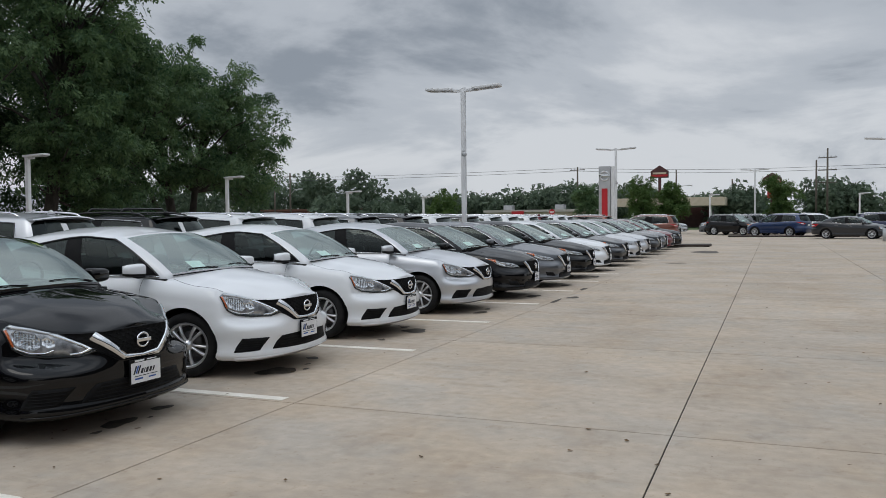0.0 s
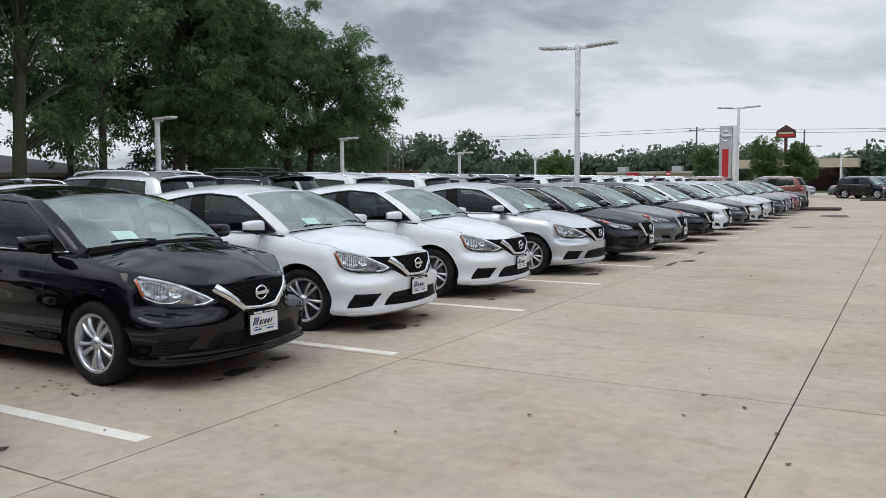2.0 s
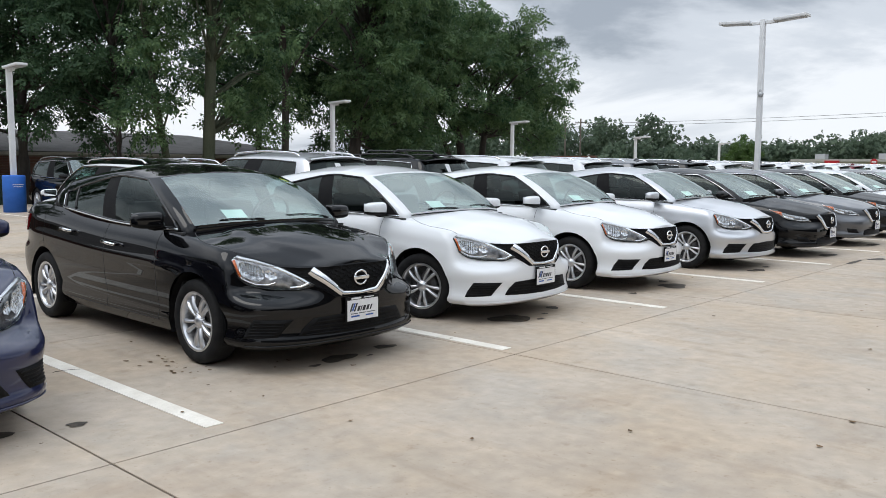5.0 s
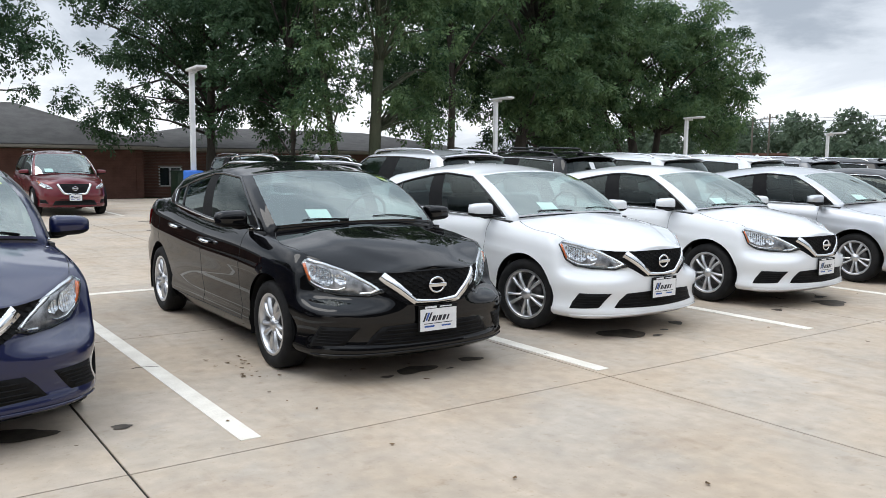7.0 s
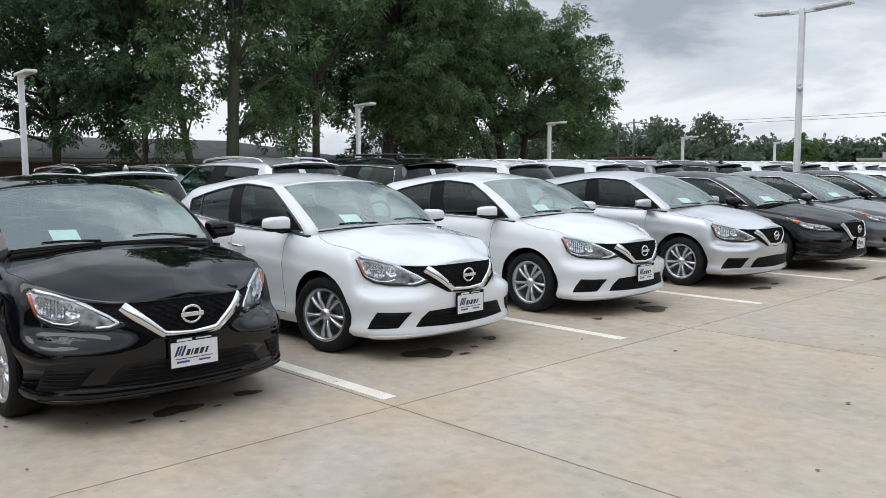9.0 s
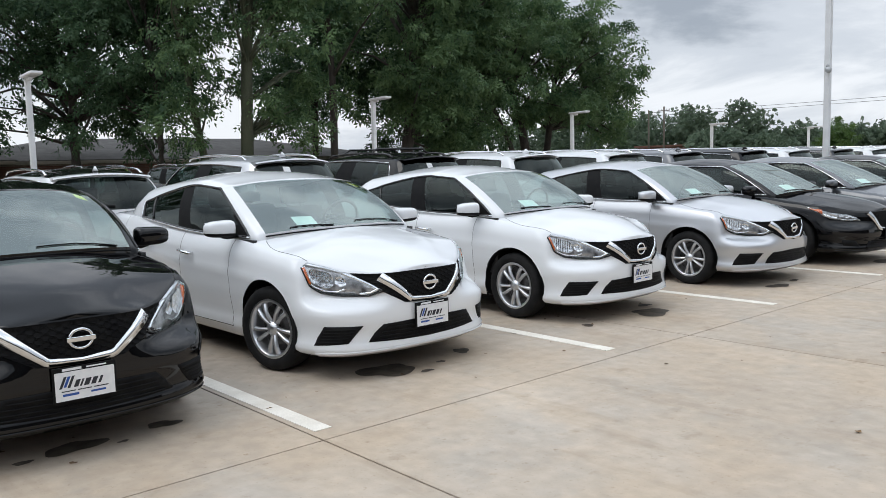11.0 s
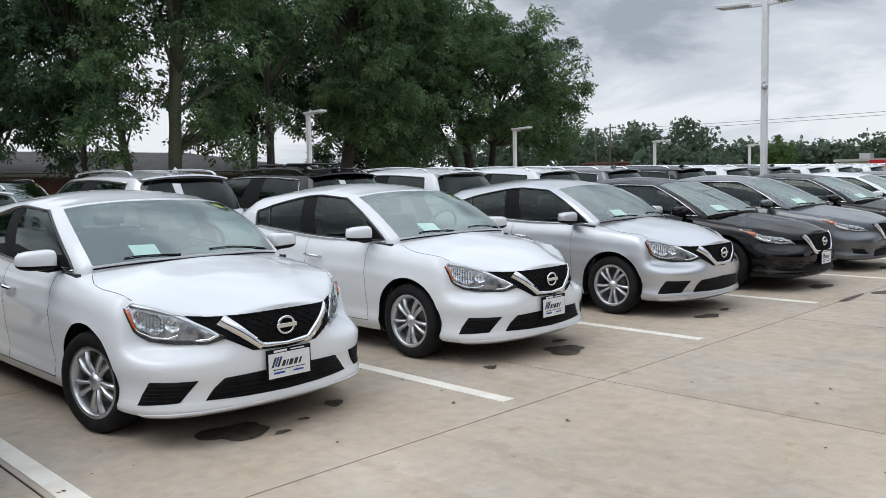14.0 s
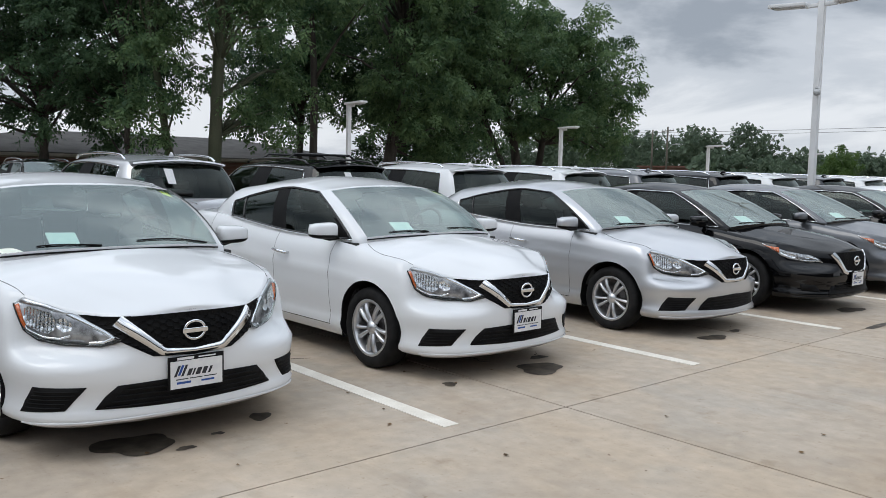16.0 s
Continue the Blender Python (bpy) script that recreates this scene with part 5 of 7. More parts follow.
def leaf_material(name, c1, c2):
    m = bpy.data.materials.new(name)
    m.use_nodes = True
    n, l = m.node_tree.nodes, m.node_tree.links
    n.clear()
    g = n.new("ShaderNodeNewGeometry")
    co = n.new("ShaderNodeTexCoord")
    t = n.new("ShaderNodeTexNoise"); t.inputs["Scale"].default_value = 0.55
    l.new(co.outputs["Object"], t.inputs[0])
    ad = n.new("ShaderNodeMath"); ad.operation = "MULTIPLY_ADD"; ad.inputs[1].default_value = 0.34
    l.new(g.outputs["Random Per Island"], ad.inputs[0]); 
    sb = n.new("ShaderNodeMath"); sb.operation = "SUBTRACT"; sb.inputs[1].default_value = 0.17
    l.new(t.outputs[0], sb.inputs[0]); l.new(sb.outputs[0], ad.inputs[2])
    r = n.new("ShaderNodeValToRGB")
    r.color_ramp.elements[0].position, r.color_ramp.elements[1].position = 0.2, 0.85
    r.color_ramp.elements[0].color, r.color_ramp.elements[1].color = (*c1, 1), (*c2, 1)
    l.new(ad.outputs[0], r.inputs[0])
    d = n.new("ShaderNodeBsdfPrincipled"); d.inputs["Roughness"].default_value = 0.55
    d.inputs["Specular IOR Level"].default_value = 0.18
    tr = n.new("ShaderNodeBsdfTranslucent")
    mx = n.new("ShaderNodeMixShader"); mx.inputs[0].default_value = 0.42
    o = n.new("ShaderNodeOutputMaterial")
    l.new(r.outputs[0], d.inputs["Base Color"]); l.new(r.outputs[0], tr.inputs[0])
    l.new(d.outputs[0], mx.inputs[1]); l.new(tr.outputs[0], mx.inputs[2]); l.new(mx.outputs[0], o.inputs[0])
    return m


LEAF = leaf_material("walnut_leaf", (0.038, 0.084, 0.043), (0.155, 0.235, 0.100))
LEAF_DARK = leaf_material("oak_leaf", (0.025, 0.058, 0.032), (0.090, 0.150, 0.074))
LEAF_FRESH = leaf_material("young_leaf", (0.045, 0.095, 0.025), (0.11, 0.17, 0.05))
# far leaves carry distance haze in their colour: paler and bluer than near leaves
LEAF_HAZED = leaf_material("hazed_far_leaf", (0.085, 0.125, 0.088), (0.165, 0.215, 0.138))

# ---- ground ----
def ground_z(x):
    """The lot is level, and falls gently beyond the lamp row."""
    return -0.52 * min(max((-24.0 - x) / 17.0, 0.0), 1.0)


JX, JY, PX, PY = 0.135, -0.70, 3.05, 3.465
JOINTS = {-1: -4.17, 0: -0.70, 1: 2.56, 2: 6.25, 3: 9.66}


def joint_y(j):
    return JOINTS.get(j, 9.66 + (j - 3) * PY if j > 3 else -4.17 + (j + 1) * PY)


xs = [-3000, -120, -60, -41, -37, -33, -29, -24, 0, 60, 200, 3000]
ys = [-3000, -100, 0, 50, 120, 300, 3000]
V = [(x, y, ground_z(x) - 0.06) for x in xs for y in ys]
F = [(i * len(ys) + j, (i + 1) * len(ys) + j, (i + 1) * len(ys) + j + 1, i * len(ys) + j + 1) for i in range(len(xs) - 1) for j in range(len(ys) - 1)]
tagged(part("ground", (V, F), GRASS), "green grass ground reaching the horizon", "ground", kind="structure")
LOT = (JX - 12 * PX, JX + 12 * PX, joint_y(-8), joint_y(28))
lx = [LOT[0], -33, -29, -24, LOT[1]]
V = [(x, y, ground_z(x) - 0.012) for x in lx for y in LOT[2:]] + [(x, y, ground_z(x) - 0.2) for x in lx for y in LOT[2:]]
n = len(lx)
F = [(2 * i, 2 * i + 2, 2 * i + 3, 2 * i + 1) for i in range(n - 1)] + [(2 * i, 2 * i + 2 * n, 2 * i + 2 * n + 2, 2 * i + 2) for i in range(n - 1)] + [(2 * i + 1, 2 * i + 3, 2 * i + 3 + 2 * n, 2 * i + 1 + 2 * n) for i in range(n - 1)] + [(0, 1, 2 * n + 1, 2 * n), (2 * n - 2, 4 * n - 2, 4 * n - 1, 2 * n - 1)]
pavement = tagged(part("pavement", (V, F), JOINT, smooth=False), "tan concrete parking lot with dark sealed joints", "pavement", kind="structure")
# stall lines
STALL = 2.71


def marking(x0, y0, x1, y1, label="white painted stall line"):
    tagged(part("stall_line", boxed(x0, y0, 0.0, x1, y1, 0.004), LINE_PAINT, smooth=False), label, "road marking", "stall lines", "structure")


for k in range(-2, 17):
    y = k * STALL - 0.05 + (0.02 if k == 0 else 0)
    marking(-5.40, y - 0.058, -0.02, y + 0.058)
    if k > 0:
        marking(-10.9, y + 0.95 - 0.055, -5.52, y + 0.95 + 0.055)
marking(-5.52, -9, -5.40, 44, "long white painted line between rows")
for k in range(-4, 12):
    marking(-23.8, 3.95 + 2.73 * k - 0.05, -18.5, 3.95 + 2.73 * k + 0.05)

# ---- cars in their rows ----
FRONT, BACK, FAR = "sedans parked in the front row", "vehicles parked in the second row", "vehicles parked beyond the aisle"
sentra = make_car("compact_sedan", SENTRA, "glossy black compact sedan with alloy wheels and chrome grille", "car", BLACK_PAINT)
altima = make_car("midsize_sedan", ALTIMA, "glossy black midsize sedan with amber-tipped headlamps", "car", BLACK_PAINT)
rogue = make_car("sport_utility", ROGUE, "white sport utility vehicle with roof rails and tinted windows", "car", WHITE_PAINT, 1)
tagged(sentra, group=FRONT); tagged(altima, group=FRONT); tagged(rogue, group=BACK)
SNOSE, ANOSE = -0.60, -0.42
sentra.matrix_basis = pose(-0.50, 1.515, 0, 0, 0, -0.6)
for x, y, yaw, f, lb in ((-0.38, -1.44, 2.0, BLUE_PAINT, "dark metallic blue compact sedan with clear headlamps"), (-0.61, 4.0, 0.6, WHITE_PAINT, "pearl white compact sedan with alloy wheels and dealer plate"),
                         (-0.66, 6.69, 0.9, WHITE_PAINT, "pearl white compact sedan parked on damp concrete"), (-0.55, 9.58, 0, SILVER_PAINT, "silver metallic compact sedan without front plate")):
    car = paint_car(copy_thing(sentra, pose(x, y, 0, 0, 0, yaw)), f, lb, FRONT)
    if y == 4.0:
        for w in car.children:
            if w.name.startswith("wheel") and w.type == "MESH" and "arch" not in w.name and w.location.x > -2:
                w.rotation_euler.z += radians(13)
    if f is SILVER_PAINT:
        for w in [w for w in car.children if w.name.startswith("plate_frame")]:
            for q in (*w.children_recursive, w):
                bpy.data.objects.remove(q)
altima.matrix_basis = pose(ANOSE, 12.1, 0)
for i, (f, lb) in enumerate(((GREY_PAINT, "gunmetal grey midsize sedan"), (BLACK_PAINT, "black midsize sedan"), (WHITE_PAINT, "white midsize sedan"), (DARK_PAINT, "charcoal midsize sedan"), (SILVER_PAINT, "silver midsize sedan"),
                             (SILVER_PAINT, "silver midsize sedan"), (DARK_PAINT, "charcoal midsize sedan"), (GREY_PAINT, "gunmetal grey midsize sedan"), (RED_PAINT, "dark red midsize sedan"), (BLACK_PAINT, "black midsize sedan beside the mulch island"))):
    paint_car(copy_thing(altima, pose(ANOSE + 0.05 * math.sin(i * 2.3), 14.78 + i * 2.69, 0, 0, 0, 0.5 * math.sin(i))), f, lb + (" in a row of parked cars" if i < 9 else ""), FRONT)
rogue.matrix_basis = pose(-10.75, 11.75, 0, 0, 0, 180)
ROW2 = ((6.45, SILVER_PAINT, "silver sport utility vehicle, tailgate with paper sticker"), (9.1, BLACK_PAINT, "black sport utility vehicle with roof rack"), (14.45, WHITE_PAINT, "white sport utility vehicle with black spoiler"), (17.1, GREY_PAINT, "grey sport utility vehicle with black spoiler"),
        (19.85, BLACK_PAINT, "black sport utility vehicle with silver rails"), (22.6, WHITE_PAINT, "white sport utility vehicle"), (25.3, DARK_PAINT, "charcoal sport utility vehicle"), (28.0, WHITE_PAINT, "white sport utility vehicle"), (30.7, WHITE_PAINT, "white sport utility vehicle"),
        (33.4, WHITE_PAINT, "white sport utility vehicle"), (36.1, RED_PAINT, "maroon sport utility vehicle"), (38.8, WHITE_PAINT, "white sport utility vehicle"), (41.5, WHITE_PAINT, "white sport utility vehicle"))
for y, f, lb in ROW2:
    suv = copy_thing(rogue, pose(-10.75 + 0.1 * math.sin(y), y, 0, 0, 0, 180))
    if y == 9.1:
        for o in suv.children:
            if o.name.startswith("roof_rail"):
                o.material_slots[0].link, o.material_slots[0].material = "OBJECT", GLOSS_BLACK
                tagged(o, "black roof rail")
        for d in (2.6, 3.4):
            part("crossbar", joined(tube([(-d, -0.6, 1.71), (-d, -0.5, 1.78), (-d, 0.5, 1.78), (-d, 0.6, 1.71)], 0.018, 8)), GLOSS_BLACK, suv, "black roof crossbar")
    paint_car(suv, f, lb + ("" if "," in lb or "with" in lb else " parked tail to tail with sedans"), BACK)
for y, x in ((6.45, 0), (9.1, 0)):
    pts = [(-6.235, y - 0.33, 1.52), (-6.235, y - 0.22, 1.515), (-6.155, y - 0.20, 1.33), (-6.155, y - 0.30, 1.335)]
    V = pts + [(a + 0.004, b, c + 0.002) for a, b, c in pts]
    tagged(part("window_sticker", (V, [(0, 1, 2, 3), (7, 6, 5, 4), (0, 4, 5, 1), (1, 5, 6, 2), (2, 6, 7, 3), (3, 7, 4, 0)]), PLATE_WHITE, smooth=False), "white paper sticker on a rear window", "sticker", "window stickers")
small = copy_thing(rogue, pose(-10.45, 3.72, 0, 0, 0, 180) @ Matrix.Diagonal((0.95, 0.97, 0.915, 1)))
small.scale = (0.95, 0.97, 0.915)
paint_car(small, WHITE_PAINT, "white small crossover with dark roof and rear wiper", BACK)
for o in list(small.children):
    if o.name.startswith("headliner"):
        skin = new("roof_skin", o.data)
        skin.parent, skin.location = small, (0, 0, 0.021)
        skin.material_slots[0].link, skin.material_slots[0].material = "OBJECT", BLACK_PAINT
        tagged(skin, "black two-tone roof")
THIRD = "vehicles parked in the third row"
for x, y, f, lb, kw in ((-18.7, 2.85, RED_PAINT, "red crossover with chrome V grille facing the aisle", 0), (-18.9, 8.75, BLACK_PAINT, "black crossover parked beside a lamp post", 0), (-18.9, 11.6, DARK_PAINT, "charcoal crossover with silver roof rails", 0)):
    paint_car(copy_thing(rogue, pose(x, y, 0, 0, 0, kw)), f, lb, THIRD)
for k, (src, x, y, f, lb, yaw) in enumerate(((sentra, 10.75, 55.4, DARK_PAINT, "charcoal hatchback seen side-on across the aisle", -16), (rogue, 9.3, 64.5, WHITE_PAINT, "white sport utility vehicle across the aisle", 0), (rogue, 13.8, 62.0, BLUE_PAINT, "navy sport utility vehicle across the aisle", 0),
        (rogue, 2.2, 63.8, MIDBLUE_PAINT, "blue crossover across the aisle", 152), (rogue, 5.2, 69.5, DARK_PAINT, "charcoal crossover beside a mulch bed", -20), (rogue, 2.9, 66.5, BLACK_PAINT, "black sport utility vehicle facing the aisle", -32), (rogue, 4.5, 73.0, DARK_PAINT, "charcoal crossover beyond the aisle", 0),
        (rogue, -2.0, 70.0, GREY_PAINT, "grey crossover beyond the row", 180), (sentra, -3.5, 76.0, SILVER_PAINT, "silver sedan beyond the row", 0), (rogue, -9.6, 46.5, ORANGE_PAINT, "copper sport utility vehicle past the row's end", 180), (rogue, -6.4, 51.5, ORANGE_PAINT, "copper crossover past the row's end", 180))):
    paint_car(copy_thing(src, pose(x, y, 0, 0, 0, yaw)), f, lb, FAR)

# ---- lamp posts ----
def single_lamp(x, y, h, base=False):
    g = empty("street_lamp", "white steel lamp post with one flat luminaire" + (" on blue base" if base else ""), "street lamp", "single-arm lamp posts")
    z0 = ground_z(x) - 0.02
    part("pole", boxed(-0.075, -0.075, 0, 0.075, 0.075, h - z0 - 0.05, bevel=0.008), WHITE_STEEL, g)
    part("arm", boxed(0.0, -0.05, h - z0 - 0.16, 0.35, 0.05, h - z0 - 0.08, bevel=0.01), WHITE_STEEL, g)
    bm = boxed(-0.10, -0.17, h - z0 - 0.085, 1.02, 0.17, h - z0, bevel=0.025)
    for v in bm.verts:
        v.co.z += (v.co.x + 0.1) * 0.035
    part("luminaire", bm, WHITE_STEEL, g, "flat white luminaire head")
    part("lens", boxed(0.38, -0.13, h - z0 - 0.078, 0.96, 0.13, h - z0 - 0.062), SIGN_GREY, g)
    if base:
        part("base", joined(lathe([(0.0, 0.0), (0.33, 0.0), (0.33, 1.10 - z0), (0.31, 1.14 - z0), (0.0, 1.15 - z0)], 32, "z")), BLUE_BASE, g, "blue painted concrete base")
        bm = bmesh.new()
        for q in range(6):
            box(bm, 0.327, -0.16 + q * 0.055, 0.86, 0.334, -0.12 + q * 0.055, 0.89)
            box(bm, 0.325, -0.13 + q * 0.045, 0.80, 0.334, -0.10 + q * 0.045, 0.825)
        part("print_bars", bm, WHITE_STEEL, g, "small white printed bars", smooth=False)
    g.matrix_basis = pose(x, y, z0, 0, 0, 0)
    return g


for x, y, h, b in ((-23.0, 7.38, 4.46, True), (-23.5, 20.65, 4.23, True), (-23.4, 33.25, 3.93, False), (-23.5, 46.9, 3.54, False), (-24.3, 62.0, 3.54, False), (-2.4, 89, 3.9, False), (12.1, 90, 3.8, False)):
    single_lamp(x, y, h, b)


def dual_lamp(x, y, h):
    g = empty("street_lamp", "tall white steel lamp post with two flat luminaires", "street lamp", "double-arm lamp posts")
    part("pole", boxed(-0.07, -0.07, 0, 0.07, 0.07, h, bevel=0.012), WHITE_STEEL, g)
    part("base", joined(lathe([(0, 0), (0.3, 0), (0.3, 0.75), (0.0, 0.76)], 28, "z")), SIGN_GREY, g, "grey concrete base")
    for sg in (1, -1):
        part("arm", boxed(*sorted((0.08 * sg, 0.42 * sg))[:1], -0.05, h - 0.14, sorted((0.08 * sg, 0.42 * sg))[1], 0.05, h - 0.05, bevel=0.01), WHITE_STEEL, g)
        a, b = sorted((0.34 * sg, 1.28 * sg))
        bm = boxed(a, -0.19, h - 0.13, b, 0.19, h - 0.03, bevel=0.03)
        for v in bm.verts:
            v.co.z += abs(v.co.x) * 0.06
        part("luminaire", bm, WHITE_STEEL, g, "flat white luminaire head")
        bm = boxed(a + 0.08, -0.15, h - 0.138, b - 0.08, 0.15, h - 0.125)
        for v in bm.verts:
            v.co.z += abs(v.co.x) * 0.06
        part("lens", bm, SIGN_GREY, g)
    cam_box = bmesh.new()
    bmesh.ops.create_uvsphere(cam_box, u_segments=14, v_segments=8, radius=0.085, matrix=Matrix.Translation((0.08, -0.17, h * 0.625)))
    cyl(cam_box, (0, -0.05, h * 0.64), (0.06, -0.16, h * 0.645), 0.035)
    part("security_dome", cam_box, SIGN_GREY, g, "small grey dome housing")
    g.matrix_basis = pose(x, y, 0, 0, 0, 0)


for p in ((-5.55, 21.9, 5.82), (-5.55, 50, 6.0), (2.3, 80, 6.0), (10.05, 50, 5.98)):
    dual_lamp(*p)

# ---- brick building beyond the lot ----
def brick_building():
    bx, y0, y1, zb, ze = -41.0, -26.0, 34.0, -0.52, 1.98
    b = empty("brick_building", "low brown brick building with grey shingled hip roof", "building")
    b.matrix_basis = pose(bx, 0, zb)
    H = ze - zb
    wy0, wy1, wz0, wz1 = 11.5, 12.75, 0.56, 1.64
    bm = bmesh.new()
    box(bm, -12, y0, 0, -0.02, wy0, H)
    box(bm, -12, wy1, 0, -0.02, y1, H)
    box(bm, -12, wy0, 0, -0.02, wy1, wz0)
    box(bm, -12, wy0, wz1, -0.02, wy1, H)
    part("wall", bm, MORTAR, b, "brown brick wall", smooth=False)
    part("wall_return", boxed(-0.02, y0, 0, 1.2, 10.35, H), BRICK, b, "projecting brown brick wing", smooth=False)
    # courses
    V, F = [], []
    def row(x, ya, yb):
        for c in range(int(H / 0.081)):
            z = 0.005 + c * 0.081
            y = ya - (0.11 if c % 2 else 0)
            while y < yb:
                a, e = max(y, ya), min(y + 0.212, yb)
                if e - a > 0.03 and not (x < 0.5 and wy0 - 0.02 < (a + e) / 2 < wy1 + 0.02 and wz0 - 0.03 < z < wz1):
                    o = len(V)
                    V.extend([(x, a, z), (x, e, z), (x, e, z + 0.07), (x, a, z + 0.07), (x + 0.012, a, z), (x + 0.012, e, z), (x + 0.012, e, z + 0.07), (x + 0.012, a, z + 0.07)])
                    F.extend([(o + 4, o + 5, o + 6, o + 7), (o, o + 4, o + 7, o + 3), (o + 1, o + 2, o + 6, o + 5), (o + 3, o + 7, o + 6, o + 2), (o, o + 1, o + 5, o + 4)])
                y += 0.222
    row(-0.02, 10.36, y1)
    row(1.2, -6, 10.35)
    tagged(part("brick_course", (V, F), BRICK, b, smooth=False), kind="stuff")
    q = [boxed(1.2, 10.0 - 0.0, 0.3 * k, 1.235, 10.36, 0.3 * k + 0.25) for k in range(int(H / 0.3))]
    for k, bmq in enumerate(q):
        part("quoin", bmq, BRICK, b, smooth=False)
    w = part("window", boxed(-0.16, wy0 + 0.04, wz0 + 0.03, -0.14, wy1 - 0.04, wz1 - 0.03), WINDOW_PANE, b, "dark window with pale frame", smooth=False)
    for a in ((wy0, wz0, wy0 + 0.07, wz1), (wy1 - 0.07, wz0, wy1, wz1), (wy0 + 0.07, wz1 - 0.07, wy1 - 0.07, wz1), (wy0 + 0.07, wz0, wy1 - 0.07, wz0 + 0.07), ((wy0 + wy1) / 2 - 0.04, wz0 + 0.07, (wy0 + wy1) / 2 + 0.04, wz1 - 0.07)):
        part("window_frame", boxed(-0.14, a[0], a[1], -0.01, a[2], a[3]), WHITE_STEEL, w, "pale window frame", smooth=False)
    # eaves
    part("fascia", boxed(-12.5, 10.9, H, 0.55, y1 + 0.5, H + 0.2, bevel=0.02), TRIM, b, "tan eaves fascia and gutter")
    part("fascia", boxed(-12.5, y0 - 0.5, H + 0.02, 1.75, 10.9, H + 0.22, bevel=0.02), TRIM, b, "tan eaves fascia and gutter")
    part("gutter", boxed(0.55, 10.9, H + 0.06, 0.68, y1 + 0.5, H + 0.19, bevel=0.02), TRIM, b)
    part("gutter", boxed(1.75, y0 - 0.5, H + 0.08, 1.88, 10.9, H + 0.21, bevel=0.02), TRIM, b)
    # hip roofs
    def hip(x0, x1, a, c, z, rz, ins):
        xm = (x0 + x1) / 2
        V = [(x0, a, z), (x1, a, z), (x1, c, z), (x0, c, z), (xm, a + ins, rz), (xm, c - ins, rz), (x0, a, z - 0.04), (x1, a, z - 0.04), (x1, c, z - 0.04), (x0, c, z - 0.04)]
        return V, [(0, 1, 4), (1, 2, 5, 4), (2, 3, 5), (3, 0, 4, 5), (6, 9, 8, 7), (0, 6, 7, 1), (1, 7, 8, 2), (2, 8, 9, 3), (3, 9, 6, 0)]
    part("roof", hip(-13, 1.9, y0 - 0.6, 11.0, H + 0.22, H + 2.55, 5.6), ROOFING, b, "grey asphalt shingle roof", smooth=False)
    part("roof", hip(-13, 0.7, 8.0, y1 + 0.6, H + 0.20, H + 1.55, 7.0), ROOFING, b, "grey asphalt shingle roof", smooth=False)
    for y in (10.2, 12.4, 14.8):
        part("roof_vent", joined(lathe([(0.07, 0), (0.07, 0.2), (0.12, 0.22), (0.12, 0.27), (0, 0.28)], 12, "z")), SIGN_GREY, b).location = (-2.6, y, H + 0.75)


brick_building()
cab = empty("transformer_box", "dark green utility transformer box on the grass", "utility box")
part("housing", boxed(-0.6, -0.75, 0, 0.6, 0.75, 1.35, bevel=0.03), UTILITY_GREEN, cab)
part("lid", boxed(-0.64, -0.79, 1.35, 0.64, 0.79, 1.42, bevel=0.02), UTILITY_GREEN, cab)
part("door", boxed(0.6, -0.70, 0.08, 0.63, 0.70, 1.30, bevel=0.01), UTILITY_GREEN, cab)
part("label_plate", boxed(0.63, 0.05, 0.85, 0.636, 0.35, 0.97), PLATE_WHITE, cab, "pale label plate", smooth=False)
cab.matrix_basis = pose(-38.2, 12.2, ground_z(-38.2) - 0.05)

# ---- plain unseen building added to close the place behind the walk, dark for reflections ----
shop = empty("showroom_building", "plain dark building added out of view, closing the lot", "building")
# wall, parapet and window band are dark to keep the cars' reflections dark
part("wall", boxed(0, -48, 0, 14, 30, 6.5), MULCH, shop, "dark wall of the added building", smooth=False)
part("parapet", boxed(-0.25, -48.3, 6.5, 14.3, 30.3, 7.2), ROOFING, shop, "dark grey parapet", smooth=False)
part("shop_window", boxed(-0.06, -44, 0.5, 0.02, 26, 4.2), WINDOW_PANE, shop, "dark window band of the added building", smooth=False)
shop.matrix_basis = pose(24, 0, 0)
# ---- far side of the lot ----
def pylon():
    g = empty("dealer_pylon_sign", "tall grey pylon sign with red panel and round emblem", "sign")
    part("panel", boxed(-0.60, -0.2, 0, 0.32, 0.2, 5.62, bevel=0.02), SIGN_GREY, g, "silver grey sign panel")
    part("side_fin", boxed(0.36, -0.12, 0, 0.62, 0.12, 5.62, bevel=0.02), WHITE_STEEL, g, "white side fin")
    part("red_panel", boxed(-0.36, -0.225, 0.2, 0.10, -0.2, 3.85), SIGN_RED, g, "glossy red lower panel", smooth=False)
    part("emblem_ring", joined(tube([(-0.13 + 0.34 * math.cos(a), -0.23, 4.85 + 0.36 * math.sin(a)) for a in np.linspace(0, 2 * math.pi, 33)[:-1]], 0.05, 8, True)), CHROME, g, "round chrome ring")
    part("emblem_bar", boxed(-0.55, -0.27, 4.75, 0.29, -0.2, 4.95, bevel=0.02), CHROME, g, "chrome bar")
    g.matrix_basis = pose(-8.4, 62, 0)


pylon()


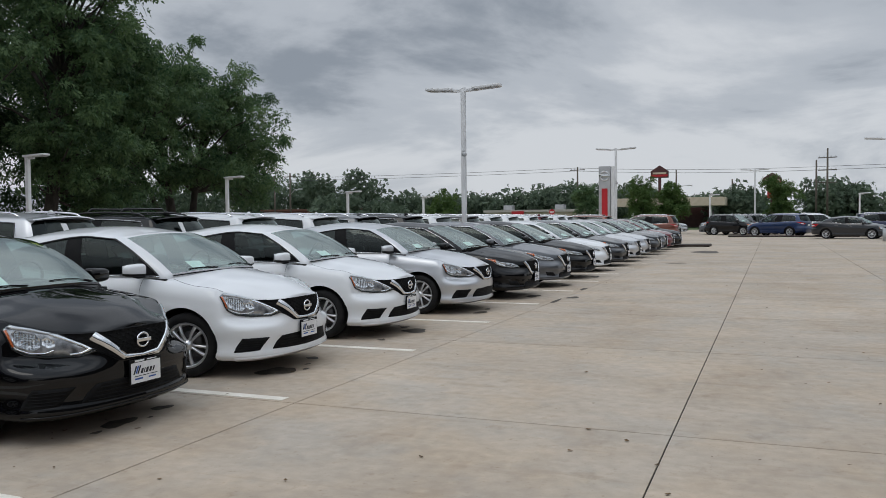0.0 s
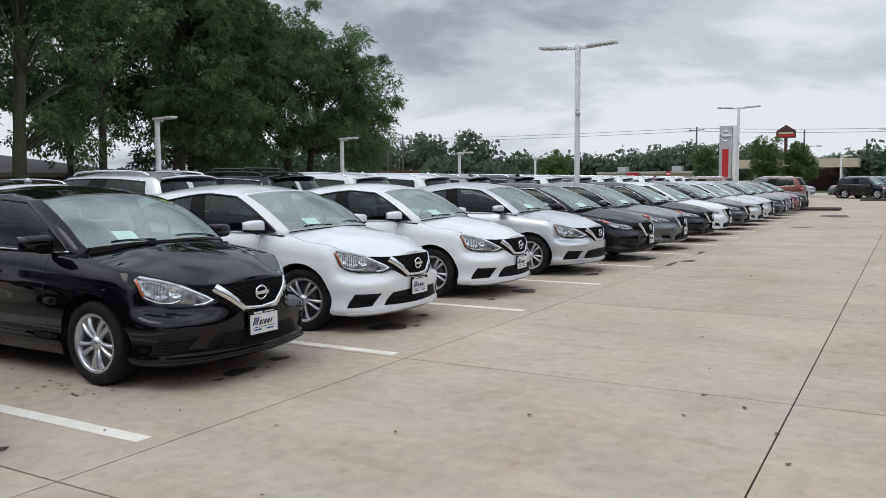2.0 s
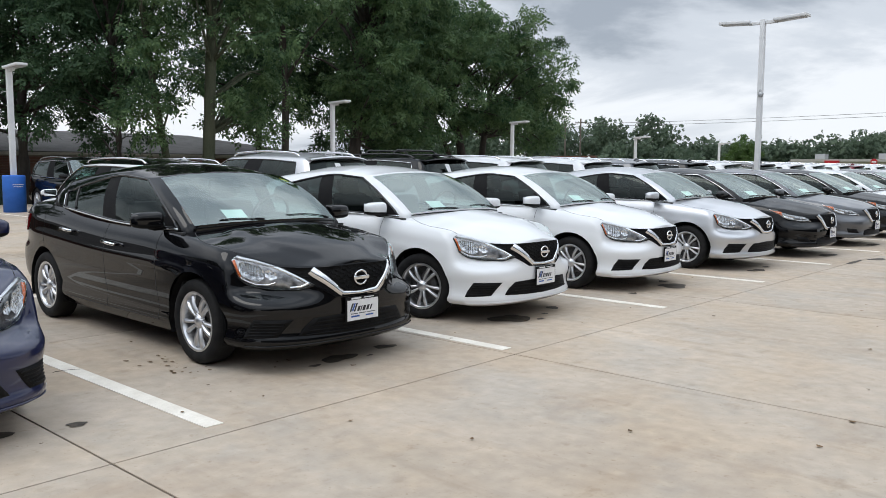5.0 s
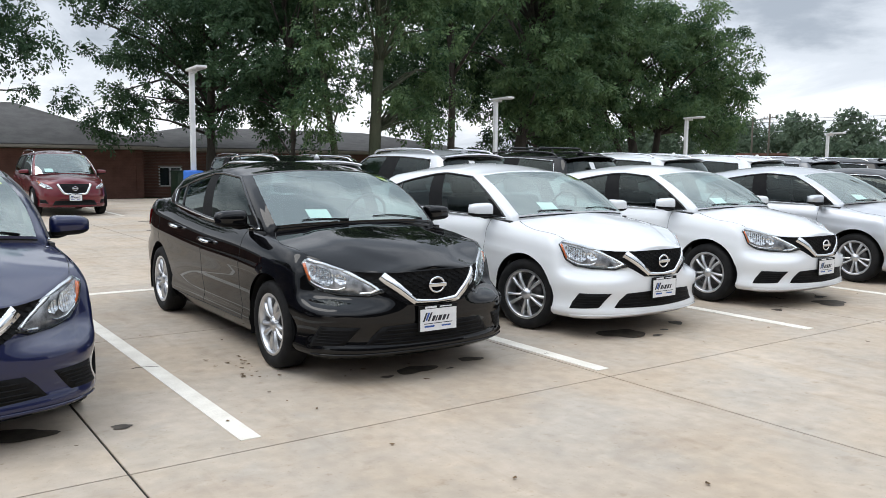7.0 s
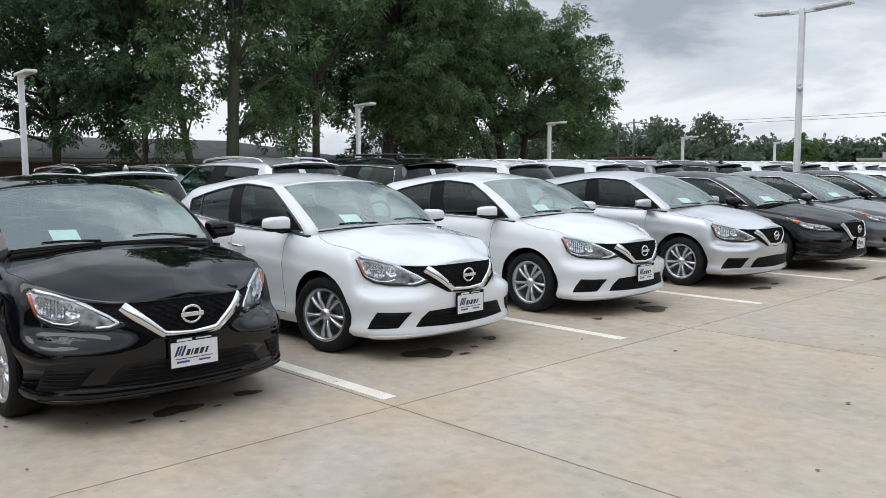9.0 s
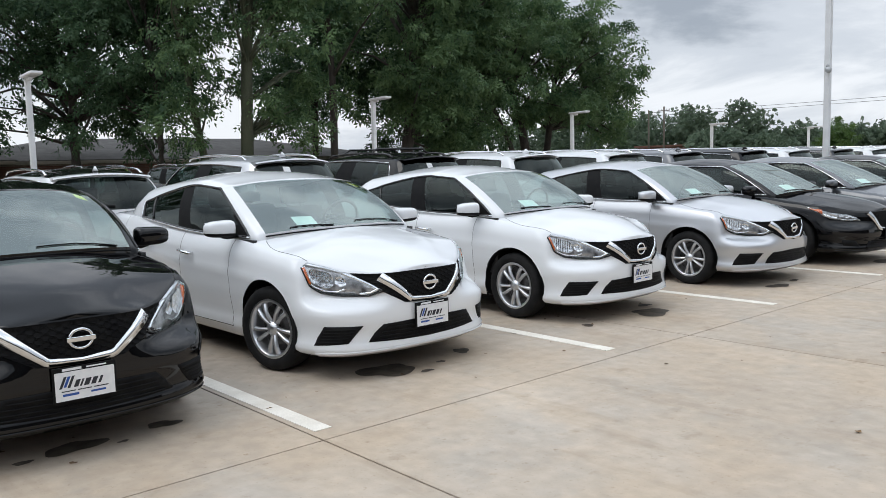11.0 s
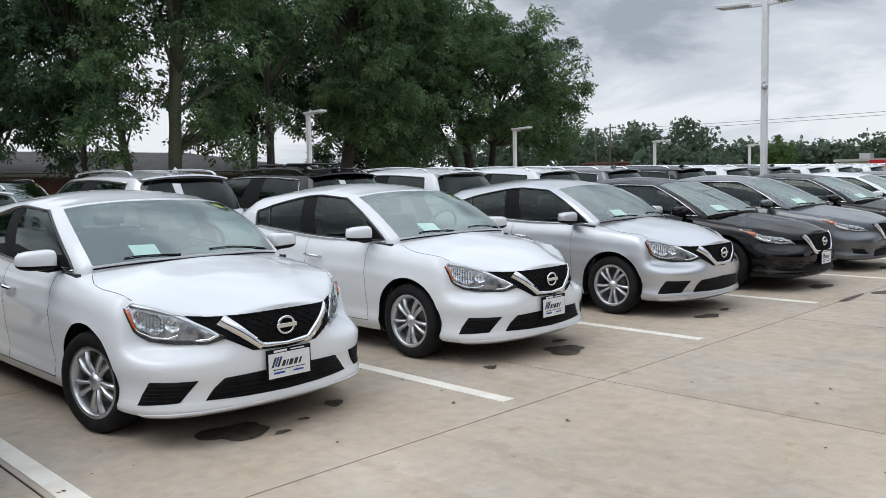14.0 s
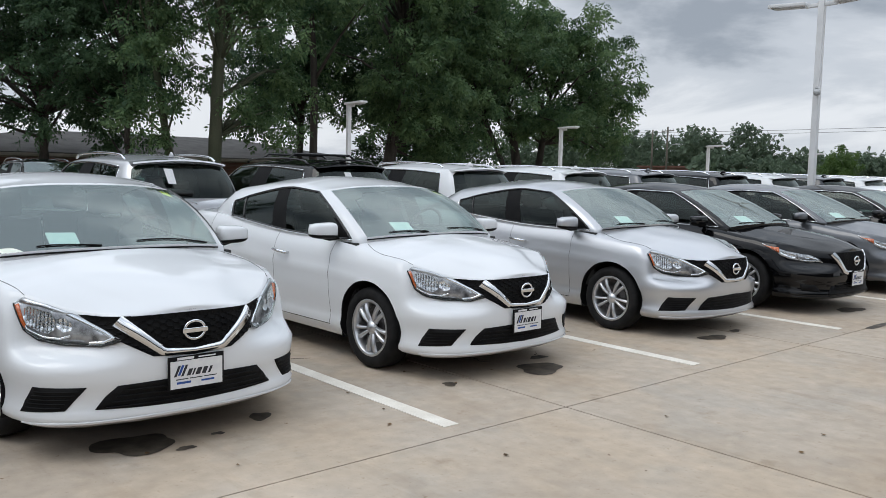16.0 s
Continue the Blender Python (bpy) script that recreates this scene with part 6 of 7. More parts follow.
def shop_sign(x, y, z0, z1, w, lit=False):
    g = empty("shop_sign", "red and dark gabled shop sign on a post", "sign", "gabled shop signs")
    part("post", boxed(-0.2, -0.2, 0, 0.2, 0.2, z0), SIGN_DARK, g, smooth=False)
    h = z1 - z0
    V = [(-w / 2, -0.3, z0), (w / 2, -0.3, z0), (w / 2, -0.3, z0 + h * 0.55), (0, -0.3, z1), (-w / 2, -0.3, z0 + h * 0.55)]
    V += [(a, 0.3, c) for a, _, c in V]
    part("board", (V, [(0, 1, 2, 3, 4), (9, 8, 7, 6, 5)] + [(i, 5 + i, 5 + (i + 1) % 5, (i + 1) % 5) for i in range(5)]), SIGN_DARK, g, "dark red gabled sign board", smooth=False)
    part("red_band", boxed(-w / 2 + 0.1, -0.33, z0 + h * 0.10, w / 2 - 0.1, -0.3, z0 + h * 0.26), SIGN_RED, g, "red band", smooth=False)
    part("pale_band", boxed(-w / 2 + 0.3, -0.36, z0 + h * 0.30, w / 2 - 0.3, -0.33, z0 + h * 0.44), BEIGE, g, "pale lettering bar", smooth=False)
    if lit:
        part("price_board", boxed(-w * 0.25, -0.3, z0 - 1.8, w * 0.25, 0.1, z0 - 0.15), SIGN_RED, g, "bright red price board", smooth=False)
    g.matrix_basis = pose(x, y, 0)


shop_sign(-11.5, 120, 7.3, 9.1, 2.5)
shop_sign(3.8, 120, 5.9, 7.6, 2.5, True)


def station():
    g = empty("fuel_canopy", "beige fuel station canopy on posts", "building")
    part("canopy", boxed(-7.5, -5, 3.1, 7.5, 5, 4.3, bevel=0.05), BEIGE, g, "beige canopy fascia", smooth=False)
    for x in (-5.5, 0, 5.5):
        part("post", boxed(x - 0.2, -3.2, 0, x + 0.2, -2.8, 3.1), WHITE_STEEL, g, smooth=False)
    part("kiosk", boxed(-3.5, 6, 0, 5, 12, 3.0), SIGN_DARK, g, smooth=False)
    g.matrix_basis = pose(-9.8, 122, 0)
    s = empty("shop_building", "low beige flat-roofed shop building", "building")
    part("wall", boxed(-9, -4, 0, 9, 6, 2.55), BEIGE, s, smooth=False)
    part("parapet", boxed(-9.3, -4.3, 2.55, 9.3, 6.3, 2.9), TRIM, s, smooth=False)
    part("shop_window", boxed(-3, -4.06, 0.6, 8.4, -4.0, 1.9), WINDOW_PANE, s, "dark shop window band", smooth=False)
    part("sign_panel", boxed(-4.6, -4.4, 1.7, -2.6, -4.3, 2.7), SIGN_RED, s, "small red sign panel", smooth=False)
    for x in (-7, 1.5):
        part("roof_unit", boxed(x, -1, 2.9, x + 1.4, 0.6, 3.7, bevel=0.03), SIGN_GREY, s, "grey roof unit", smooth=False)
    s.matrix_basis = pose(-29.5, 124, 0)
    w = empty("brick_warehouse", "low red-brown warehouse with pale door", "building")
    part("wall", boxed(-9, -4, 0, 9, 6, 3.2), BRICK, w, smooth=False)
    part("roof", boxed(-9.3, -4.3, 3.2, 9.3, 6.3, 3.45), BRICK, w, smooth=False)
    part("loading_door", boxed(-4.5, -4.06, 0.2, 0.5, -4.0, 2.3), BEIGE, w, "pale loading door", smooth=False)
    w.matrix_basis = pose(-66, 116, 0)


station()
stop = empty("stop_sign", "red octagonal stop sign on a steel post", "sign")
part("post", boxed(-0.03, -0.03, 0, 0.03, 0.03, 2.2), SIGN_GREY, stop, smooth=False)
oct_ = [(0.38 * math.cos(math.pi / 8 + a * math.pi / 4), 0, 2.35 + 0.38 * math.sin(math.pi / 8 + a * math.pi / 4)) for a in range(8)]
part("plate", (oct_ + [(x, -0.01, z) for x, _, z in oct_], [tuple(range(8)), tuple(range(15, 7, -1))] + [(i, (i + 1) % 8, 8 + (i + 1) % 8, 8 + i) for i in range(8)]), SIGN_RED, stop, "red octagon plate", smooth=False)
part("legend_bar", boxed(-0.24, -0.016, 2.27, 0.24, -0.011, 2.43), PLATE_WHITE, stop, "white lettering bar", smooth=False)
stop.matrix_basis = pose(-22.6, 100, 0, 0, 0, 20)


def utility_pole(x, y, h, arms=(0.4,), street=False):
    g = empty("utility_pole", "weathered wooden utility pole with cross arm", "utility pole", "utility poles")
    part("pole", joined(tube([(0, 0, -0.3), (0, 0, h)], [0.17, 0.11], 10)), POLE_WOOD, g)
    for a in arms:
        part("cross_arm", boxed(-1.2, -0.06, h - a - 0.12, 1.2, 0.06, h - a), POLE_WOOD, g, smooth=False)
        for q in (-1.05, -0.45, 0.45, 1.05):
            part("insulator", joined(lathe([(0.05, 0), (0.06, 0.1), (0.03, 0.2), (0, 0.21)], 8, "z")), SIGN_GREY, g).location = (q, 0, h - a)
    if street:
        part("street_light_arm", joined(tube([(0, 0, h - 3.2), (0.9, 0, h - 2.5), (1.9, 0, h - 2.4)], 0.045, 6), tube([(1.8, 0, h - 2.42), (2.5, 0, h - 2.45)], 0.11, 6)), SIGN_GREY, g, "grey street light arm")
    g.matrix_basis = pose(x, y, 0, 0, 0, -15)


utility_pole(-23.7, 120, 9.3)
utility_pole(-62, 100, 8.6, (0.5,), True)
utility_pole(-70, 108, 8.8, ())
utility_pole(10.8, 120, 10.7, (1.2, 2.9, 4.6))
utility_pole(9.6, 124, 9.4, (), True)
utility_pole(-10.0, 128, 8.8, (), True)
utility_pole(-1.8, 128, 7.2, (), True)
for z in (9.15, 8.7):
    for a, b in (((-90, 104, z - 0.6), (-23.7, 120, z)), ((-23.7, 120, z), (10.8, 120, z - 0.9)), ((10.8, 120, z - 0.9), (60, 120, z + 0.6))):
        pts = [tuple(a[k] + (b[k] - a[k]) * q - (0.35 * 4 * q * (1 - q) if k == 2 else 0) for k in range(3)) for q in np.linspace(0, 1, 15)]
        tagged(part("overhead_wire", tube(pts, 0.024, 4), WIRE), "thin dark overhead wire between utility poles", "power line", "overhead wires")
for x0, y0, x1, y1, lb in ((-5.0, 39.9, 0.9, 41.6, "dark mulch island at the row's end"), (0.8, 60.3, 9.5, 61.6, "dark mulch bed along the far cars")):
    bm = boxed(x0, y0, 0.0, x1, y1, 0.10, bevel=0.04)
    bmesh.ops.subdivide_edges(bm, edges=bm.edges[:], cuts=3, use_grid_fill=True)
    for v in bm.verts:
        if v.co.z > 0.05:
            v.co.z += 0.03 * noise.noise(v.co * 2.0)
    tagged(part("mulch_bed", bm, MULCH), lb, "planting bed", kind="structure")

# ---- trees ----
def leaf_cloud(rng, centres, radii, per, size, frond=0.45, wide=0.50, flat=0.62, lift=0.5):
    """Compound leaves about the centres: drooping stalks with leaflets on both sides, most of them facing up and out."""
    k = 7
    n = max(1, per // k)
    idx = np.repeat(np.arange(len(centres)), n)
    m = len(idx)
    unit = lambda v: v / (np.linalg.norm(v, axis=-1, keepdims=True) + 1e-9)
    up = np.array([0, 0, 1.0])
    d = unit(rng.normal(size=(m, 3)))
    p = centres[idx] + d * (rng.random(m) ** 0.4 * radii[idx])[:, None] * np.array([1, 1, flat])
    nrm = unit(up * lift + d * 0.6 + rng.normal(size=(m, 3)) * 0.42)
    a = d * np.array([1, 1, 0.3]) + rng.normal(size=(m, 3)) * 0.45 - up * 0.12
    a = unit(a - nrm * np.sum(a * nrm, -1, keepdims=True))
    b = np.cross(nrm, a)
    fl = frond * (0.65 + 0.7 * rng.random(m))[:, None]
    out = []
    for i in range(k):
        q, side = i / (k - 1), (0.0 if i == k - 1 else (1.0 if i % 2 else -1.0))
        c = p + a * fl * (q - 0.35) - up * fl * 0.16 * q * q
        la = unit(a * (0.55 if side else 1.0) + b * side * 0.85 - up * 0.12 + rng.normal(size=(m, 3)) * 0.18)
        ln_ = unit(nrm + rng.normal(size=(m, 3)) * 0.22)
        lb = unit(np.cross(ln_, la))
        ln = size * (0.7 + 0.6 * rng.random(m))[:, None] * (0.75 + 0.5 * math.sin(math.pi * (0.15 + 0.7 * q)))
        w = ln * wide * 0.5
        mid = c + la * ln * 0.5
        out.append(np.stack([c, mid + lb * w - ln_ * w * 0.3, c + la * ln - up * ln * 0.12, mid - lb * w - ln_ * w * 0.3], 1))
    return np.concatenate(out).reshape(-1, 3)


def quads_object(name, V, mat, parent):
    me = bpy.data.meshes.new(name)
    m = len(V) // 4
    me.vertices.add(len(V))
    me.vertices.foreach_set("co", V.astype(np.float32).ravel())
    me.loops.add(m * 6)
    i = np.arange(m) * 4
    me.loops.foreach_set("vertex_index", np.stack([i, i + 1, i + 2, i, i + 2, i + 3], 1).astype(np.int32).ravel())
    me.polygons.add(m * 2)
    me.polygons.foreach_set("loop_start", (np.arange(m * 2) * 3).astype(np.int32))
    me.update(calc_edges=True)
    me.materials.append(mat)
    o = new(name, me)
    o.parent = parent
    return o


def tree(seed, x, y, stems, crown, height, leaf, bark, label, clumps=150, per=230, size=0.34, low=2.2, radius=1.25, gaps=0.35, extra=()):
    """stems: (dx, dy, lean_x, lean_y, girth); crown: (cx, cy, cz, rx, ry, rz) about the tree's foot."""
    rng = np.random.default_rng(seed)
    t = empty("tree", label, "tree", "trees beyond the lot")
    z0 = ground_z(x) - 0.1
    t.matrix_basis = pose(x, y, z0)
    cx, cy, cz, rx, ry, rz = crown
    cs = []
    while len(cs) < clumps * 1.25:
        q = rng.uniform(-1, 1, 3)
        if not 0.08 < q @ q < 1:
            continue
        p = np.array([cx + q[0] * rx, cy + q[1] * ry, cz + q[2] * rz])
        wob = noise.noise(Vector(p * 0.33) + Vector((seed * 7.1, 0, 0)))
        if p[2] < low or wob < -gaps or (q @ q > 0.55 and wob < 0.02):
            continue
        # a bough's end: clumps spread in a flat, drooping lobe
        for _ in range(3):
            o = rng.normal(size=3) * np.array([0.75, 0.75, 0.6]) * radius
            o[2] -= 0.10 * (o[0] ** 2 + o[1] ** 2) / radius
            cs.append(p + o + np.array([0, 0, max(0.0, low - p[2] - o[2])]))
    for ex, ey, ez, sx, sy, sz in extra:
        for _ in range(int(5 + 3.2 * sx * sy * sz)):
            q = rng.normal(size=3) * 0.55
            cs.append(np.array([ex + q[0] * sx, ey + q[1] * sy, max(ez + q[2] * sz, 0.8)]))
    cs = np.array(cs)
    rad = radius * (0.5 + 0.62 * rng.random(len(cs)))
    limbs = []
    feet = []
    for dx, dy, lx, ly, g in stems:
        h = height * 0.8
        pts, rs = [], []
        for q in np.linspace(0, 1, 12):
            pts.append((dx + lx * q + 0.12 * math.sin(q * 7 + dx * 3), dy + ly * q + 0.12 * math.cos(q * 6 + seed), h * q))
            rs.append(g * ((1 - q) ** 0.8 * 0.85 + 0.15) + (g * 0.5 * max(0, 0.08 - q) / 0.08))
        part("trunk", joined(tube(pts, rs, 12)), bark, t, "rough dark bark trunk")
        feet.append((np.array(pts), rs))
    for i, c in enumerate(cs):
        if i % 5:
            continue
        pts, rs = feet[int(np.argmin([np.min(np.linalg.norm(f[0] - c, axis=1)) for f in feet]))]
        hz = min(max(c[2] * (0.6 + 0.2 * rng.random()) - np.hypot(c[0], c[1]) * 0.15, low * (0.7 + 0.4 * rng.random())), pts[-1][2] * 0.97)
        k = int(np.clip(np.searchsorted(pts[:, 2], hz), 1, len(pts) - 1))
        a = pts[k]
        mid = a + (c - a) * 0.5 + np.array([0, 0, 0.10 * np.linalg.norm(c - a)]) + rng.normal(size=3) * 0.2
        r0 = min(rs[k] * 0.55, 0.03 + 0.014 * np.linalg.norm(c - a))
        part("limb", tube([a, a + (mid - a) * 0.55, mid, mid + (c - mid) * 0.6, c], [r0, r0 * 0.8, r0 * 0.55, r0 * 0.35, 0.012], 5), bark, t)
    quads_object("crown", leaf_cloud(rng, cs, rad, int(per * 1.25), size * 0.60, size * 1.35, flat=0.74), leaf, t)
    return t


tree(1, -37.5, 13.1, ((0, 0, 0.3, 0.4, 0.30),), (0, 0.2, 9.6, 5.5, 6.3, 5.8), 15, LEAF_DARK, BARK, "broad dark green oak in front of the brick building", 270, 130, 0.30, 4.3, 0.95, 0.2, ((1.0, -5.0, 4.3, 1.5, 2.4, 1.3),))
tree(2, -26.5, 16.4, ((0, 0, 0.2, 0.5, 0.30), (-0.8, -0.9, -1.6, -2.2, 0.17)), (-0.5, 0.7, 11.0, 3.6, 4.3, 8.6), 20, LEAF, BARK_PALE, "tall green walnut tree with mossy pale trunk", 350, 120, 0.28, 2.6, 0.8, 0.22, ((0.2, 2.4, 3.2, 0.9, 1.2, 1.0), (-0.5, -2.6, 3.6, 1.0, 1.5, 1.6)))
tree(3, -30.5, 14.6, ((0, 0, 0.2, -0.6, 0.17),), (0, -0.4, 7.6, 2.6, 2.8, 5.6), 13, LEAF_DARK, BARK, "slim dark green tree behind the lamp row", 160, 120, 0.28, 2.2, 0.85, 0.25)
tree(4, -30.0, 27.2, ((0, 0, 0.5, 1.8, 0.36), (-0.6, -3.6, 0.3, -1.0, 0.22)), (0, 0.8, 11.2, 4.6, 6.0, 8.9), 21, LEAF, BARK, "large green walnut tree with drooping foliage", 360, 130, 0.32, 2.4, 0.9, 0.11, ((0.5, 4.0, 3.6, 1.6, 2.6, 2.0),))
tree(5, -33.0, 40.3, ((0, 0, 0.6, -2.5, 0.36), (0.2, 0.7, 0.6, 2.5, 0.28), (0.2, -0.6, 0.2, -5.5, 0.2)), (0.5, 0.6, 8.2, 5.5, 8.0, 5.8), 13.5, LEAF, BARK, "spreading green walnut tree with forked trunk", 400, 120, 0.34, 4.6, 0.9, 0.24, ((1, 8.6, 7.0, 1.5, 1.6, 1.3), (1, 7.2, 4.2, 1.6, 1.6, 1.5), (1, -7, 3.0, 2.0, 2.6, 2.0)))
tree(6, -36.0, -3.0, ((0, 0, 0.2, 0.4, 0.36),), (1.0, 1.2, 9.2, 5.5, 7.0, 5.2), 17, LEAF_DARK, BARK, "dark green oak overhanging the brick building", 260, 120, 0.30, 4.0, 0.95, 0.14)
tree(7, -37.0, 35.0, ((0, 0, 0, 0.4, 0.3),), (0, 0, 8.0, 4.0, 5.0, 7.6), 16, LEAF_DARK, BARK, "dark green tree behind the walnut trees", 230, 120, 0.36, 0.8, 1.0, 0.16)
tree(8, -39.5, 28.0, ((0, 0, 0, 0.4, 0.26),), (0, 0, 10.5, 3.4, 5.0, 5.8), 16, LEAF_DARK, BARK, "dark green tree between the walnut trees", 190, 110, 0.34, 4.4, 0.95, 0.12)
for i, (x, y, h, r) in enumerate(((-7.6, 75, 6.0, 0.9), (-5.2, 76, 4.7, 1.1), (4.6, 75, 5.7, 0.9), (-14.5, 84, 5.8, 1.4), (-27, 74, 4.6, 1.9))):
    tree(20 + i, x, y, ((0, 0, 0, 0, 0.09),), (0, 0, h * 0.58, r, r, h * 0.42), h, LEAF_FRESH if i != 3 else LEAF, BARK, "young green tree planted beyond the lot", 70, 60, 0.34, 0.9, 0.55, 0.6)


tree_row = [(-18, -46), (-4, -44), (9, -46)]
for i, (x, y) in enumerate(tree_row):
    tree(50 + i, x, y, ((0, 0, 0, 0.3, 0.3),), (0, 0, 6.5, 5.5, 5.0, 5.5), 12, LEAF_DARK, BARK, "dark green tree closing the lot behind", 60, 50, 0.9, 1.2, 1.3, 0.3)


def far_wood(seed, x0, y0, x1, y1, h0, h1, count):
    rng = np.random.default_rng(seed)
    cs, rad = [], []
    count = int(count * 1.4)
    for i in range(count):
        q = (i + rng.random()) / count
        x, y = x0 + (x1 - x0) * q, y0 + (y1 - y0) * q + rng.uniform(-4, 9)
        h = h0 + (h1 - h0) * q
        h *= 0.80 + 0.24 * rng.random()
        w = 2.2 + 1.6 * rng.random()
        for k in range(44):
            d = rng.normal(size=3)
            d /= np.linalg.norm(d)
            r_ = rng.random() ** 0.4
            cs.append((x + d[0] * w * r_, y + d[1] * w * r_, h * 0.46 + d[2] * h * 0.46 * r_))
            rad.append(0.9 + 0.7 * rng.random())
    V = leaf_cloud(rng, np.array(cs), np.array(rad), 49, 0.31, 0.5, 0.95, 0.85, 0.2)
    # the belt's leaf colour has aerial haze mixed in
    o = quads_object("far_trees", V, LEAF_HAZED, None)
    return tagged(o, "distant belt of green deciduous trees", "trees", kind="stuff")


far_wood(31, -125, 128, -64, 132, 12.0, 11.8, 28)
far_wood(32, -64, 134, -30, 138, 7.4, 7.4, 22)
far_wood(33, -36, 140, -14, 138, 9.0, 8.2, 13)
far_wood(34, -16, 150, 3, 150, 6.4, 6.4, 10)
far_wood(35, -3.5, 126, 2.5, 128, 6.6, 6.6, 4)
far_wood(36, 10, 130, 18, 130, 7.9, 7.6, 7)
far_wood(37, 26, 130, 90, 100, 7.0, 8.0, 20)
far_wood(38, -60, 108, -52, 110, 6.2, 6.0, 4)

# ---- small things on the concrete ----
def blot(x, y, rx, ry, seed, name="oil_stain", z=0.004, mat=None):
    rng = np.random.default_rng(seed)
    ph = rng.random(4) * 6
    n = 26
    V = [(0, 0, 0)]
    for k in range(n):
        a = 2 * math.pi * k / n
        f = 1 + 0.16 * math.sin(2 * a + ph[0]) + 0.12 * math.sin(3 * a + ph[1]) + 0.08 * math.sin(5 * a + ph[2])
        V.append((rx * f * math.cos(a), ry * f * math.sin(a), 0))
    o = part(name, (V, [(0, 1 + k, 1 + (k + 1) % n) for k in range(n)]), mat or STAIN, None)
    o.matrix_basis = pose(x, y, z)
    return tagged(o, "dark damp drip stain on concrete", "stain", "damp stains under cars", "structure")


rng = np.random.default_rng(5)
for i, (x, y, rx, ry) in enumerate(((-0.76, 1.52, 0.10, 0.15), (-0.80, 2.04, 0.07, 0.09), (-0.70, 1.24, 0.035, 0.045), (-0.66, 1.75, 0.02, 0.03), (-0.82, 3.74, 0.16, 0.23), (-0.88, 4.54, 0.08, 0.07), (-0.73, 4.19, 0.03, 0.035), (-0.60, 3.94, 0.035, 0.05),
                                   (-0.70, 6.92, 0.15, 0.23), (-0.76, 6.01, 0.05, 0.06), (-0.98, 7.2, 0.06, 0.08), (-0.56, 9.24, 0.10, 0.16), (-0.62, 9.75, 0.05, 0.08), (-0.75, -1.05, 0.12, 0.17), (-0.6, -0.55, 0.04, 0.06),
                                   (-0.5, 12.2, 0.14, 0.22), (-0.5, 14.9, 0.12, 0.2), (0.15, 11.4, 0.05, 0.35), (0.1, 14.0, 0.05, 0.3), (-0.4, 17.7, 0.12, 0.22), (-0.5, 20.3, 0.12, 0.2), (1.2, 33.5, 0.5, 1.3), (-13.5, 3.4, 0.12, 0.22), (-16.2, 4.2, 0.15, 0.4), (0.3, 12.1, 0.12, 0.18), (0.9, 24.5, 0.3, 0.2))):
    blot(x, y, rx, ry, 40 + i)


def litter(x, y, s, seed, curl):
    rng = np.random.default_rng(seed)
    V, F = [], []
    for k in range(6):
        q = k / 5
        w = s * 0.35 * math.sin(math.pi * (0.08 + 0.9 * q)) * (1 + 0.2 * rng.normal())
        z = 0.004 + curl * s * (q - 0.5) ** 2 * 2
        V += [(s * (q - 0.5), -w, z + curl * s * 0.25), (s * (q - 0.5), 0, z), (s * (q - 0.5), w, z + curl * s * 0.3)]
    for k in range(5):
        F += [(3 * k, 3 * k + 1, 3 * k + 4, 3 * k + 3), (3 * k + 1, 3 * k + 2, 3 * k + 5, 3 * k + 4)]
    o = part("fallen_leaf", (V, F), DRY_LEAF, None)
    o.matrix_basis = pose(x, y, 0.002, 0, 0, rng.uniform(0, 360))
    return tagged(o, "small curled dry brown leaf on concrete", "leaf", "fallen leaves")


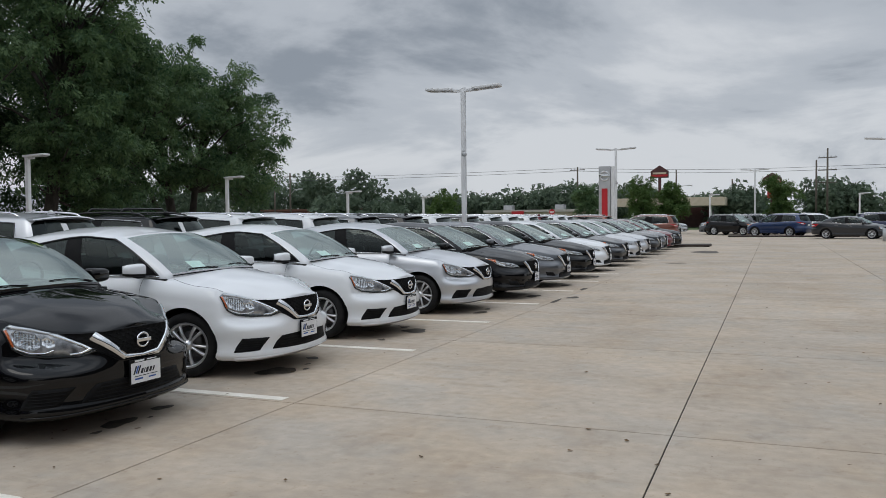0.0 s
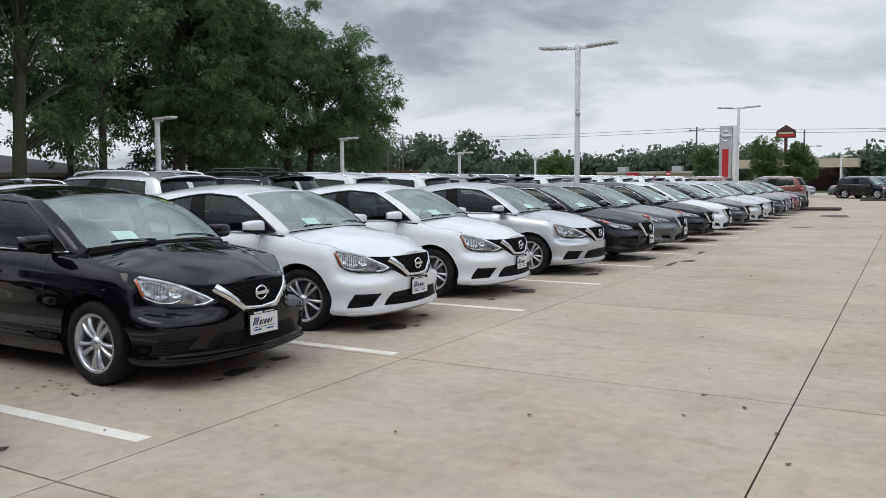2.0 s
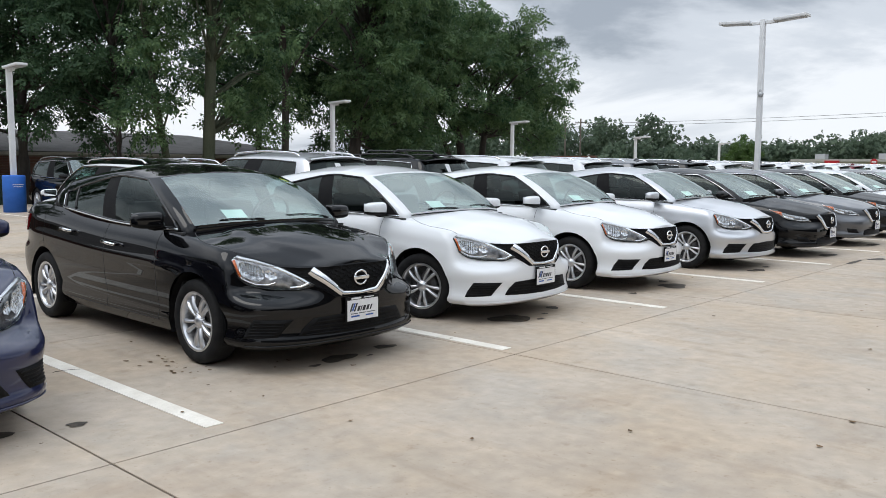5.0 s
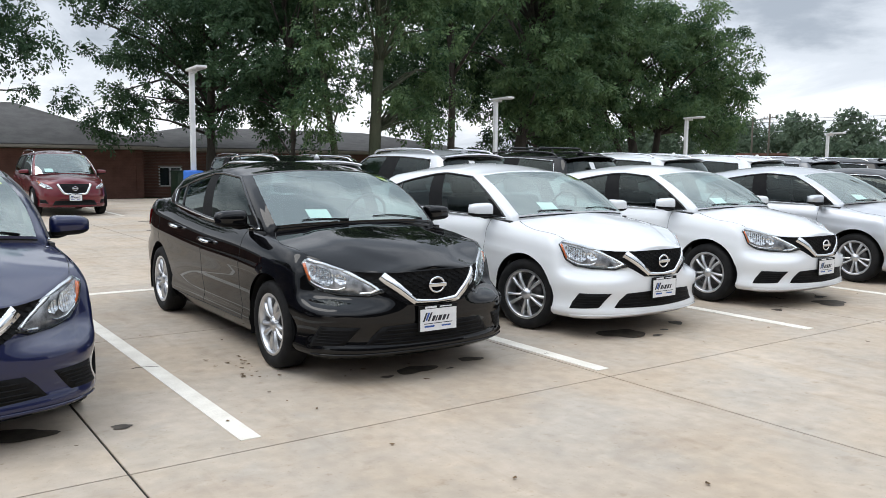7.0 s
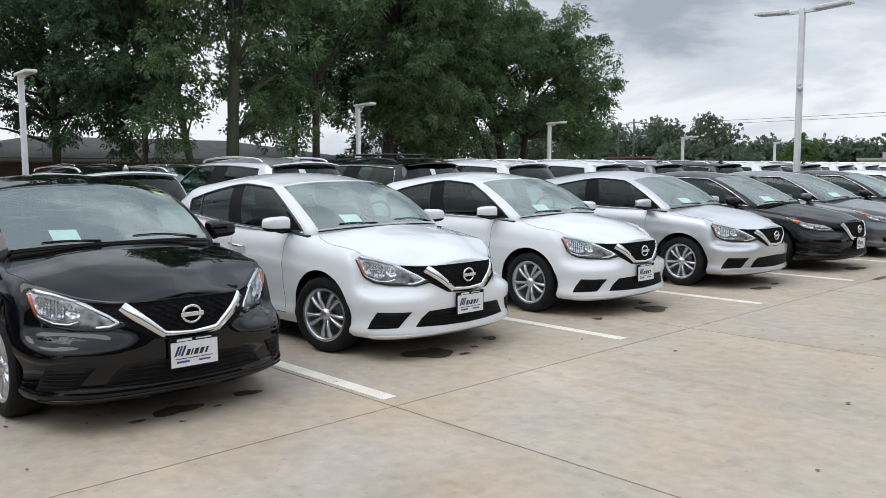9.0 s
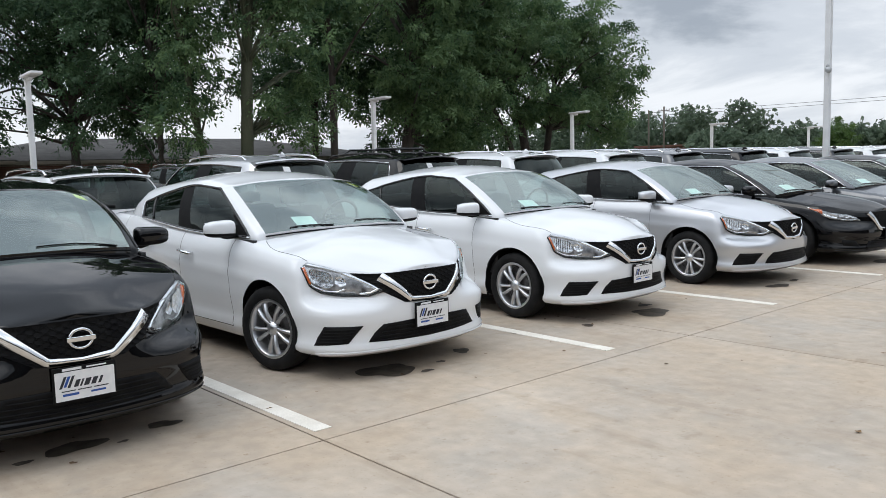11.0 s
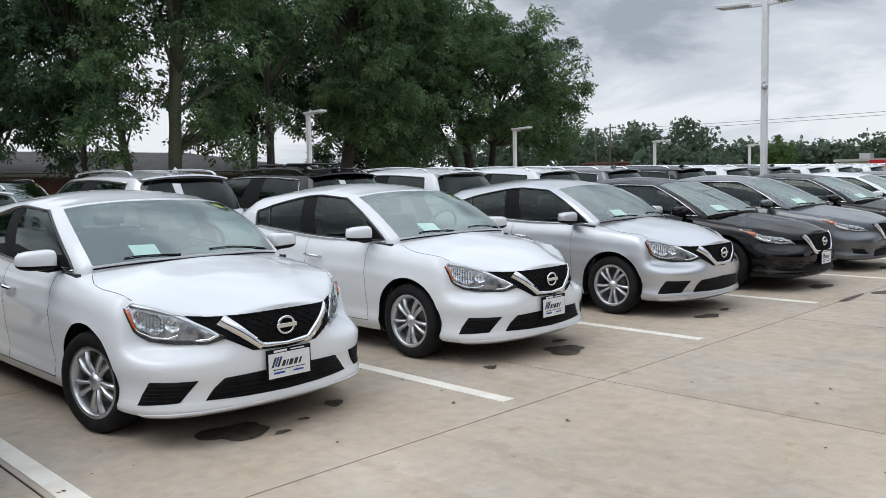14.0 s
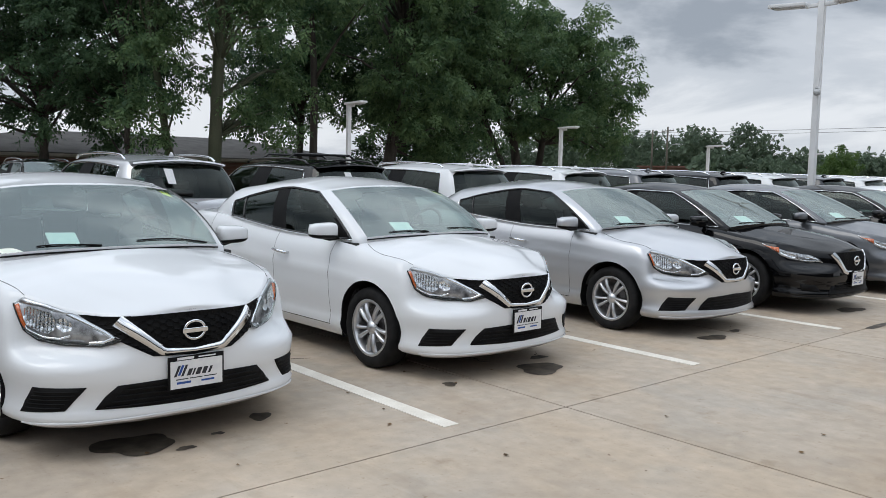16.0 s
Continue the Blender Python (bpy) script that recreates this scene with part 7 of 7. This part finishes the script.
for i in range(165):
    x = rng.uniform(-1.0, 5.5) if i % 3 else rng.uniform(-4.5, 0)
    y = rng.uniform(-2.5, 16)
    litter(x, y, rng.uniform(0.012, 0.045), 200 + i, rng.uniform(0.05, 0.3))
for i in range(26):
    litter(rng.normal(-1.48, 0.2), rng.normal(0.56, 0.10), rng.uniform(0.015, 0.042), 400 + i, 0.12)
for i in range(7):
    x, y = rng.uniform(-3, -0.5), rng.uniform(-0.6, 9)
    a = rng.uniform(0, 6.28)
    pts = [(0.05 * (q - 2) * math.cos(a) + 0.02 * math.sin(q * 2 + i), 0.05 * (q - 2) * math.sin(a) + 0.03 * math.cos(q * 1.7 + i), 0.004) for q in range(5)]
    o = part("twig", tube(pts, [0.0016, 0.002, 0.002, 0.0016, 0.001], 5), TWIG)
    o.matrix_basis = pose(x, y, 0)
    tagged(o, "thin dry twig lying on concrete", "twig", "twigs")

# ---- concrete slabs ----
def slab_mesh():
    bm = boxed(0.005, 0.0065, -0.011, PX - 0.005, PY - 0.0065, 0.0, bevel=0.004)
    return mesh_of(bm, "slab", False)


slab = slab_mesh()
slab.materials.append(CONCRETE)
RX, RY = range(-3, 3), range(-2, 14)
for i in RX:
    for j in RY:
        o = new("slab", slab)
        o.parent = pavement
        o.location = (JX + i * PX, joint_y(j), 0)
        o.scale = (1, (joint_y(j + 1) - joint_y(j)) / PY, 1)
V, F = [], []
for i in range(-12, 12):
    for j in range(-8, 28):
        if i in RX and j in RY:
            continue
        x0, y0 = JX + i * PX + 0.006, joint_y(j) + 0.006
        x1, y1 = x0 + PX - 0.012, joint_y(j + 1) - 0.006
        o = len(V)
        V += [(a, b, ground_z(a) + c) for c in (0.0, -0.011) for a, b in ((x0, y0), (x1, y0), (x1, y1), (x0, y1))]
        F += [(o, o + 1, o + 2, o + 3)] + [(o + k, o + 4 + k, o + 4 + (k + 1) % 4, o + (k + 1) % 4) for k in range(4)]
far = tagged(part("slab_field", (V, F), CONCRETE, pavement, smooth=False), kind="stuff")
